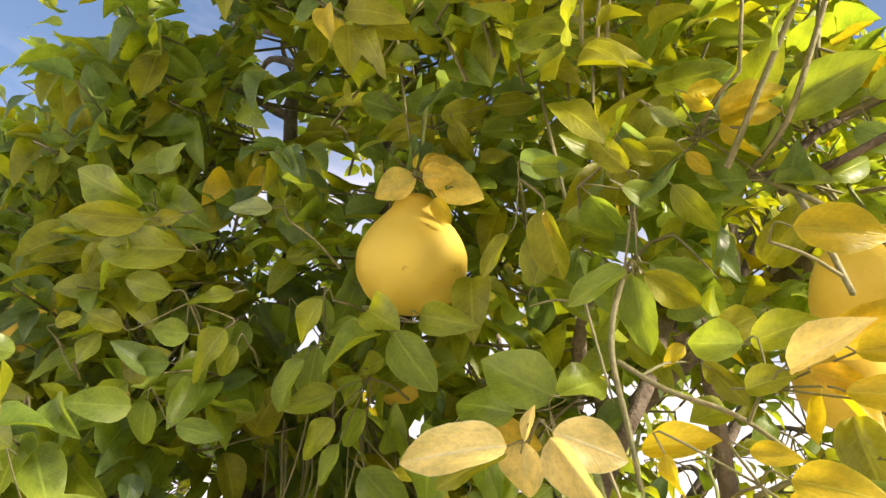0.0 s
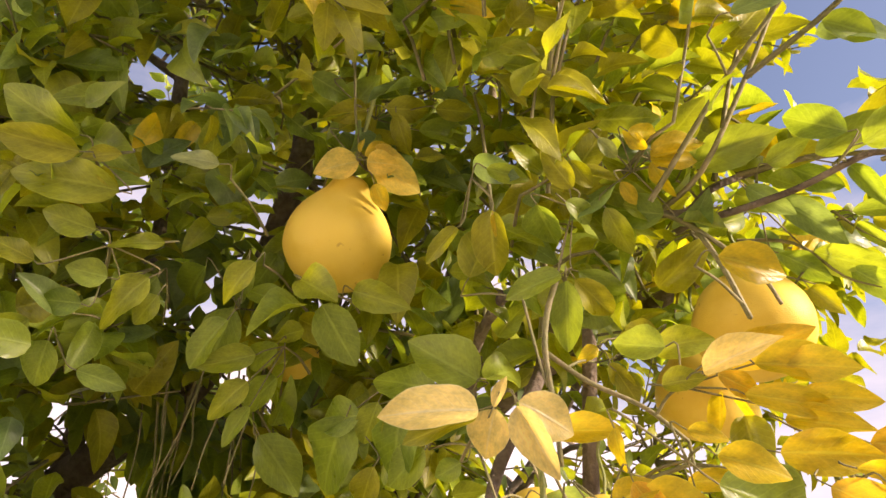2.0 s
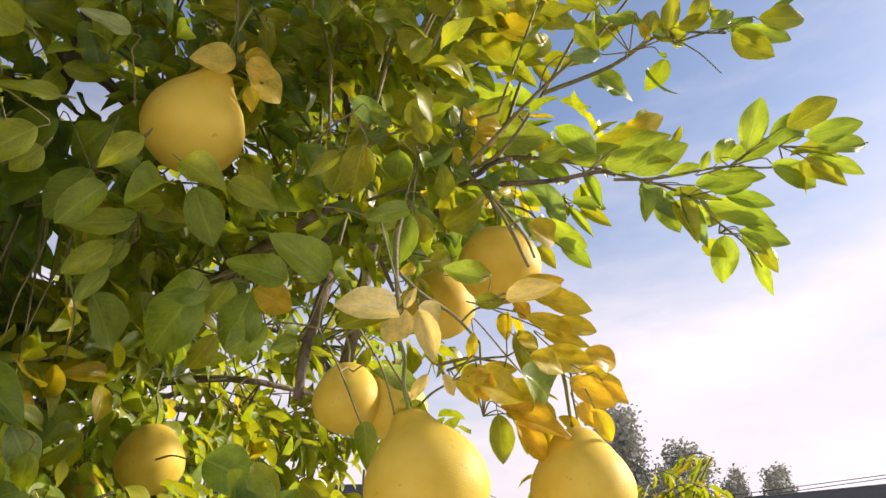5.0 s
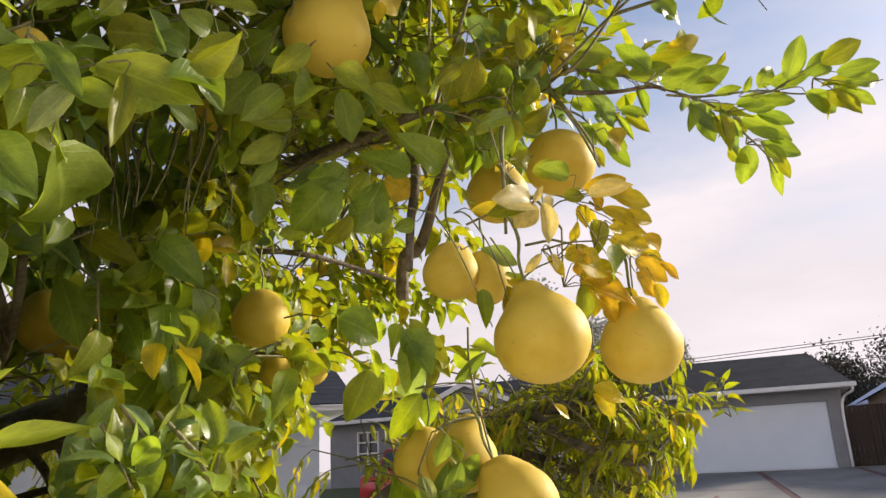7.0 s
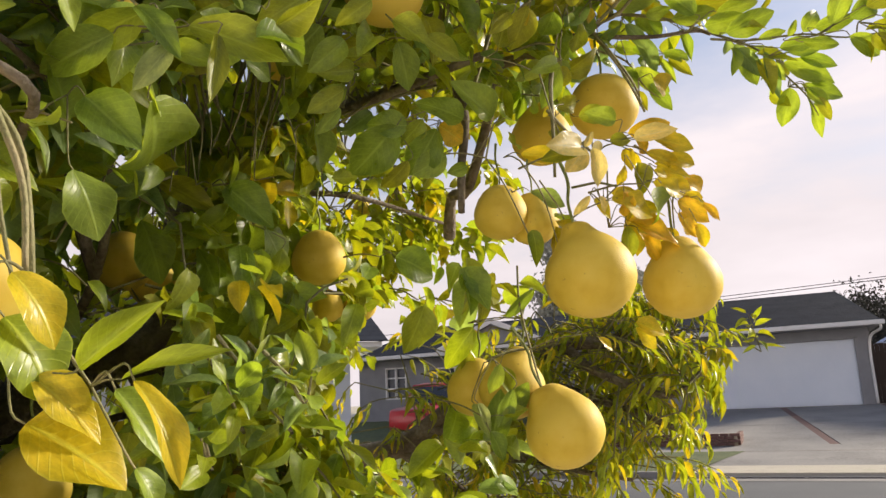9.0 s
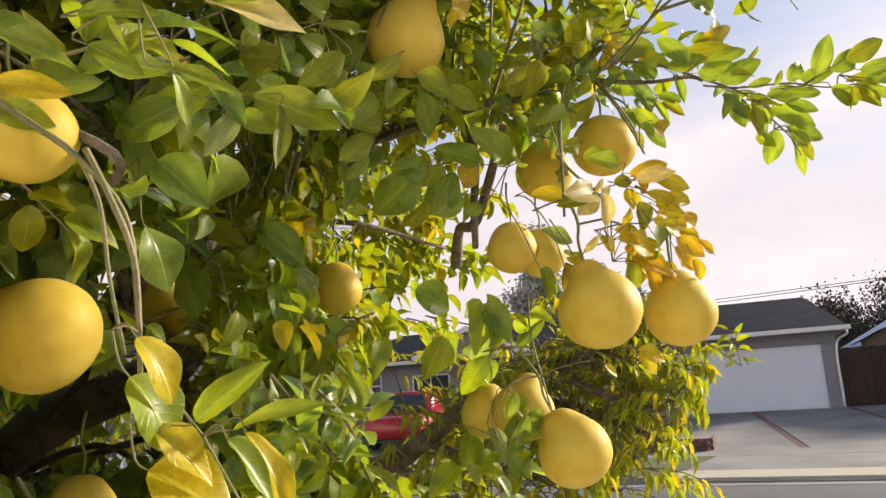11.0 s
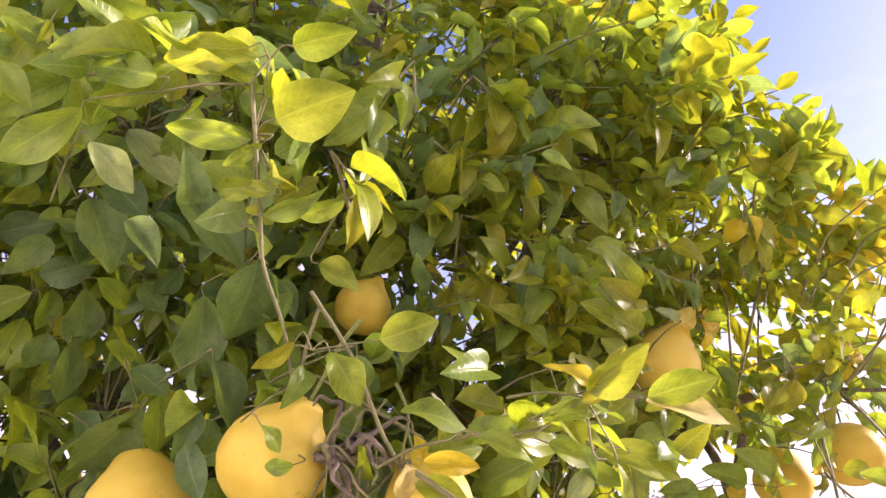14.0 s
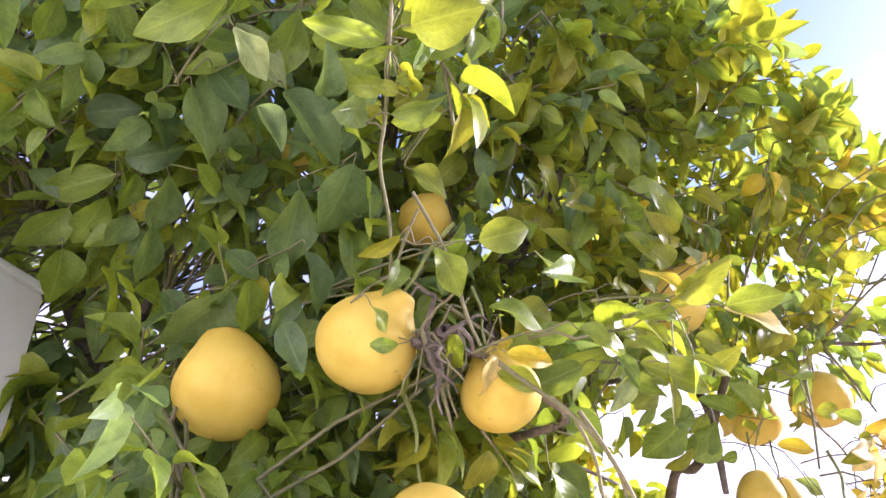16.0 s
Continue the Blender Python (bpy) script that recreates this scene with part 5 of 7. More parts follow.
leaf((-1.106, 1.440, 2.154), (-1.073, 1.477, 2.065), 0.60, "dark", 4)
leaf((-1.231, 1.517, 2.243), (-1.176, 1.443, 2.251), 0.60, "dark", 4)
leaf((-1.162, 1.489, 2.178), (-1.102, 1.407, 2.187), 0.50, "dark", 4)
leaf((-1.014, 1.312, 2.171), (-1.025, 1.362, 2.130), 0.60, "dark", 4)

leaf((-1.100, 0.921, 2.165), (-1.047, 0.841, 2.194), 0.72, "fresh", 3)
leaf((-1.117, 0.873, 2.238), (-1.069, 0.812, 2.252), 0.55, "fresh", 3)
leaf((-1.141, 0.907, 2.227), (-1.207, 0.947, 2.257), 0.60, "fresh", 3)
leaf((-1.153, 0.909, 2.238), (-1.231, 0.996, 2.229), 0.40, "fresh", 3)
leaf((-1.128, 0.926, 2.192), (-1.189, 0.951, 2.233), 0.50, "fresh", 3)
leaf((-1.218, 0.999, 2.211), (-1.291, 1.051, 2.235), 0.50, "green", 3)
leaf((-1.330, 1.059, 2.270), (-1.332, 1.082, 2.248), 0.40, "fresh", 3)
leaf((-1.113, 0.952, 2.146), (-1.199, 1.024, 2.162), 0.30, "green", 3)
leaf((-1.102, 0.944, 2.142), (-1.128, 0.991, 2.117), 0.30, "fresh", 3)
leaf((-1.089, 0.968, 2.099), (-1.127, 1.012, 2.094), 0.50, "fresh", 3)
leaf((-1.084, 0.958, 2.105), (-1.062, 0.927, 2.116), 0.50, "fresh", 3)
leaf((-1.076, 0.961, 2.093), (-1.108, 0.987, 2.100), 0.50, "fresh", 3)
leaf((-1.071, 0.977, 2.070), (-1.021, 0.911, 2.086), 0.30, "green", 3)
leaf((-1.371, 1.135, 2.231), (-1.307, 1.113, 2.184), 0.50, "green", 3)
leaf((-1.269, 1.075, 2.183), (-1.324, 1.186, 2.122), 0.35, "green", 3)
leaf((-1.247, 1.084, 2.149), (-1.190, 1.069, 2.102), 0.50, "silver", 3)
leaf((-1.412, 1.191, 2.215), (-1.331, 1.148, 2.173), 0.50, "green", 3)

leaf((0.536, 0.414, 2.098), (0.540, 0.372, 2.187), 0.42, "green", 2)
leaf((0.556, 0.469, 2.110), (0.568, 0.433, 2.159), 0.55, "green", 2)
leaf((0.555, 0.385, 2.108), (0.590, 0.318, 2.150), 0.50, "green", 2)
leaf((0.558, 0.356, 2.122), (0.601, 0.281, 2.162), 0.45, "lime", 2)
leaf((0.557, 0.335, 2.094), (0.608, 0.260, 2.107), 0.38, "green", 2)
leaf((0.569, 0.327, 2.076), (0.619, 0.257, 2.079), 0.33, "green", 2)
leaf((0.566, 0.334, 2.066), (0.618, 0.278, 2.029), 0.24, "green", 2)
leaf((0.560, 0.391, 2.075), (0.609, 0.340, 2.035), 0.48, "green", 2)
leaf((0.574, 0.343, 2.060), (0.611, 0.309, 2.022), 0.42, "lime", 2)
leaf((0.548, 0.446, 2.107), (0.593, 0.376, 2.126), 0.40, "green", 2)
leaf((0.559, 0.498, 2.113), (0.565, 0.477, 2.146), 0.40, "green", 2)
leaf((0.554, 0.552, 2.126), (0.586, 0.502, 2.140), 0.34, "green", 2)
leaf((0.559, 0.472, 2.091), (0.607, 0.410, 2.082), 0.34, "green", 2)
leaf((0.583, 0.522, 2.105), (0.628, 0.456, 2.115), 0.40, "green", 2)
leaf((0.573, 0.607, 2.140), (0.626, 0.566, 2.063), 0.34, "dark", 2)
leaf((0.614, 0.560, 2.121), (0.652, 0.548, 2.022), 0.26, "dark", 2)
leaf((0.623, 0.516, 2.110), (0.667, 0.454, 2.115), 0.40, "green", 2)
leaf((0.642, 0.531, 2.097), (0.714, 0.451, 2.054), 0.38, "green", 2)
leaf((0.679, 0.519, 2.088), (0.737, 0.453, 2.056), 0.36, "green", 2)
leaf((0.649, 0.501, 2.104), (0.703, 0.438, 2.078), 0.33, "green", 2)
leaf((0.699, 0.506, 2.055), (0.755, 0.442, 2.025), 0.40, "green", 2)
leaf((0.700, 0.507, 2.047), (0.737, 0.473, 2.009), 0.48, "green", 2)
leaf((0.718, 0.490, 2.029), (0.743, 0.477, 1.977), 0.40, "lime", 2)
leaf((0.728, 0.546, 2.071), (0.738, 0.567, 1.987), 0.56, "green", 2)
leaf((0.723, 0.514, 2.038), (0.766, 0.493, 1.947), 0.19, "green", 2)
leaf((0.540, 0.611, 2.155), (0.597, 0.517, 2.194), 0.45, "green", 2)
leaf((0.530, 0.649, 2.181), (0.582, 0.571, 2.199), 0.48, "green", 2)
leaf((0.532, 0.667, 2.216), (0.478, 0.714, 2.278), 0.50, "green", 2)
leaf((0.652, 0.676, 2.304), (0.705, 0.587, 2.345), 0.48, "yellow", 2)
leaf((0.575, 0.695, 2.259), (0.647, 0.590, 2.275), 0.38, "lime", 2)
leaf((0.558, 0.630, 2.218), (0.613, 0.547, 2.239), 0.34, "green", 2)
leaf((0.522, 0.714, 2.219), (0.579, 0.631, 2.234), 0.40, "green", 2)
leaf((0.572, 0.718, 2.215), (0.601, 0.706, 2.145), 0.33, "green", 2)
leaf((0.529, 0.808, 2.221), (0.583, 0.767, 2.142), 0.40, "dark", 2)
leaf((0.611, 0.777, 2.194), (0.656, 0.722, 2.179), 0.38, "green", 2)
leaf((0.639, 0.776, 2.189), (0.681, 0.735, 2.148), 0.38, "lime", 2)
leaf((0.627, 0.792, 2.190), (0.662, 0.769, 2.131), 0.28, "green", 2)
leaf((0.594, 0.844, 2.171), (0.658, 0.784, 2.107), 0.45, "green", 2)
leaf((0.630, 0.826, 2.139), (0.675, 0.790, 2.075), 0.42, "green", 2)
leaf((0.554, 0.863, 2.173), (0.597, 0.827, 2.120), 0.42, "green", 2)
leaf((0.481, 0.802, 2.226), (0.520, 0.772, 2.167), 0.40, "dark", 2)
leaf((0.486, 0.758, 2.231), (0.518, 0.709, 2.245), 0.50, "green", 2)
leaf((0.414, 0.811, 2.257), (0.482, 0.718, 2.259), 0.50, "green", 2)
leaf((0.568, 0.838, 2.104), (0.596, 0.818, 2.060), 0.50, "lime", 2)

leaf((0.434, 0.490, 2.311), (0.430, 0.461, 2.356), 0.50, "lime", 1)
leaf((0.418, 0.489, 2.329), (0.443, 0.489, 2.304), 0.45, "yellow", 1)
leaf((0.460, 0.463, 2.321), (0.446, 0.432, 2.378), 0.45, "lime", 1)
leaf((0.490, 0.435, 2.328), (0.487, 0.395, 2.384), 0.45, "lime", 1)
leaf((0.516, 0.415, 2.327), (0.543, 0.369, 2.362), 0.40, "green", 1)
leaf((0.546, 0.394, 2.323), (0.624, 0.355, 2.296), 0.50, "lime", 1)
leaf((0.553, 0.382, 2.333), (0.652, 0.318, 2.316), 0.25, "green", 1)
leaf((0.574, 0.356, 2.347), (0.648, 0.291, 2.356), 0.40, "lime", 1)
leaf((0.461, 0.485, 2.290), (0.476, 0.478, 2.284), 0.50, "green", 1)
leaf((0.372, 0.524, 2.330), (0.423, 0.483, 2.333), 0.30, "green", 1)
leaf((0.471, 0.451, 2.325), (0.509, 0.405, 2.348), 0.40, "lime", 1)
leaf((0.355, 0.527, 2.345), (0.307, 0.558, 2.353), 0.40, "lime", 1)
leaf((0.380, 0.549, 2.288), (0.336, 0.557, 2.324), 0.45, "fresh", 1)
leaf((0.346, 0.585, 2.275), (0.395, 0.541, 2.284), 0.40, "dark", 1)

leaf((0.398, 0.785, 1.944), (0.456, 0.708, 1.963), 0.42, "amber", 2)
leaf((0.421, 0.732, 1.922), (0.471, 0.676, 1.904), 0.50, "yellow", 2)
leaf((0.432, 0.730, 1.887), (0.482, 0.673, 1.874), 0.42, "yellow", 2)
leaf((0.425, 0.745, 1.868), (0.477, 0.687, 1.849), 0.35, "yellow", 2)
leaf((0.416, 0.750, 1.835), (0.475, 0.682, 1.822), 0.50, "yellow", 2)
leaf((0.433, 0.711, 1.793), (0.482, 0.666, 1.749), 0.50, "amber", 2)
leaf((0.460, 0.705, 1.811), (0.488, 0.674, 1.801), 0.40, "yellow", 2)
leaf((0.464, 0.675, 1.786), (0.494, 0.650, 1.751), 0.38, "amber", 2)
leaf((0.436, 0.704, 1.754), (0.458, 0.689, 1.718), 0.60, "amber", 2)
leaf((0.453, 0.686, 1.745), (0.477, 0.674, 1.696), 0.50, "yellow", 2)
leaf((0.348, 0.780, 1.751), (0.431, 0.695, 1.703), 0.30, "amber", 2)
leaf((0.365, 0.767, 1.727), (0.407, 0.734, 1.674), 0.42, "amber", 2)
leaf((0.346, 0.810, 1.814), (0.384, 0.764, 1.813), 0.40, "yellow", 2)
leaf((0.358, 0.790, 1.781), (0.411, 0.727, 1.775), 0.42, "yellow", 2)
leaf((0.309, 0.828, 1.798), (0.338, 0.807, 1.758), 0.45, "yellow", 2)
leaf((0.248, 0.949, 1.904), (0.310, 0.876, 1.895), 0.42, "yellow", 2)
leaf((0.348, 0.783, 1.741), (0.363, 0.789, 1.671), 0.52, "fresh", 2)
leaf((0.355, 0.870, 1.993), (0.399, 0.813, 2.000), 0.60, "fresh", 2)
leaf((0.228, 0.921, 1.817), (0.280, 0.865, 1.792), 0.40, "dark", 2)

leaf((-0.381, 0.888, 2.184), (-0.495, 0.856, 2.216), 0.42, "fresh", 0)
leaf((-0.378, 0.900, 2.167), (-0.488, 0.889, 2.167), 0.42, "lime", 0)
leaf((-0.324, 0.926, 2.136), (-0.471, 0.910, 2.138), 0.40, "fresh", 0)
leaf((-0.343, 0.954, 2.090), (-0.414, 0.941, 2.099), 0.55, "fresh", 0)
leaf((-0.328, 0.900, 2.175), (-0.388, 0.902, 2.162), 0.35, "lime", 0)
leaf((-0.351, 0.910, 2.156), (-0.324, 0.926, 2.136), 0.50, "lime", 0)
leaf((-0.407, 0.976, 2.046), (-0.465, 0.959, 2.064), 0.50, "lime", 0)
leaf((-0.320, 0.987, 2.044), (-0.373, 0.981, 2.045), 0.70, "green", 0)
leaf((-0.345, 1.005, 2.011), (-0.397, 1.003, 2.007), 0.70, "green", 0)
leaf((-0.259, 0.961, 2.092), (-0.337, 0.960, 2.082), 0.30, "fresh", 0)
leaf((-0.271, 0.986, 2.052), (-0.336, 1.020, 1.990), 0.50, "fresh", 0)
leaf((-0.257, 0.998, 2.035), (-0.282, 1.020, 1.999), 0.70, "fresh", 0)
leaf((-0.210, 0.903, 2.188), (-0.276, 0.895, 2.190), 0.40, "silver", 0)
leaf((-0.144, 0.973, 2.092), (-0.189, 1.002, 2.040), 0.50, "fresh", 0)
leaf((-0.167, 1.015, 2.024), (-0.214, 1.050, 1.964), 0.55, "green", 0)
leaf((-0.124, 1.040, 1.992), (-0.199, 1.050, 1.965), 0.45, "fresh", 0)
leaf((-0.128, 1.060, 1.962), (-0.181, 1.086, 1.913), 0.50, "fresh", 0)
leaf((-0.121, 1.078, 1.935), (-0.151, 1.108, 1.885), 0.40, "green", 0)
leaf((-0.375, 1.031, 1.967), (-0.386, 1.064, 1.916), 0.90, "green", 0)
leaf((-0.337, 1.052, 1.942), (-0.274, 1.064, 1.933), 0.50, "green", 0)
leaf((-0.499, 0.968, 2.044), (-0.470, 0.961, 2.059), 0.70, "lime", 0)
leaf((-0.471, 0.999, 2.002), (-0.446, 0.977, 2.039), 0.60, "fresh", 0)

leaf((0.177, 0.979, 1.488), (0.173, 1.002, 1.432), 0.50, "green", 2)
leaf((0.198, 0.968, 1.441), (0.190, 1.001, 1.368), 0.40, "green", 2)
leaf((0.192, 0.990, 1.395), (0.221, 0.951, 1.407), 0.50, "fresh", 2)
leaf((0.160, 1.022, 1.419), (0.181, 1.013, 1.369), 0.35, "silver", 2)
leaf((0.181, 1.013, 1.366), (0.212, 0.996, 1.306), 0.45, "green", 2)

leaf((-0.985, 1.079, 1.862), (-0.954, 1.070, 1.836), 0.55, "green", 3)
leaf((-0.941, 1.070, 1.821), (-0.967, 1.101, 1.817), 0.50, "green", 3)
leaf((-0.022, 0.934, 2.264), (0.026, 0.925, 2.262), 0.75, "gold", 0)
leaf((-0.026, 0.932, 2.272), (0.010, 0.918, 2.292), 0.60, "yellow", 0)

# the leaves behind them on the same twigs
for b, t in bases:
    away = (b - Vector((0.55 * b.x - 0.45, 0.15, 1.5))).normalized()
    airy = b.x > 0.38 and b.y < 1.0
    by_walk = min((b - s).length for s in STANDS) < 0.8
    for k in range(0 if by_walk else 2 if airy else 4):
        wide = 0.4 if airy else 1.0
        p = b.lerp(t, leaf_rnd.uniform(-0.5, 1.3 if not airy else 0.6)) + away * leaf_rnd.uniform(0.035, 0.2) * wide + Vector((leaf_rnd.gauss(0, 0.05), leaf_rnd.gauss(0, 0.03), leaf_rnd.gauss(0, 0.05))) * wide
        d = Vector((leaf_rnd.uniform(-1, 1), leaf_rnd.uniform(-0.9, 0.3), leaf_rnd.uniform(-1, 0.5))).normalized()
        # lighter tones towards the sun, darker away from it: shading put into leaf colour
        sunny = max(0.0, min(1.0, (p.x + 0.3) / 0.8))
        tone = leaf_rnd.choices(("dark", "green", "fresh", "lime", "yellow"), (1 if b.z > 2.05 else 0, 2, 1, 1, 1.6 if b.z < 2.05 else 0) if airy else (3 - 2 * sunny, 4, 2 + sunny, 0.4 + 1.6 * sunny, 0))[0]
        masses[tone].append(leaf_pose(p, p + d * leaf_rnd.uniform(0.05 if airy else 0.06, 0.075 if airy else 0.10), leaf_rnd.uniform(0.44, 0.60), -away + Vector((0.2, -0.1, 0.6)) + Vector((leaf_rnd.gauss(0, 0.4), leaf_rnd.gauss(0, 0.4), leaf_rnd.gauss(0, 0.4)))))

def branch(points, r0, r1):
    """A bare twig through points."""
    (stout_twigs if r0 > 0.005 else twigs).append((smooth_line(points, 4), r0, r1))


def sprig(a, b, count, size, tones, droop, spread=0.75):
    """A leafy twig from a to b; tones: the leaf colours to choose from."""
    a, b = Vector(a), Vector(b)
    line, leaves = shoot(a, b - a, 0.84 * (b - a).length, count, size, droop, Vector((0.55 * a.x - 0.45, 0.2, 1.9)) - a + Vector((0.2, 0, 0.4)), rnd, spread)
    near = nodes[int(np.argmin(((node_array - np.array(a)) ** 2).sum(1)))]
    away = (near - a)
    shoot_twigs.append(([a + away * min(1, 0.09 / max(0.01, away.length)), a + away * 0.4 * min(1, 0.09 / max(0.01, away.length)) + Vector((0, 0, 0.01))] + line, 0.003, 0.0013))
    for m in leaves:
        masses[rnd.choice([t for t in tones.split() if t in masses])].append(m)


branch([(0.228, 0.849, 2.064), (0.214, 0.849, 2.010), (0.211, 0.849, 1.958), (0.223, 0.857, 1.896), (0.233, 0.866, 1.834)], 0.0048, 0.0030)
branch([(0.217, 0.863, 1.965), (0.262, 0.849, 1.929), (0.318, 0.832, 1.900), (0.359, 0.819, 1.862)], 0.0035, 0.0025)
branch([(0.449, 0.824, 2.247), (0.457, 0.808, 2.299), (0.464, 0.771, 2.383), (0.476, 0.752, 2.440)], 0.0045, 0.0030)
branch([(0.384, 0.865, 2.206), (0.421, 0.855, 2.211), (0.449, 0.829, 2.239), (0.527, 0.805, 2.276)], 0.0060, 0.0050)
branch([(0.372, 0.842, 2.190), (0.402, 0.828, 2.165), (0.437, 0.808, 2.120), (0.469, 0.792, 2.074), (0.482, 0.786, 2.035)], 0.0040, 0.0024)
branch([(-0.033, 0.943, 2.285), (-0.049, 0.927, 2.343), (-0.061, 0.906, 2.411), (-0.076, 0.869, 2.502)], 0.0022, 0.0030)
branch([(0.372, 0.842, 2.190), (0.402, 0.775, 2.215), (0.437, 0.699, 2.317), (0.469, 0.645, 2.419), (0.503, 0.596, 2.511)], 0.0040, 0.0026)
branch([(0.437, 0.699, 2.317), (0.499, 0.589, 2.348), (0.524, 0.500, 2.379), (0.560, 0.440, 2.364), (0.562, 0.407, 2.342)], 0.0042, 0.0015)
branch([(0.494, 0.487, 2.347), (0.506, 0.466, 2.328), (0.526, 0.445, 2.302), (0.554, 0.427, 2.264)], 0.0018, 0.0010)
branch([(0.472, 0.805, 2.247), (0.525, 0.732, 2.228), (0.586, 0.656, 2.189), (0.647, 0.582, 2.146), (0.686, 0.544, 2.089), (0.718, 0.512, 2.037), (0.735, 0.499, 1.994)], 0.0040, 0.0012)
branch([(0.542, 0.644, 2.154), (0.556, 0.572, 2.130), (0.585, 0.475, 2.119), (0.599, 0.404, 2.091), (0.609, 0.332, 2.082), (0.611, 0.269, 2.076)], 0.0030, 0.0010)
branch([(0.431, 0.908, 2.217), (0.446, 0.869, 2.212), (0.467, 0.825, 2.197), (0.512, 0.748, 2.187), (0.549, 0.676, 2.188), (0.559, 0.648, 2.173)], 0.0060, 0.0035)
branch([(0.419, 0.860, 2.204), (0.415, 0.822, 2.144), (0.413, 0.784, 2.071), (0.413, 0.751, 1.985)], 0.0042, 0.0030)
branch([(0.596, 0.793, 2.203), (0.632, 0.785, 2.166), (0.667, 0.774, 2.141)], 0.0020, 0.0010)
branch([(0.517, 0.898, 2.210), (0.572, 0.851, 2.185), (0.618, 0.830, 2.127), (0.652, 0.810, 2.104)], 0.0030, 0.0010)
sprig((0.520, 0.668, 2.167), (0.565, 0.569, 2.175), 8, 0.070, "green fresh lime", 0.1, 0.45)
sprig((0.551, 0.631, 2.157), (0.637, 0.538, 2.096), 9, 0.070, "green dark green lime", 0.1, 0.45)
sprig((0.545, 0.441, 2.087), (0.580, 0.328, 2.077), 8, 0.060, "green lime", 0.0, 0.40)
sprig((0.578, 0.852, 2.207), (0.676, 0.804, 2.168), 9, 0.065, "green dark fresh", 0.2, 0.50)
sprig((0.486, 0.821, 2.245), (0.597, 0.718, 2.301), 12, 0.070, "green lime fresh lime", -0.1, 0.55)
sprig((0.586, 0.732, 2.302), (0.705, 0.648, 2.322), 10, 0.070, "lime green yellow", -0.1, 0.50)
sprig((0.565, 0.889, 2.157), (0.632, 0.840, 2.097), 9, 0.060, "green fresh lime", 0.2, 0.50)
sprig((0.446, 0.851, 2.305), (0.539, 0.781, 2.339), 12, 0.070, "lime green fresh", -0.1, 0.60)
branch([(0.388, 0.770, 1.911), (0.428, 0.745, 1.887), (0.469, 0.726, 1.856), (0.481, 0.741, 1.802), (0.503, 0.752, 1.746)], 0.0030, 0.0015)
branch([(-0.176, 1.169, 2.689), (-0.152, 1.269, 2.628), (-0.134, 1.364, 2.580), (-0.088, 1.438, 2.536), (0.014, 1.474, 2.497)], 0.0090, 0.0120)
branch([(-0.50, 1.42, 1.78), (-0.59, 1.22, 1.775), (-0.652, 0.995, 1.772), (-0.714, 1.035, 1.820), (-0.765, 1.04, 1.842), (-0.841, 1.060, 1.843), (-0.908, 1.075, 1.836)], 0.0075, 0.0050)
branch([(-0.907, 1.061, 1.849), (-0.877, 1.061, 1.806), (-0.847, 1.065, 1.759), (-0.831, 1.068, 1.733)], 0.0040, 0.0020)
branch([(-0.859, 1.056, 1.830), (-0.889, 1.062, 1.851), (-0.887, 1.078, 1.815), (-0.879, 1.093, 1.772)], 0.0030, 0.0015)
branch([(-0.873, 1.064, 1.840), (-0.902, 1.070, 1.853), (-0.912, 1.076, 1.839)], 0.0030, 0.0015)
branch([(-0.855, 1.050, 1.830), (-0.851, 1.062, 1.789), (-0.832, 1.058, 1.746)], 0.0030, 0.0015)
branch([(-1.138, 0.920, 2.196), (-1.069, 0.989, 2.079), (-1.031, 1.032, 2.039), (-0.973, 1.064, 1.982), (-0.919, 1.110, 1.913)], 0.0028, 0.0022)
branch([(-0.952, 1.043, 2.039), (-0.894, 1.028, 1.959), (-0.844, 1.028, 1.874), (-0.826, 1.022, 1.842)], 0.0028, 0.0028)
branch([(-0.938, 1.044, 2.018), (-0.930, 1.077, 1.979), (-0.915, 1.114, 1.925)], 0.0022, 0.0022)
branch([(-0.729, 0.931, 1.756), (-0.716, 0.901, 1.699), (-0.701, 0.875, 1.630), (-0.698, 0.864, 1.550)], 0.0040, 0.0030)
branch([(-0.800, 1.016, 1.827), (-0.768, 0.975, 1.787), (-0.736, 0.934, 1.747), (-0.702, 0.898, 1.684), (-0.687, 0.893, 1.610), (-0.675, 0.900, 1.514)], 0.0050, 0.0030)
branch([(-0.731, 0.937, 1.746), (-0.716, 0.920, 1.693), (-0.703, 0.917, 1.612), (-0.687, 0.910, 1.533)], 0.0030, 0.0020)
branch([(0.272, 0.991, 1.686), (0.269, 0.989, 1.606), (0.284, 0.974, 1.494), (0.285, 0.960, 1.439)], 0.0022, 0.0022)
branch([(0.354, 1.068, 2.127), (0.394, 1.194, 1.922), (0.422, 1.269, 1.916), (0.481, 1.331, 1.836)], 0.0110, 0.0160)
branch([(0.186, 0.855, 2.028), (0.201, 0.845, 1.950), (0.208, 0.835, 1.909)], 0.0020, 0.0014)
branch([(-0.185, 1.408, 2.113), (-0.172, 1.461, 2.024), (-0.144, 1.524, 1.851)], 0.0035, 0.0015)
branch([(-0.171, 1.390, 2.112), (-0.158, 1.443, 2.023), (-0.135, 1.498, 1.896)], 0.0035, 0.0015)
branch([(-0.135, 1.347, 2.110), (-0.121, 1.399, 2.021), (-0.099, 1.451, 1.905)], 0.0035, 0.0015)
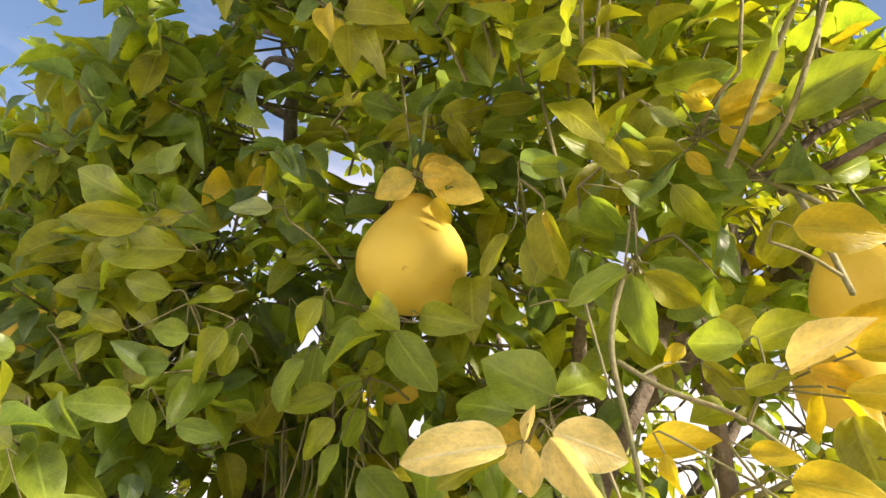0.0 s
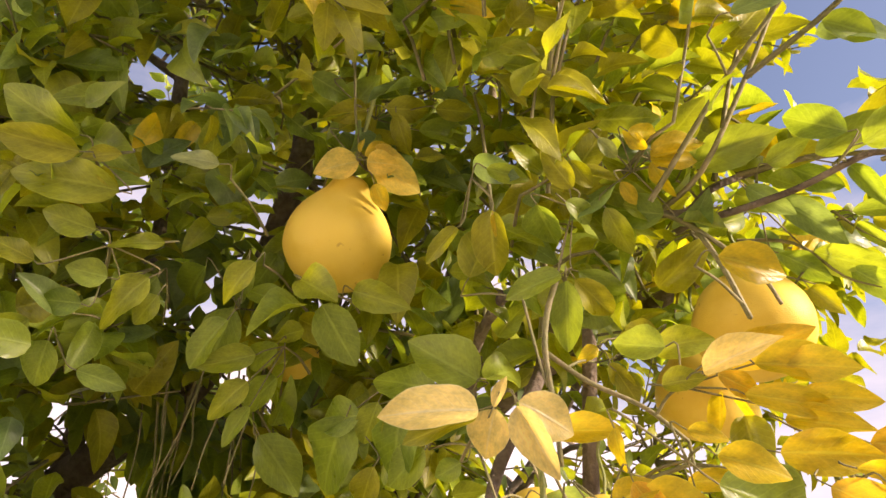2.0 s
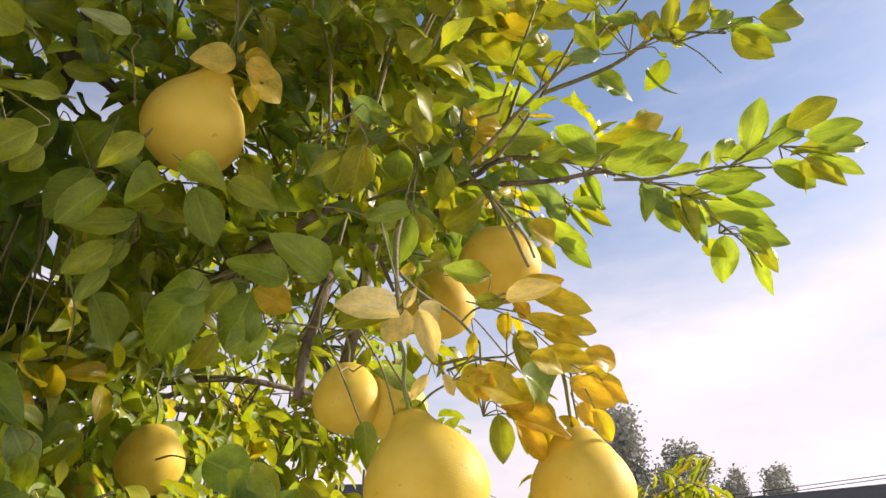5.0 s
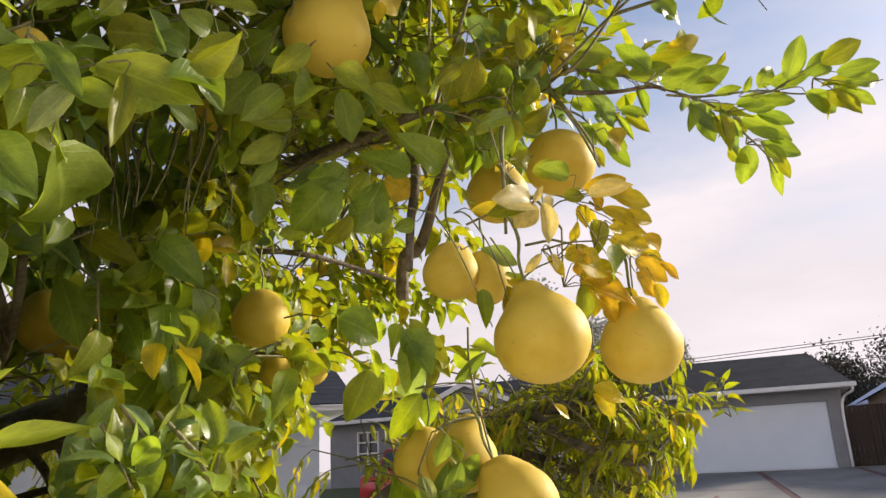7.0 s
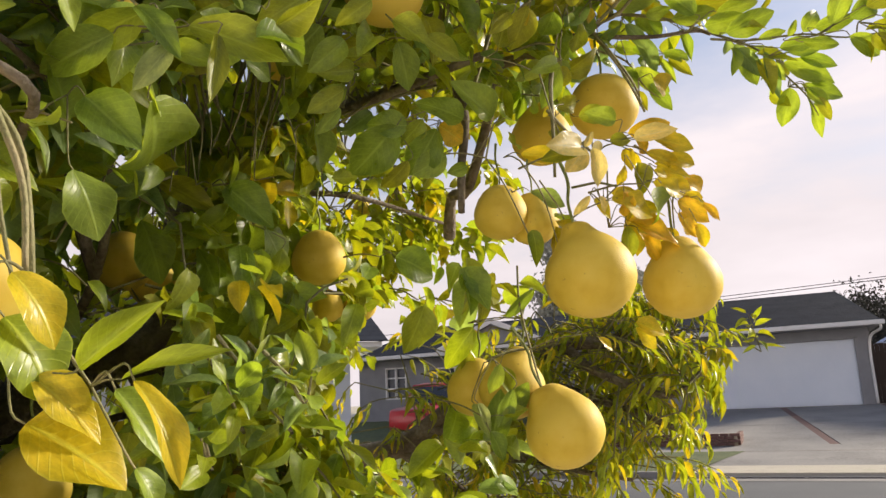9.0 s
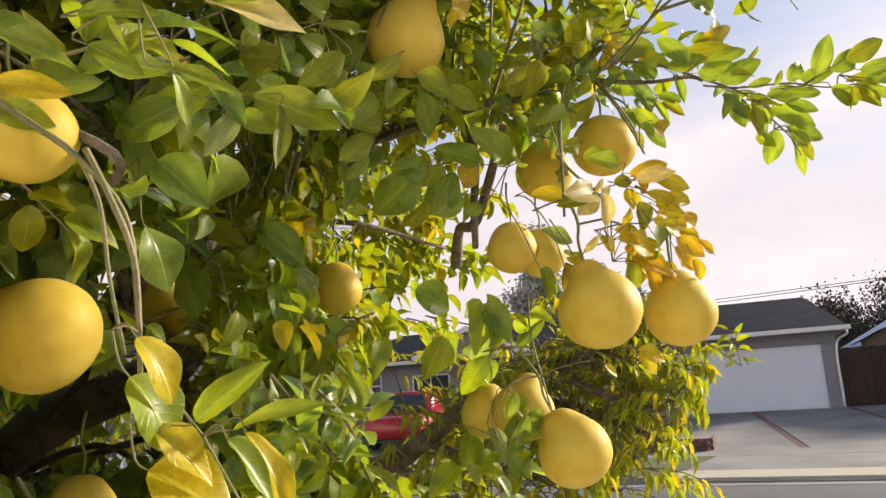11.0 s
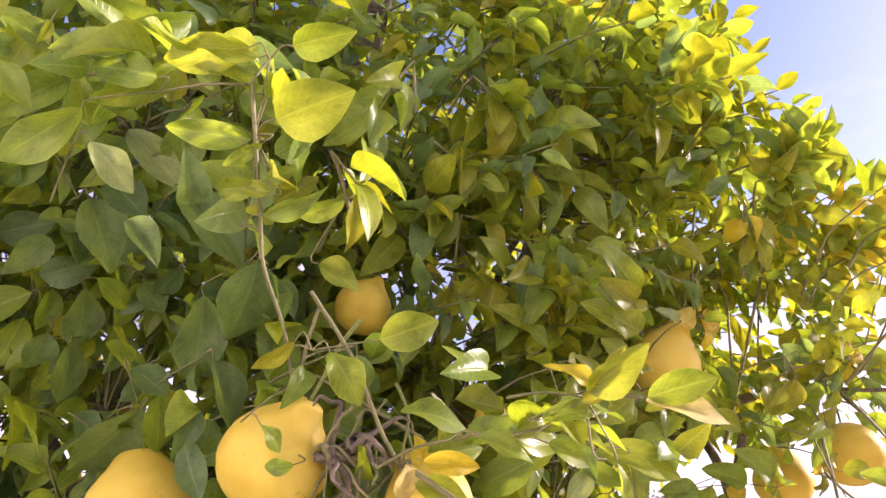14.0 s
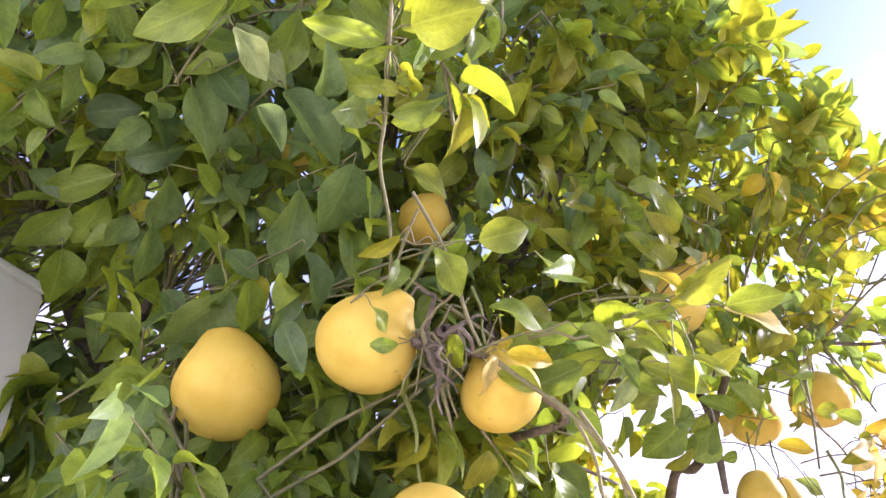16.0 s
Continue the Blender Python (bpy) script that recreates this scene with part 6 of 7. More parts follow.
branch([(-0.116, 1.325, 2.109), (-0.102, 1.377, 2.020), (-0.081, 1.428, 1.909)], 0.0035, 0.0015)
branch([(-0.105, 1.312, 2.108), (-0.091, 1.364, 2.019), (-0.067, 1.417, 1.891)], 0.0035, 0.0015)
branch([(-0.087, 1.290, 2.107), (-0.072, 1.342, 2.018), (-0.049, 1.394, 1.896)], 0.0035, 0.0015)
branch([(0.165, 0.976, 1.884), (0.181, 0.939, 1.811), (0.220, 0.900, 1.667)], 0.0020, 0.0012)
branch([(0.208, 0.926, 1.876), (0.224, 0.891, 1.803), (0.236, 0.870, 1.696)], 0.0020, 0.0012)
branch([(0.237, 0.903, 1.837), (0.253, 0.868, 1.764), (0.249, 0.858, 1.685)], 0.0020, 0.0012)
# dry curled twigs where the two fruits hang
tangle = random.Random(8)
for k in range(20):
    knot_line = [Vector((-0.880, 1.072, 1.856)) + Vector((tangle.uniform(-0.018, 0.030), tangle.uniform(-0.015, 0.015), tangle.uniform(-0.02, 0.012)))]
    heading = Vector((tangle.uniform(-0.4, 0.8), tangle.uniform(-0.5, 0.5), tangle.uniform(-0.6, 0.7)))
    for j in range(7):
        heading = (heading + Vector((tangle.uniform(-0.8, 0.95), tangle.uniform(-0.8, 0.7), tangle.uniform(-1.25, 0.6)))).normalized()
        knot_line.append(knot_line[-1] + heading * 0.015)
    branch(knot_line, tangle.uniform(0.0051, 0.0060) if k < 11 else 0.0026, 0.0016)
sprig((-0.175, 0.962, 2.385), (0.014, 0.755, 2.459), 14, 0.075, "lime fresh lime green", -0.1)
sprig((-0.005, 0.808, 2.424), (0.170, 0.607, 2.513), 12, 0.075, "lime lime yellow fresh", -0.1)
sprig((0.073, 0.803, 2.320), (0.247, 0.585, 2.429), 12, 0.075, "lime fresh lime green", -0.1)
sprig((-0.072, 0.886, 2.535), (0.125, 0.685, 2.696), 12, 0.075, "lime fresh lime green", -0.1)
sprig((-0.085, 0.923, 2.720), (0.149, 0.722, 2.827), 13, 0.075, "lime fresh lime green", -0.1)
sprig((-0.104, 0.966, 2.906), (0.144, 0.743, 3.021), 13, 0.075, "lime fresh lime green", -0.1)
sprig((0.042, 0.844, 3.048), (0.092, 0.722, 3.119), 8, 0.075, "lime fresh lime green", -0.1)
sprig((0.068, 0.827, 2.194), (0.231, 0.657, 2.262), 12, 0.075, "lime fresh lime green", 0.1)
sprig((-0.067, 0.996, 2.295), (0.043, 0.830, 2.331), 12, 0.070, "lime fresh lime green", 0.1)
sprig((-0.204, 1.111, 2.462), (-0.084, 0.963, 2.463), 12, 0.070, "green fresh lime", 0.0)
sprig((-0.234, 1.172, 2.643), (-0.076, 0.967, 2.657), 13, 0.070, "green fresh lime", 0.0)
sprig((0.170, 0.913, 2.401), (0.187, 0.744, 2.730), 12, 0.075, "lime fresh lime green", -0.1)
sprig((0.348, 0.737, 2.250), (0.367, 0.523, 2.637), 14, 0.070, "lime fresh lime green", -0.1)
sprig((0.257, 0.827, 2.267), (0.288, 0.651, 2.583), 12, 0.075, "lime fresh lime green", -0.1)
sprig((0.335, 0.799, 2.182), (0.405, 0.666, 2.258), 9, 0.075, "lime fresh lime green", 0.0)
branch([(0.339, 0.803, 2.171), (0.397, 0.681, 2.290), (0.449, 0.588, 2.377), (0.493, 0.488, 2.489)], 0.0040, 0.0020)
branch([(0.282, 1.086, 2.095), (0.248, 0.909, 2.400), (0.226, 0.805, 2.582), (0.187, 0.744, 2.730)], 0.0050, 0.0020)
sprig((0.181, 0.851, 2.182), (0.230, 0.800, 2.195), 9, 0.075, "fresh lime green", -0.1, 0.60)
sprig((0.094, 0.858, 2.371), (0.153, 0.786, 2.400), 10, 0.080, "green fresh lime", -0.2, 0.60)
sprig((0.330, 0.760, 2.438), (0.510, 0.680, 2.543), 14, 0.080, "lime fresh yellow lime", -0.1, 0.60)
sprig((0.244, 0.843, 2.322), (0.360, 0.767, 2.394), 13, 0.080, "lime fresh green", -0.1, 0.60)
sprig((0.289, 0.874, 2.131), (0.346, 0.874, 2.067), 7, 0.075, "fresh green", 0.2)
sprig((-0.138, 1.394, 1.817), (-0.111, 1.344, 1.752), 8, 0.110, "green fresh", 0.2)
sprig((-0.044, 1.155, 1.827), (0.012, 1.086, 1.758), 7, 0.110, "fresh lime green", 0.3)
sprig((0.079, 1.106, 1.755), (0.147, 1.065, 1.733), 6, 0.110, "lime fresh", 0.2)
sprig((-0.234, 1.350, 2.284), (-0.180, 1.356, 2.215), 9, 0.090, "green dark", 0.2)
sprig((-0.167, 1.148, 2.075), (-0.144, 1.205, 1.975), 9, 0.090, "green dark", 0.3)
sprig((-0.126, 1.100, 1.993), (-0.074, 1.089, 1.951), 8, 0.090, "green", 0.3)
sprig((0.452, 0.772, 2.320), (0.500, 0.765, 2.289), 5, 0.050, "yellow lime", 0.2)
sprig((0.295, 0.761, 2.466), (0.495, 0.723, 2.535), 16, 0.070, "lime fresh lime yellow", 0.2)
sprig((0.359, 0.778, 2.389), (0.511, 0.702, 2.456), 14, 0.070, "lime fresh lime", 0.2)
sprig((0.208, 0.844, 2.428), (0.395, 0.804, 2.511), 14, 0.070, "lime fresh green", 0.2)
sprig((0.455, 0.887, 2.411), (0.590, 0.901, 2.421), 10, 0.080, "lime lime fresh", 0.2)
sprig((0.321, 0.918, 2.518), (0.487, 0.944, 2.516), 14, 0.075, "lime fresh lime", 0.2)
sprig((0.520, 1.020, 2.313), (0.621, 1.043, 2.300), 10, 0.080, "lime fresh green", 0.2)
sprig((0.174, 0.957, 2.517), (0.338, 0.989, 2.598), 14, 0.075, "lime fresh green", 0.2)
sprig((-0.147, 0.744, 2.400), (-0.054, 0.777, 2.371), 7, 0.080, "yellow lime", 0.2)
sprig((0.056, 0.798, 2.457), (0.086, 0.830, 2.414), 4, 0.080, "fresh lime", 0.2)
sprig((-0.618, 1.075, 2.334), (-0.525, 1.075, 2.357), 7, 0.100, "fresh lime", 0.2)
sprig((-0.452, 1.091, 2.255), (-0.606, 1.076, 2.244), 8, 0.090, "fresh lime", 0.2)
sprig((-0.541, 1.025, 1.966), (-0.532, 1.083, 1.878), 8, 0.100, "green fresh", 0.2)
sprig((-0.315, 1.096, 2.187), (-0.479, 1.079, 2.174), 9, 0.080, "fresh lime", 0.2)
sprig((-0.295, 1.082, 2.121), (-0.402, 1.107, 2.057), 7, 0.090, "green fresh", 0.2)
sprig((-0.126, 1.063, 2.097), (-0.218, 1.057, 1.990), 10, 0.090, "green", 0.2)
sprig((-0.038, 1.034, 2.068), (-0.157, 1.104, 1.931), 12, 0.090, "green fresh", 0.2)
sprig((0.045, 1.043, 2.074), (0.143, 1.086, 2.030), 6, 0.100, "green", 0.2)
sprig((-0.074, 1.021, 1.894), (0.008, 1.044, 1.878), 6, 0.100, "green lime", 0.2)
sprig((-0.074, 1.623, 1.533), (0.036, 1.400, 1.317), 16, 0.070, "green dark fresh", 0.3)
sprig((-0.055, 1.465, 1.455), (0.100, 1.338, 1.268), 14, 0.070, "green silver fresh", 0.3)
sprig((0.189, 0.994, 1.494), (0.219, 0.998, 1.369), 9, 0.050, "green fresh", 0.3)
sprig((-0.171, 1.586, 1.518), (-0.120, 1.438, 1.288), 12, 0.070, "green fresh", 0.4)
sprig((0.005, 1.436, 1.810), (0.092, 1.393, 1.616), 12, 0.070, "fresh lime green", 0.4)
sprig((0.165, 1.397, 1.828), (0.224, 1.391, 1.624), 14, 0.060, "lime fresh green", 0.5)
sprig((0.146, 1.109, 1.794), (0.217, 1.038, 1.745), 7, 0.080, "fresh green", 0.2)
sprig((0.266, 1.155, 1.698), (0.268, 1.013, 1.632), 8, 0.070, "lime fresh", 0.2)
sprig((-0.136, 1.589, 1.623), (-0.106, 1.508, 1.513), 7, 0.065, "lime fresh lime green", 0.4)
sprig((-0.029, 1.484, 1.548), (-0.002, 1.406, 1.440), 7, 0.065, "lime fresh lime green", 0.4)
sprig((0.036, 1.399, 1.566), (0.060, 1.323, 1.458), 7, 0.065, "lime fresh lime green", 0.4)
sprig((-0.055, 1.544, 1.458), (-0.027, 1.464, 1.354), 7, 0.065, "lime fresh lime green", 0.4)
sprig((0.081, 1.382, 1.449), (0.104, 1.307, 1.345), 7, 0.065, "lime fresh lime green", 0.4)
sprig((-0.126, 1.547, 1.713), (-0.096, 1.467, 1.601), 7, 0.065, "lime fresh lime green", 0.4)
sprig((-0.055, 1.470, 1.686), (-0.027, 1.392, 1.574), 7, 0.065, "lime fresh lime green", 0.4)
sprig((-0.654, 1.428, 2.244), (-0.583, 1.443, 2.144), 9, 0.090, "green fresh lime", 0.3)
sprig((-0.563, 1.474, 2.194), (-0.495, 1.488, 2.095), 9, 0.090, "green fresh lime", 0.3)
sprig((-0.711, 1.342, 2.364), (-0.639, 1.360, 2.260), 9, 0.090, "green fresh lime", 0.3)
sprig((-0.461, 1.534, 2.125), (-0.397, 1.545, 2.029), 9, 0.090, "green fresh lime", 0.3)
sprig((-0.767, 1.392, 2.274), (-0.692, 1.408, 2.173), 9, 0.090, "green fresh lime", 0.3)
sprig((-0.133, 1.590, 2.052), (-0.080, 1.550, 1.953), 9, 0.090, "green fresh", 0.4)
sprig((-0.038, 1.559, 1.996), (0.011, 1.520, 1.898), 9, 0.090, "green fresh", 0.4)
sprig((0.086, 1.532, 1.902), (0.131, 1.494, 1.808), 9, 0.090, "green fresh", 0.4)
sprig((0.241, 1.348, 1.990), (0.280, 1.316, 1.893), 9, 0.090, "green fresh", 0.4)
sprig((0.284, 1.281, 2.034), (0.322, 1.252, 1.936), 9, 0.090, "green fresh", 0.4)
sprig((0.400, 0.772, 1.973), (0.476, 0.685, 1.860), 8, 0.072, "yellow yellow lime", 0.2, 0.50)
sprig((0.356, 0.825, 1.976), (0.418, 0.755, 1.864), 8, 0.072, "lime yellow", 0.2, 0.50)
sprig((0.396, 0.821, 1.839), (0.464, 0.742, 1.729), 8, 0.072, "yellow", 0.2, 0.50)
sprig((0.448, 0.723, 1.947), (0.466, 0.700, 1.850), 8, 0.072, "yellow", 0.2, 0.50)
sprig((-0.721, 1.910, 2.411), (-0.509, 1.997, 2.325), 14, 0.090, "dark green", 0.2)
sprig((-0.508, 2.096, 2.172), (-0.357, 2.144, 2.133), 14, 0.090, "dark green", 0.2)
sprig((-0.454, 1.707, 2.788), (-0.332, 1.835, 2.619), 14, 0.090, "dark green", 0.2)
sprig((-0.336, 1.572, 3.026), (-0.244, 1.704, 2.842), 14, 0.090, "dark green", 0.2)
sprig((-0.366, 1.807, 2.990), (-0.247, 1.800, 2.877), 13, 0.090, "dark green", 0.3)
sprig((-0.167, 1.986, 2.542), (-0.049, 1.978, 2.429), 13, 0.090, "dark green", 0.3)
sprig((-0.260, 1.708, 3.012), (-0.141, 1.701, 2.899), 13, 0.090, "dark green", 0.3)
sprig((-0.019, 1.599, 2.909), (0.099, 1.592, 2.796), 13, 0.090, "dark green", 0.3)
sprig((-0.277, 1.932, 2.730), (-0.158, 1.924, 2.616), 13, 0.090, "dark green", 0.3)
sprig((-0.122, 2.098, 2.344), (-0.004, 2.091, 2.231), 13, 0.090, "dark green", 0.3)
sprig((0.055, 2.000, 2.292), (0.174, 1.993, 2.178), 13, 0.090, "dark green", 0.3)
sprig((-0.318, 1.884, 2.134), (-0.245, 1.833, 2.017), 12, 0.085, "dark green", 0.3)
sprig((-0.317, 1.965, 1.885), (-0.244, 1.915, 1.768), 12, 0.085, "dark green", 0.3)
sprig((-0.338, 1.858, 2.285), (-0.265, 1.808, 2.168), 12, 0.085, "dark green", 0.3)
sprig((-0.210, 1.816, 1.940), (-0.137, 1.766, 1.823), 12, 0.085, "dark green", 0.3)
sprig((0.155, 0.931, 1.791), (0.214, 0.898, 1.734), 7, 0.080, "green fresh lime", 0.3)
sprig((0.218, 0.893, 1.777), (0.274, 0.858, 1.727), 7, 0.075, "lime yellow fresh", 0.3)
sprig((0.088, 1.378, 1.629), (0.165, 1.335, 1.473), 12, 0.070, "green fresh lime", 0.4)
sprig((0.122, 1.381, 1.502), (0.183, 1.359, 1.348), 12, 0.070, "green fresh lime", 0.4)
sprig((-0.438, 1.480, 2.269), (-0.359, 1.458, 2.179), 9, 0.085, "green fresh dark", 0.3)
sprig((-0.373, 1.532, 2.170), (-0.296, 1.509, 2.084), 9, 0.085, "green fresh dark", 0.3)
sprig((-0.332, 1.470, 2.240), (-0.257, 1.448, 2.151), 9, 0.085, "green fresh dark", 0.3)
sprig((-0.394, 1.589, 2.101), (-0.316, 1.563, 2.018), 9, 0.085, "green fresh dark", 0.3)
sprig((-0.307, 1.560, 2.105), (-0.232, 1.535, 2.022), 9, 0.085, "green fresh dark", 0.3)
sprig((-0.206, 1.564, 2.059), (-0.136, 1.539, 1.977), 9, 0.085, "green fresh dark", 0.3)
sprig((0.305, 1.452, 1.571), (0.374, 1.427, 1.398), 10, 0.070, "green fresh lime", 0.4)
# light leaf tones here stand in for sunlight on the upper left crown
sprig((-0.687, 0.962, 2.551), (-0.584, 0.945, 2.490), 8, 0.095, "fresh lime green fresh", 0.1)
sprig((-0.543, 0.955, 2.594), (-0.447, 0.938, 2.531), 8, 0.095, "fresh lime green fresh", 0.1)
sprig((-0.398, 1.017, 2.532), (-0.308, 0.997, 2.472), 8, 0.095, "fresh lime green fresh", 0.1)
sprig((-0.724, 1.037, 2.426), (-0.619, 1.016, 2.370), 8, 0.095, "fresh lime green fresh", 0.1)
sprig((-0.589, 1.040, 2.452), (-0.491, 1.019, 2.396), 8, 0.095, "fresh lime green fresh", 0.1)
sprig((-0.464, 1.089, 2.405), (-0.371, 1.066, 2.350), 8, 0.095, "fresh lime green fresh", 0.1)
sprig((-0.357, 1.142, 2.348), (-0.270, 1.116, 2.296), 8, 0.095, "fresh lime green fresh", 0.1)
sprig((-0.664, 1.163, 2.243), (-0.562, 1.137, 2.196), 8, 0.095, "fresh lime green fresh", 0.1)
sprig((-0.494, 1.023, 2.500), (-0.400, 1.003, 2.441), 8, 0.095, "fresh lime green fresh", 0.1)
sprig((-0.301, 1.085, 2.450), (-0.216, 1.062, 2.393), 8, 0.095, "fresh lime green fresh", 0.1)
sprig((-1.326, 2.176, 2.803), (-1.231, 2.115, 2.663), 13, 0.100, "dark green", 0.4)
sprig((-1.198, 2.105, 2.730), (-1.107, 2.046, 2.592), 13, 0.100, "dark green", 0.4)
sprig((-1.229, 2.232, 2.624), (-1.136, 2.170, 2.488), 13, 0.100, "dark green", 0.4)
sprig((-1.089, 2.055, 2.658), (-1.001, 1.997, 2.521), 13, 0.100, "dark green", 0.4)
sprig((-1.095, 2.167, 2.539), (-1.007, 2.106, 2.406), 13, 0.100, "dark green", 0.4)
sprig((-1.152, 2.268, 2.492), (-1.062, 2.205, 2.360), 13, 0.100, "dark green", 0.4)
sprig((-0.978, 2.066, 2.514), (-0.893, 2.008, 2.381), 13, 0.100, "dark green", 0.4)
sprig((-0.975, 2.168, 2.395), (-0.889, 2.107, 2.266), 13, 0.100, "dark green", 0.4)
sprig((-0.977, 1.969, 2.621), (-0.892, 1.914, 2.485), 13, 0.100, "dark green", 0.4)
sprig((-0.828, 2.056, 2.345), (-0.747, 1.999, 2.218), 13, 0.100, "dark green", 0.4)
sprig((-1.027, 1.033, 2.051), (-1.148, 0.900, 2.243), 16, 0.075, "fresh lime green", -0.1)
sprig((-1.165, 0.987, 2.259), (-1.247, 1.046, 2.285), 9, 0.100, "fresh green", 0.2)
sprig((-1.229, 1.105, 2.292), (-1.349, 1.287, 2.320), 11, 0.110, "green fresh", 0.2)
sprig((-1.254, 1.299, 2.292), (-1.310, 1.398, 2.244), 9, 0.100, "green dark", 0.2)
sprig((-1.112, 1.171, 2.275), (-1.176, 1.272, 2.234), 8, 0.100, "dark green", 0.2)
sprig((-0.997, 0.955, 2.198), (-0.942, 0.946, 2.146), 7, 0.090, "fresh lime", 0.2)
sprig((-0.862, 0.935, 2.443), (-0.940, 0.988, 2.285), 10, 0.080, "fresh green", 0.2)
sprig((-0.776, 1.353, 1.848), (-0.708, 1.383, 1.715), 12, 0.090, "green dark lime", 0.5)
sprig((-0.824, 1.114, 1.774), (-0.764, 1.131, 1.669), 9, 0.090, "green fresh lime", 0.5)
sprig((-0.727, 1.097, 1.759), (-0.654, 1.070, 1.687), 9, 0.080, "fresh lime green", 0.4)
sprig((-0.772, 0.903, 1.840), (-0.707, 0.799, 1.867), 9, 0.090, "green fresh", 0.2)
sprig((-0.628, 1.007, 1.827), (-0.578, 0.913, 1.866), 9, 0.080, "green fresh", 0.2)
sprig((-0.485, 0.901, 1.851), (-0.442, 0.820, 1.884), 8, 0.080, "green fresh lime", 0.2)
sprig((-1.055, 1.963, 2.061), (-0.955, 2.013, 1.862), 12, 0.090, "dark green", 0.5)
sprig((-0.943, 1.877, 2.002), (-0.844, 1.927, 1.803), 14, 0.090, "dark green", 0.6)
sprig((-0.815, 1.805, 1.903), (-0.789, 1.737, 1.734), 12, 0.090, "dark green", 0.6)
sprig((-0.765, 1.634, 1.819), (-0.712, 1.649, 1.725), 10, 0.090, "dark green", 0.6)
sprig((-0.746, 1.500, 1.842), (-0.709, 1.556, 1.726), 10, 0.090, "dark green yellow", 0.6)

sprig((-0.039, 1.139, 1.775), (-0.030, 1.107, 1.713), 9, 0.085, "green fresh lime green", 0.4)
sprig((0.050, 0.978, 1.807), (0.053, 0.914, 1.745), 9, 0.085, "green fresh lime green", 0.4)
sprig((0.080, 1.082, 1.855), (0.079, 1.016, 1.784), 9, 0.085, "green fresh lime green", 0.4)
sprig((-0.036, 1.220, 1.755), (-0.062, 1.205, 1.671), 9, 0.085, "green fresh lime green", 0.4)
sprig((0.134, 1.100, 1.740), (0.135, 1.043, 1.674), 9, 0.085, "green fresh lime green", 0.4)
sprig((0.060, 0.954, 1.703), (0.020, 0.945, 1.626), 9, 0.085, "green fresh lime green", 0.4)
sprig((0.060, 1.070, 1.822), (0.037, 1.046, 1.735), 9, 0.085, "green fresh lime green", 0.4)
sprig((0.208, 1.080, 1.785), (0.203, 1.012, 1.751), 9, 0.085, "green fresh lime green", 0.4)
sprig((0.202, 1.097, 1.734), (0.201, 1.042, 1.647), 9, 0.085, "green fresh lime green", 0.4)
sprig((-0.030, 1.010, 1.792), (-0.002, 0.923, 1.747), 9, 0.085, "green fresh lime green", 0.4)
sprig((-0.027, 1.077, 1.830), (-0.002, 1.006, 1.772), 9, 0.085, "green fresh lime green", 0.4)
sprig((-0.082, 1.175, 1.746), (-0.078, 1.077, 1.697), 9, 0.085, "green fresh lime green", 0.4)
sprig((-0.000, 1.148, 1.865), (-0.033, 1.161, 1.778), 9, 0.085, "green fresh lime green", 0.4)
sprig((-0.367, 1.125, 1.449), (-0.402, 1.105, 1.495), 10, 0.050, "green fresh dark", -0.4)
sprig((-0.338, 1.059, 1.380), (-0.372, 1.017, 1.437), 10, 0.050, "green fresh dark", -0.4)
sprig((-0.323, 1.065, 1.392), (-0.375, 1.043, 1.425), 10, 0.050, "green fresh dark", -0.4)
sprig((-0.347, 1.019, 1.448), (-0.387, 0.973, 1.479), 10, 0.050, "green fresh dark", -0.4)
sprig((-0.417, 1.074, 1.372), (-0.449, 1.026, 1.416), 10, 0.050, "green fresh dark", -0.4)
sprig((-0.406, 1.110, 1.446), (-0.414, 1.054, 1.483), 10, 0.050, "green fresh dark", -0.4)
sprig((-0.391, 1.028, 1.404), (-0.421, 1.011, 1.455), 10, 0.050, "green fresh dark", -0.4)
sprig((-0.296, 1.013, 1.445), (-0.313, 0.966, 1.500), 10, 0.050, "green fresh dark", -0.4)
sprig((-0.393, 1.054, 1.427), (-0.413, 1.011, 1.464), 10, 0.050, "green fresh dark", -0.4)
sprig((-0.256, 1.043, 1.387), (-0.314, 1.028, 1.434), 10, 0.050, "green fresh dark", -0.4)
sprig((-0.390, 0.988, 1.420), (-0.437, 0.943, 1.458), 10, 0.050, "green fresh dark", -0.4)
sprig((-0.367, 1.113, 1.415), (-0.383, 1.088, 1.460), 10, 0.050, "green fresh dark", -0.4)
sprig((-0.400, 1.023, 1.350), (-0.437, 1.004, 1.397), 10, 0.050, "green fresh dark", -0.4)
sprig((-0.335, 0.921, 1.425), (-0.353, 0.877, 1.467), 10, 0.050, "green fresh dark", -0.4)
sprig((-0.043, 1.133, 1.435), (-0.051, 1.088, 1.356), 8, 0.075, "lime fresh lime", 0.8)
sprig((-0.143, 1.213, 1.541), (-0.178, 1.232, 1.446), 8, 0.075, "lime fresh lime", 0.8)
sprig((-0.135, 1.301, 1.447), (-0.141, 1.241, 1.376), 8, 0.075, "lime fresh lime", 0.8)
sprig((-0.186, 1.241, 1.473), (-0.212, 1.235, 1.391), 8, 0.075, "lime fresh lime", 0.8)
sprig((-0.033, 1.146, 1.491), (-0.073, 1.141, 1.398), 8, 0.075, "lime fresh lime", 0.8)
sprig((-0.106, 1.239, 1.571), (-0.107, 1.204, 1.470), 8, 0.075, "lime fresh lime", 0.8)
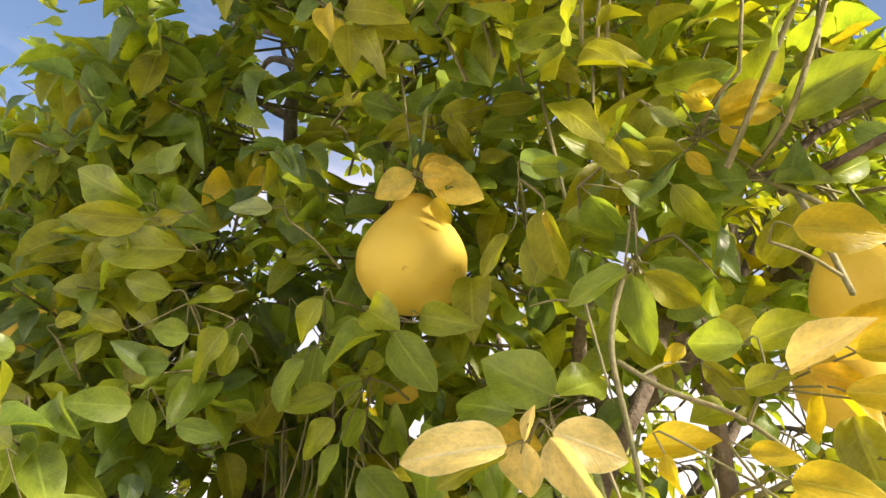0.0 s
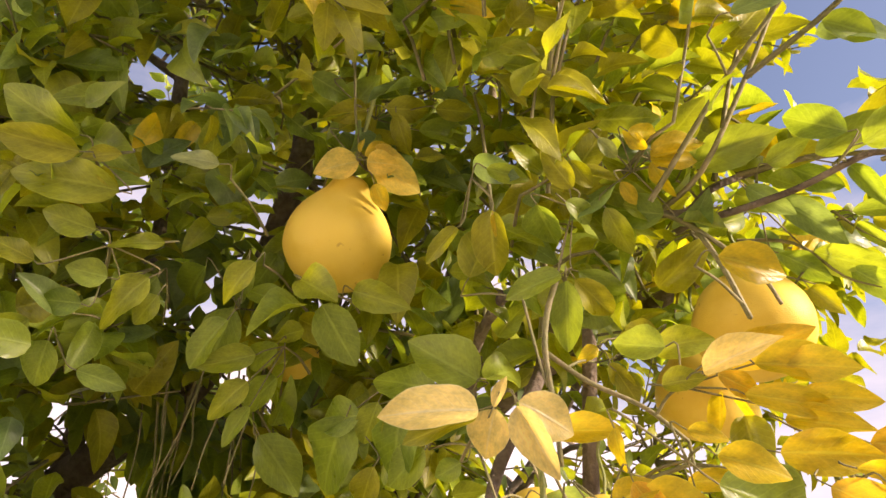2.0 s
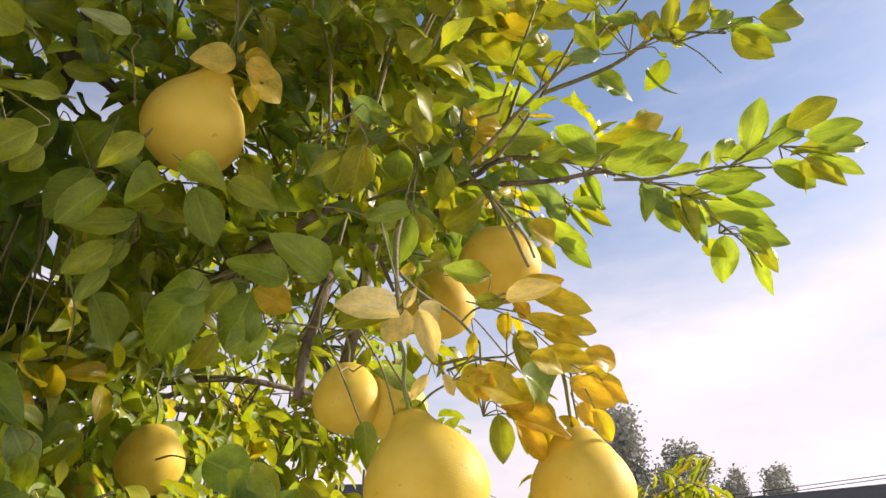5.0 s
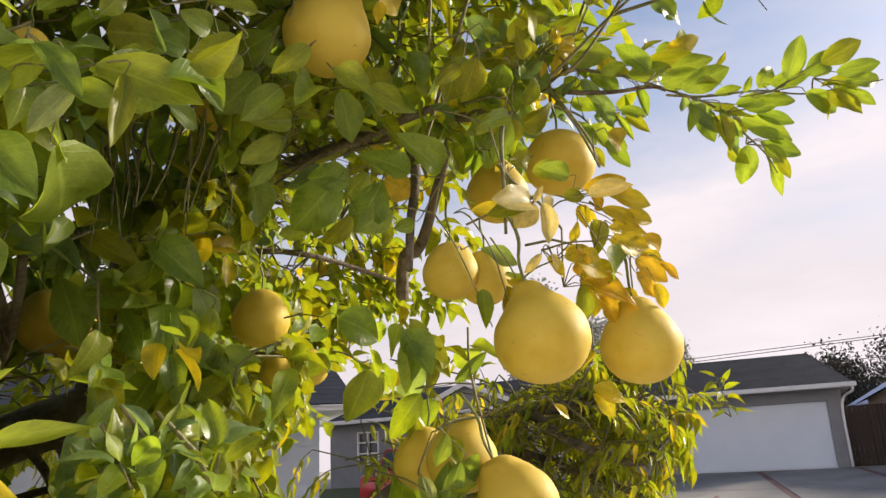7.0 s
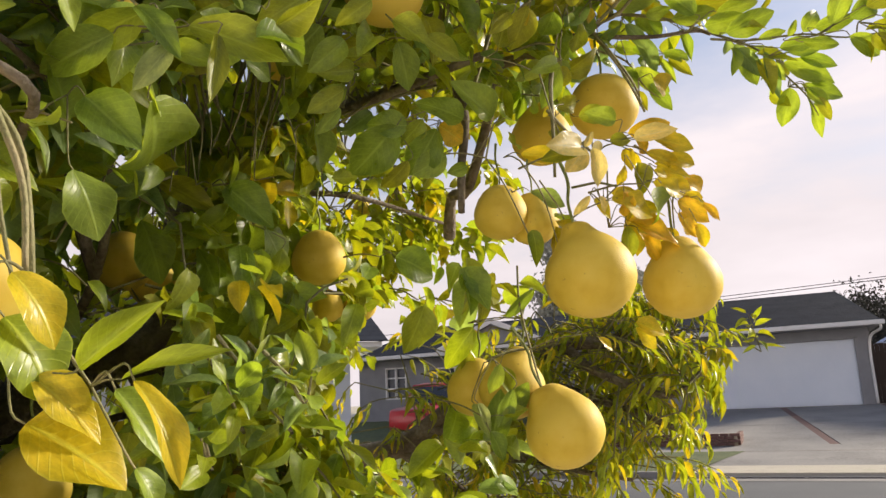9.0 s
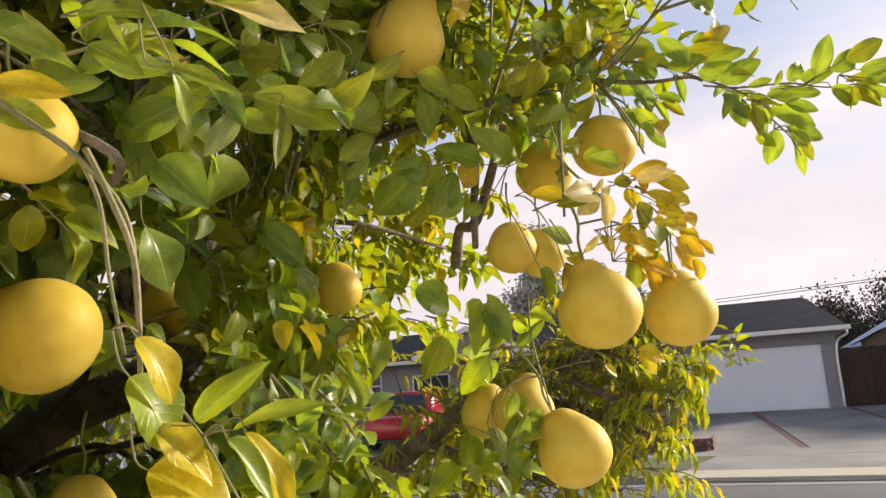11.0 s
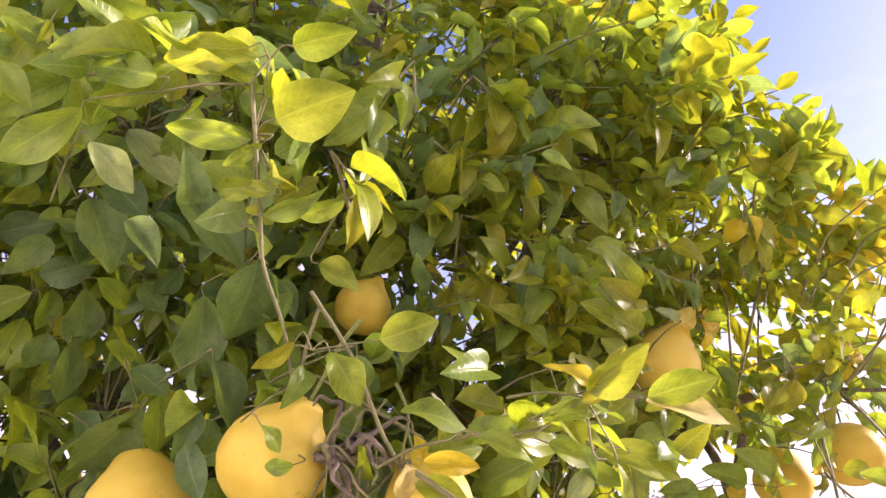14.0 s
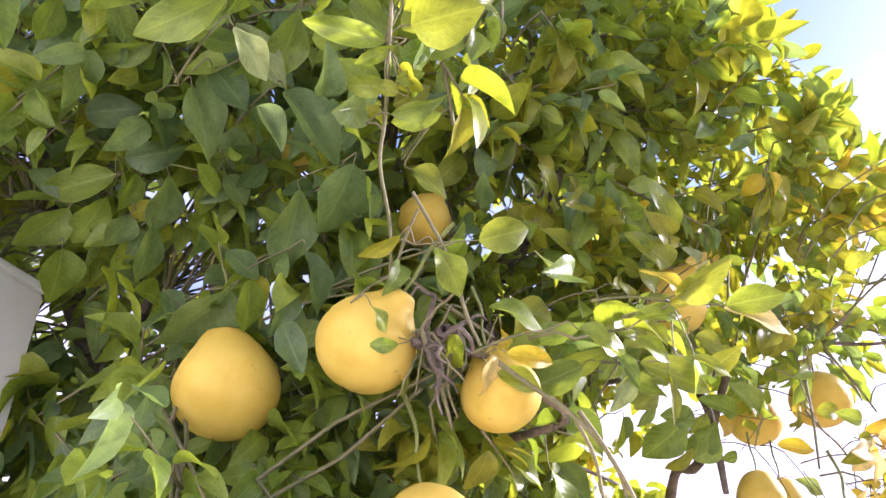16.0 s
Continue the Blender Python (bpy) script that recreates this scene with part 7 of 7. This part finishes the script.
sprig((-0.086, 1.128, 1.453), (-0.079, 1.107, 1.375), 8, 0.075, "lime fresh lime", 0.8)
sprig((-0.126, 1.240, 1.511), (-0.126, 1.235, 1.439), 8, 0.075, "lime fresh lime", 0.8)
sprig((-0.181, 1.235, 1.719), (-0.155, 1.179, 1.654), 8, 0.085, "green fresh lime", 0.5)
sprig((-0.110, 1.262, 1.694), (-0.113, 1.236, 1.621), 8, 0.085, "green fresh lime", 0.5)
sprig((-0.090, 1.286, 1.743), (-0.078, 1.268, 1.669), 8, 0.085, "green fresh lime", 0.5)
sprig((-0.040, 1.329, 1.648), (-0.077, 1.308, 1.572), 8, 0.085, "green fresh lime", 0.5)
sprig((-0.053, 1.314, 1.669), (-0.076, 1.299, 1.594), 8, 0.085, "green fresh lime", 0.5)
sprig((-0.097, 1.199, 1.608), (-0.132, 1.175, 1.509), 8, 0.085, "green fresh lime", 0.5)
sprig((-0.033, 1.337, 1.584), (-0.051, 1.349, 1.484), 8, 0.085, "green fresh lime", 0.5)
sprig((0.020, 1.294, 1.586), (0.009, 1.260, 1.521), 8, 0.085, "green fresh lime", 0.5)

sprig((0.426, 1.175, 2.159), (0.478, 1.178, 2.067), 10, 0.090, "dark green", 0.4)
sprig((0.308, 1.407, 2.168), (0.276, 1.402, 2.086), 10, 0.090, "dark green", 0.4)
sprig((0.535, 1.116, 2.239), (0.504, 1.094, 2.153), 10, 0.090, "dark green", 0.4)
sprig((0.644, 1.284, 2.243), (0.617, 1.283, 2.148), 10, 0.090, "dark green", 0.4)
sprig((0.409, 1.166, 2.276), (0.396, 1.159, 2.199), 10, 0.090, "dark green", 0.4)
sprig((0.588, 1.142, 1.978), (0.594, 1.159, 1.893), 10, 0.090, "dark green", 0.4)
sprig((0.661, 1.161, 2.308), (0.634, 1.139, 2.238), 10, 0.090, "dark green", 0.4)
sprig((0.238, 1.304, 2.329), (0.207, 1.321, 2.228), 10, 0.090, "dark green", 0.4)
sprig((0.468, 1.330, 2.231), (0.427, 1.340, 2.147), 10, 0.090, "dark green", 0.4)
sprig((0.671, 1.127, 2.317), (0.707, 1.141, 2.214), 10, 0.090, "dark green", 0.4)
sprig((0.716, 1.169, 2.319), (0.757, 1.160, 2.261), 10, 0.090, "dark green", 0.4)
sprig((0.449, 1.372, 2.121), (0.497, 1.380, 2.029), 10, 0.090, "dark green", 0.4)
sprig((0.514, 1.240, 2.172), (0.597, 1.234, 2.113), 10, 0.090, "dark green", 0.4)
sprig((0.380, 1.228, 2.152), (0.396, 1.248, 2.060), 10, 0.090, "dark green", 0.4)
sprig((0.279, 1.251, 2.008), (0.334, 1.205, 1.941), 10, 0.090, "dark green", 0.4)
sprig((0.379, 1.350, 2.076), (0.342, 1.308, 2.012), 10, 0.090, "dark green", 0.4)
sprig((0.200, 1.704, 2.301), (0.164, 1.688, 2.241), 10, 0.090, "dark green", 0.4)
sprig((0.314, 1.747, 2.427), (0.374, 1.741, 2.386), 10, 0.090, "dark green", 0.4)
sprig((-0.361, 1.704, 2.206), (-0.296, 1.705, 2.140), 10, 0.090, "dark green", 0.4)
sprig((-0.432, 1.629, 2.281), (-0.395, 1.635, 2.190), 10, 0.090, "dark green", 0.4)
sprig((0.121, 1.800, 2.324), (0.084, 1.763, 2.233), 10, 0.090, "dark green", 0.4)
sprig((-0.130, 1.470, 2.245), (-0.115, 1.468, 2.173), 10, 0.090, "dark green", 0.4)
sprig((0.097, 1.459, 2.230), (0.075, 1.453, 2.148), 10, 0.090, "dark green", 0.4)
sprig((-0.408, 1.836, 2.217), (-0.360, 1.791, 2.129), 10, 0.090, "dark green", 0.4)
sprig((0.227, 1.673, 2.219), (0.267, 1.636, 2.140), 10, 0.090, "dark green", 0.4)
sprig((-0.091, 1.744, 2.303), (-0.059, 1.739, 2.221), 10, 0.090, "dark green", 0.4)
sprig((-0.102, 1.542, 2.087), (-0.083, 1.522, 2.013), 10, 0.090, "dark green", 0.4)
sprig((0.184, 1.744, 2.165), (0.230, 1.742, 2.083), 10, 0.090, "dark green", 0.4)
sprig((0.028, 1.513, 2.176), (0.005, 1.517, 2.107), 10, 0.090, "dark green", 0.4)
sprig((-0.234, 1.698, 2.191), (-0.297, 1.686, 2.112), 10, 0.090, "dark green", 0.4)

sprig((0.088, 0.903, 2.506), (0.092, 0.756, 2.527), 11, 0.080, "lime green fresh green", -0.2)
sprig((0.037, 0.778, 2.477), (-0.013, 0.702, 2.528), 11, 0.080, "lime green fresh green", -0.2)
sprig((0.037, 0.690, 2.513), (-0.029, 0.594, 2.611), 11, 0.080, "lime green fresh green", -0.2)
sprig((0.015, 0.714, 2.576), (0.016, 0.592, 2.576), 11, 0.080, "lime green fresh green", -0.2)
sprig((0.005, 0.881, 2.419), (0.040, 0.770, 2.451), 11, 0.080, "lime green fresh green", -0.2)
sprig((-0.036, 0.742, 2.517), (-0.007, 0.634, 2.528), 11, 0.080, "lime green fresh green", -0.2)
sprig((0.222, 0.739, 2.423), (0.235, 0.638, 2.458), 11, 0.080, "lime green fresh green", -0.2)
sprig((0.058, 0.814, 2.408), (0.082, 0.709, 2.466), 11, 0.080, "lime green fresh green", -0.2)
sprig((0.158, 0.825, 2.599), (0.220, 0.703, 2.640), 11, 0.080, "lime green fresh green", -0.2)
sprig((0.133, 0.683, 2.478), (0.148, 0.575, 2.560), 11, 0.080, "lime green fresh green", -0.2)
sprig((0.043, 0.776, 2.444), (-0.002, 0.668, 2.475), 11, 0.080, "lime green fresh green", -0.2)
sprig((0.001, 0.733, 2.496), (-0.053, 0.649, 2.567), 11, 0.080, "lime green fresh green", -0.2)
sprig((0.237, 0.636, 2.408), (0.275, 0.493, 2.418), 10, 0.075, "lime fresh yellow", -0.2)
sprig((0.177, 0.653, 2.337), (0.179, 0.545, 2.341), 10, 0.075, "lime fresh yellow", -0.2)
sprig((0.190, 0.736, 2.400), (0.212, 0.650, 2.470), 10, 0.075, "lime fresh yellow", -0.2)
sprig((0.068, 0.648, 2.404), (0.016, 0.510, 2.426), 10, 0.075, "lime fresh yellow", -0.2)
sprig((0.111, 0.591, 2.381), (0.141, 0.496, 2.399), 10, 0.075, "lime fresh yellow", -0.2)
sprig((0.205, 0.718, 2.389), (0.248, 0.602, 2.427), 10, 0.075, "lime fresh yellow", -0.2)
sprig((0.111, 1.644, 2.203), (0.090, 1.695, 2.122), 12, 0.090, "dark dark green", 0.4)
sprig((0.137, 1.569, 2.345), (0.122, 1.527, 2.278), 12, 0.090, "dark dark green", 0.4)
sprig((0.002, 1.988, 1.905), (-0.009, 2.017, 1.841), 12, 0.090, "dark dark green", 0.4)
sprig((-0.062, 1.849, 2.307), (-0.061, 1.837, 2.225), 12, 0.090, "dark dark green", 0.4)
sprig((-0.137, 1.651, 2.174), (-0.178, 1.666, 2.093), 12, 0.090, "dark dark green", 0.4)
sprig((-0.216, 2.046, 2.011), (-0.173, 2.016, 1.939), 12, 0.090, "dark dark green", 0.4)
sprig((-0.291, 1.830, 1.920), (-0.293, 1.807, 1.841), 12, 0.090, "dark dark green", 0.4)
sprig((-0.313, 1.831, 2.093), (-0.296, 1.796, 2.010), 12, 0.090, "dark dark green", 0.4)
sprig((0.147, 1.587, 2.312), (0.107, 1.556, 2.247), 12, 0.090, "dark dark green", 0.4)
sprig((0.063, 1.740, 2.098), (-0.006, 1.750, 2.050), 12, 0.090, "dark dark green", 0.4)
sprig((-0.165, 1.773, 1.823), (-0.206, 1.793, 1.734), 12, 0.090, "dark dark green", 0.4)
sprig((-0.144, 1.677, 1.983), (-0.146, 1.657, 1.900), 12, 0.090, "dark dark green", 0.4)
sprig((-0.197, 1.645, 2.149), (-0.221, 1.641, 2.049), 12, 0.090, "dark dark green", 0.4)
sprig((0.010, 1.633, 2.092), (-0.026, 1.632, 1.990), 12, 0.090, "dark dark green", 0.4)
branch([(-0.291, 1.322, 2.037), (-0.277, 1.325, 1.967), (-0.261, 1.321, 1.895), (-0.250, 1.318, 1.823)], 0.0034, 0.0012)
branch([(-0.167, 1.260, 2.075), (-0.158, 1.271, 1.996), (-0.152, 1.279, 1.916), (-0.150, 1.285, 1.835)], 0.0022, 0.0012)
branch([(-0.272, 1.280, 2.036), (-0.265, 1.279, 1.979), (-0.252, 1.272, 1.923), (-0.253, 1.272, 1.866)], 0.0028, 0.0012)
branch([(-0.253, 1.381, 2.055), (-0.252, 1.387, 1.994), (-0.260, 1.394, 1.931), (-0.252, 1.390, 1.870)], 0.0027, 0.0012)
branch([(-0.241, 1.338, 2.083), (-0.246, 1.355, 2.009), (-0.246, 1.364, 1.935), (-0.242, 1.366, 1.861)], 0.0029, 0.0012)
branch([(-0.226, 1.294, 2.064), (-0.226, 1.301, 2.004), (-0.215, 1.296, 1.946), (-0.230, 1.307, 1.885)], 0.0033, 0.0012)
branch([(-0.125, 1.222, 2.092), (-0.128, 1.238, 2.023), (-0.141, 1.258, 1.953), (-0.153, 1.272, 1.883)], 0.0030, 0.0012)
branch([(-0.311, 1.306, 2.028), (-0.297, 1.310, 1.954), (-0.294, 1.317, 1.878), (-0.298, 1.323, 1.803)], 0.0023, 0.0012)
branch([(-0.275, 1.302, 2.031), (-0.263, 1.299, 1.973), (-0.255, 1.295, 1.914), (-0.259, 1.298, 1.854)], 0.0030, 0.0012)
branch([(-0.270, 1.385, 2.048), (-0.259, 1.390, 1.973), (-0.265, 1.401, 1.896), (-0.270, 1.407, 1.819)], 0.0029, 0.0012)
branch([(-0.175, 1.208, 2.053), (-0.172, 1.214, 1.990), (-0.185, 1.230, 1.925), (-0.189, 1.235, 1.862)], 0.0029, 0.0012)
branch([(-0.211, 1.211, 2.041), (-0.217, 1.220, 1.986), (-0.227, 1.228, 1.930), (-0.244, 1.240, 1.875)], 0.0023, 0.0012)
branch([(-0.134, 1.214, 2.060), (-0.128, 1.224, 1.986), (-0.107, 1.216, 1.913), (-0.108, 1.222, 1.839)], 0.0023, 0.0012)

# petioles and the twigs that carry them, joined at common knots
knots = []
for b, t in bases:
    p1 = b + (b - t).normalized() * 0.014
    for knot in knots:
        if (knot[0] - p1).length < 0.09:
            knot[1].append((p1, b))
            break
    else:
        knots.append([p1 + Vector((0, 0.025, 0.0)), [(p1, b)]])
carriers = [Vector(p) for pts, r0, _ in twigs + stout_twigs if r0 >= 0.002 for p in pts]
carrier_array = np.array([tuple(p) for p in carriers])
for knot, members in knots:
    close = carriers[int(np.argmin(((carrier_array - np.array(knot)) ** 2).sum(1)))]
    if (close - knot).length < 0.12:                           # a twig is at hand
        twigs.append((smooth_line([close, close.lerp(knot, 0.5) + Vector((0, 0, 0.006)), knot], 3), 0.002, 0.0015))
        for p1, b in members:
            twigs.append((smooth_line([knot, p1 + Vector((0, 0, 0.004)), b], 3), 0.0013, 0.0009))
        continue
    near = nodes[int(np.argmin(((node_array - np.array(knot)) ** 2).sum(1)))]
    way = (near - knot).normalized() * 0.35 + Vector((leaf_rnd.uniform(-0.2, 0.2), 0.8, leaf_rnd.uniform(-0.1, 0.3)))
    q = knot + way.normalized() * 0.11
    twigs.append((smooth_line([q, q.lerp(knot, 0.5) + Vector((0, 0, 0.006)), knot], 4), 0.0022, 0.0016))
    for p1, b in members:
        twigs.append((smooth_line([knot, p1 + Vector((0, 0, 0.004)), b], 3), 0.0013, 0.0009))

# clear the lines of sight
eye = np.array([tuple(a) for a, _, _ in open_sights])
aim = np.array([tuple(b) for _, b, _ in open_sights])
room = np.array([c for _, _, c in open_sights])
span = aim - eye
length2 = (span ** 2).sum(1)
for k, poses in masses.items():
    if not poses:
        continue
    M = np.array([np.array(m) for m in poses])
    keep = np.ones(len(M), bool)
    for stand in STANDS:
        keep &= np.linalg.norm(M[:, :3, 3] - np.array(stand), axis=1) > 0.56
    for share in (0.15, 0.5, 0.85):
        c = M[:, :3, 3] + share * M[:, :3, 1]
        t = np.einsum("nsk,sk->ns", c[:, None] - eye[None], span) / length2
        gap = np.linalg.norm(c[:, None] - (eye[None] + t[..., None] * span[None]), axis=2)
        keep &= ~((t > 0.05) & (t < 0.985) & (gap < (room + 0.008) * t)).any(1)
    masses[k] = [m for m, good in zip(poses, keep) if good]

for pts, r0, r1 in shoot_twigs:
    c = np.array([tuple(p) for p in pts])
    t = np.einsum("nsk,sk->ns", c[:, None] - eye[None], span) / length2
    gap = np.linalg.norm(c[:, None] - (eye[None] + t[..., None] * span[None]), axis=2)
    if not ((t > 0.05) & (t < 0.985) & (gap < room * t)).any():
        twigs.append((pts, r0, r1))
tube_part("branchwork", stout_twigs, bark, tree, sides=7, knobbly=0.12, kind="stuff")
tube_part("twigwork", twigs, twig_bark, tree, sides=4, kind="stuff")
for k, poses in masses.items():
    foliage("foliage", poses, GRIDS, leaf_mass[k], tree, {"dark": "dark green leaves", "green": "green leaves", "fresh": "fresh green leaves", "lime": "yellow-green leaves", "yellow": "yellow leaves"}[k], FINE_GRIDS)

# ---- the drooping tree behind, turning yellow ----
peach = thing("drooping_tree", "small tree with drooping narrow yellow-green leaves", "tree", pose(0, 0, 0))
peach_limbs = [
    ([(1.48, 2.70, -0.05), (1.51, 2.70, 0.6), (1.534, 2.706, 1.097), (1.502, 2.707, 1.211)], 0.06, 0.05),
    ([(1.496, 2.719, 1.199), (1.581, 2.516, 1.256), (1.652, 2.303, 1.396), (1.789, 1.900, 1.625), (2.001, 1.633, 1.651), (2.136, 1.460, 1.677)], 0.055, 0.02),
    ([(1.749, 2.056, 1.543), (1.872, 1.853, 1.459), (1.943, 1.632, 1.379), (2.007, 1.425, 1.282)], 0.03, 0.012),
    ([(1.849, 1.823, 1.637), (1.773, 1.632, 1.518), (1.863, 1.395, 1.417), (1.936, 1.280, 1.498)], 0.025, 0.01),
    ([(1.940, 1.710, 1.643), (2.025, 1.588, 1.696), (2.095, 1.486, 1.750), (2.153, 1.405, 1.781)], 0.022, 0.008),
    ([(1.550, 2.557, 1.246), (1.696, 2.358, 1.066), (1.783, 2.122, 0.972)], 0.03, 0.012),
    ([(1.598, 2.392, 1.327), (1.720, 2.119, 1.211), (1.826, 1.854, 1.137), (1.917, 1.598, 1.090)], 0.022, 0.008),
]
peach_nodes, peach_twigs, peach_leaves = [], [], {"lime": [], "fresh": [], "yellow": []}
for pts, r0, r1 in peach_limbs:
    line = smooth_line(pts)
    tube_part("limb" if r0 < 0.058 else "trunk", [(line, r0, r1)], bark, peach, sides=9, knobbly=0.15)
    if r0 < 0.058:
        peach_nodes += line[4:]
for k in range(420):
    edge = 0.345 if rnd.random() < 0.75 else 0.285             # a few sprays hang further out
    p = rnd.choice(peach_nodes)
    q = p + Vector((rnd.gauss(0, 0.2), rnd.gauss(0, 0.22), rnd.gauss(0.0, 0.14)))
    if edge < 0.3 and not 1.55 < q.z < 1.85:
        continue
    line, leaves = shoot(q, (rnd.uniform(-0.3, 1), rnd.uniform(-1, 1), rnd.uniform(-0.5, 0.6)), rnd.uniform(0.22, 0.42) * (1 if edge > 0.3 else 0.6), rnd.randint(11, 16), rnd.uniform(0.06, 0.088), rnd.uniform(0.8, 1.7), (0.5, -0.3, 0.6), rnd, 0.5)
    if max(q.z, line[-1].z) > 2.03 or (line[-1].y - 0.17) < edge * (line[-1].x + 0.96) or (q.y - 0.17) < edge * (q.x + 0.96):
        continue
    peach_twigs.append(([p, p.lerp(q, 0.5) + Vector((0, 0, 0.03))] + line, 0.004, 0.0015))
    for m in leaves:
        narrow = m @ Matrix.Diagonal((0.58, 1, 1, 1))
        peach_leaves[rnd.choice(("lime", "lime", "fresh", "fresh", "lime", "fresh", "fresh", "yellow"))].append(narrow)
tube_part("twigwork", peach_twigs, twig_bark, peach, sides=4, kind="stuff")
for k, poses in peach_leaves.items():
    foliage("foliage", poses, LANCE, leaf_mass[k], peach)


# ---- trees far behind the houses ----
def far_tree(name, label, at_x, at_y, ground, height, wide, count, skin, seed, leafy=1.0, spread=0.2, stout=0.012):
    r = random.Random(seed)
    ob = thing(name, label, "tree", STREET @ pose(at_x, at_y, ground), "trees behind the houses")
    tube_part("trunk", [(smooth_line([(0, 0, 0), (0.1, 0.1, height * 0.3), (0, 0.2, height * 0.62)]), 0.05 * height * 0.5, 0.02 * height)], bark, ob, sides=8)
    limbs, poses = [], []
    for k in range(26):
        a, h = r.uniform(0, 6.28), r.uniform(0.3, 1.0)
        reach = wide * (1 - abs(h - 0.6) * 1.1) * r.uniform(0.6, 1.1)
        end = Vector((reach * math.cos(a), reach * math.sin(a), height * h))
        limbs.append((smooth_line([(0, 0, height * min(0.6, h * 0.55)), end * 0.5 + Vector((0, 0, height * 0.1)), end], 3), stout * height, 0.3 * stout * height))
        for j in range(int(count / 26)):
            p = end * r.uniform(0.55, 1.05) + Vector((r.gauss(0, 1), r.gauss(0, 1), r.gauss(0, 0.7))) * wide * spread
            d = Vector((r.gauss(0, 1), r.gauss(0, 1), r.gauss(0, 1))).normalized()
            poses.append(leaf_pose(p, p + d * r.uniform(0.16, 0.34) * leafy, 0.6, Vector((r.gauss(0, 1), r.gauss(0, 1), 1))))
    tube_part("branchwork", limbs, bark, ob, sides=5, kind="stuff")
    foliage("crown", poses, FAR_LEAF, skin, ob)
    return ob


far_tree("broadleaf_tree", "dark dense tree behind the garage", 44, -5.6, 1.0, 5.6, 3.6, 26000, far_leaf, 1, 0.75, 0.17)
far_tree("broadleaf_tree", "dark dense tree behind the garage", 48, -10.5, 1.0, 6.8, 4.4, 26000, far_leaf, 2, 0.75, 0.17)
far_tree("broadleaf_tree", "dark dense tree behind the garage", 52, -17.0, 1.0, 7.6, 4.8, 26000, far_leaf, 3, 0.75, 0.17)
far_tree("grey_tree", "fine grey-green tree behind the roof", 50, 12.2, 1.2, 11.9, 4.2, 34000, grey_leaf, 4, 1.1, 0.10, 0.004)
far_tree("grey_tree", "fine grey-green tree behind the roof", 52, 6.0, 1.2, 8.2, 2.6, 16000, grey_leaf, 5, 1.1, 0.10, 0.004)
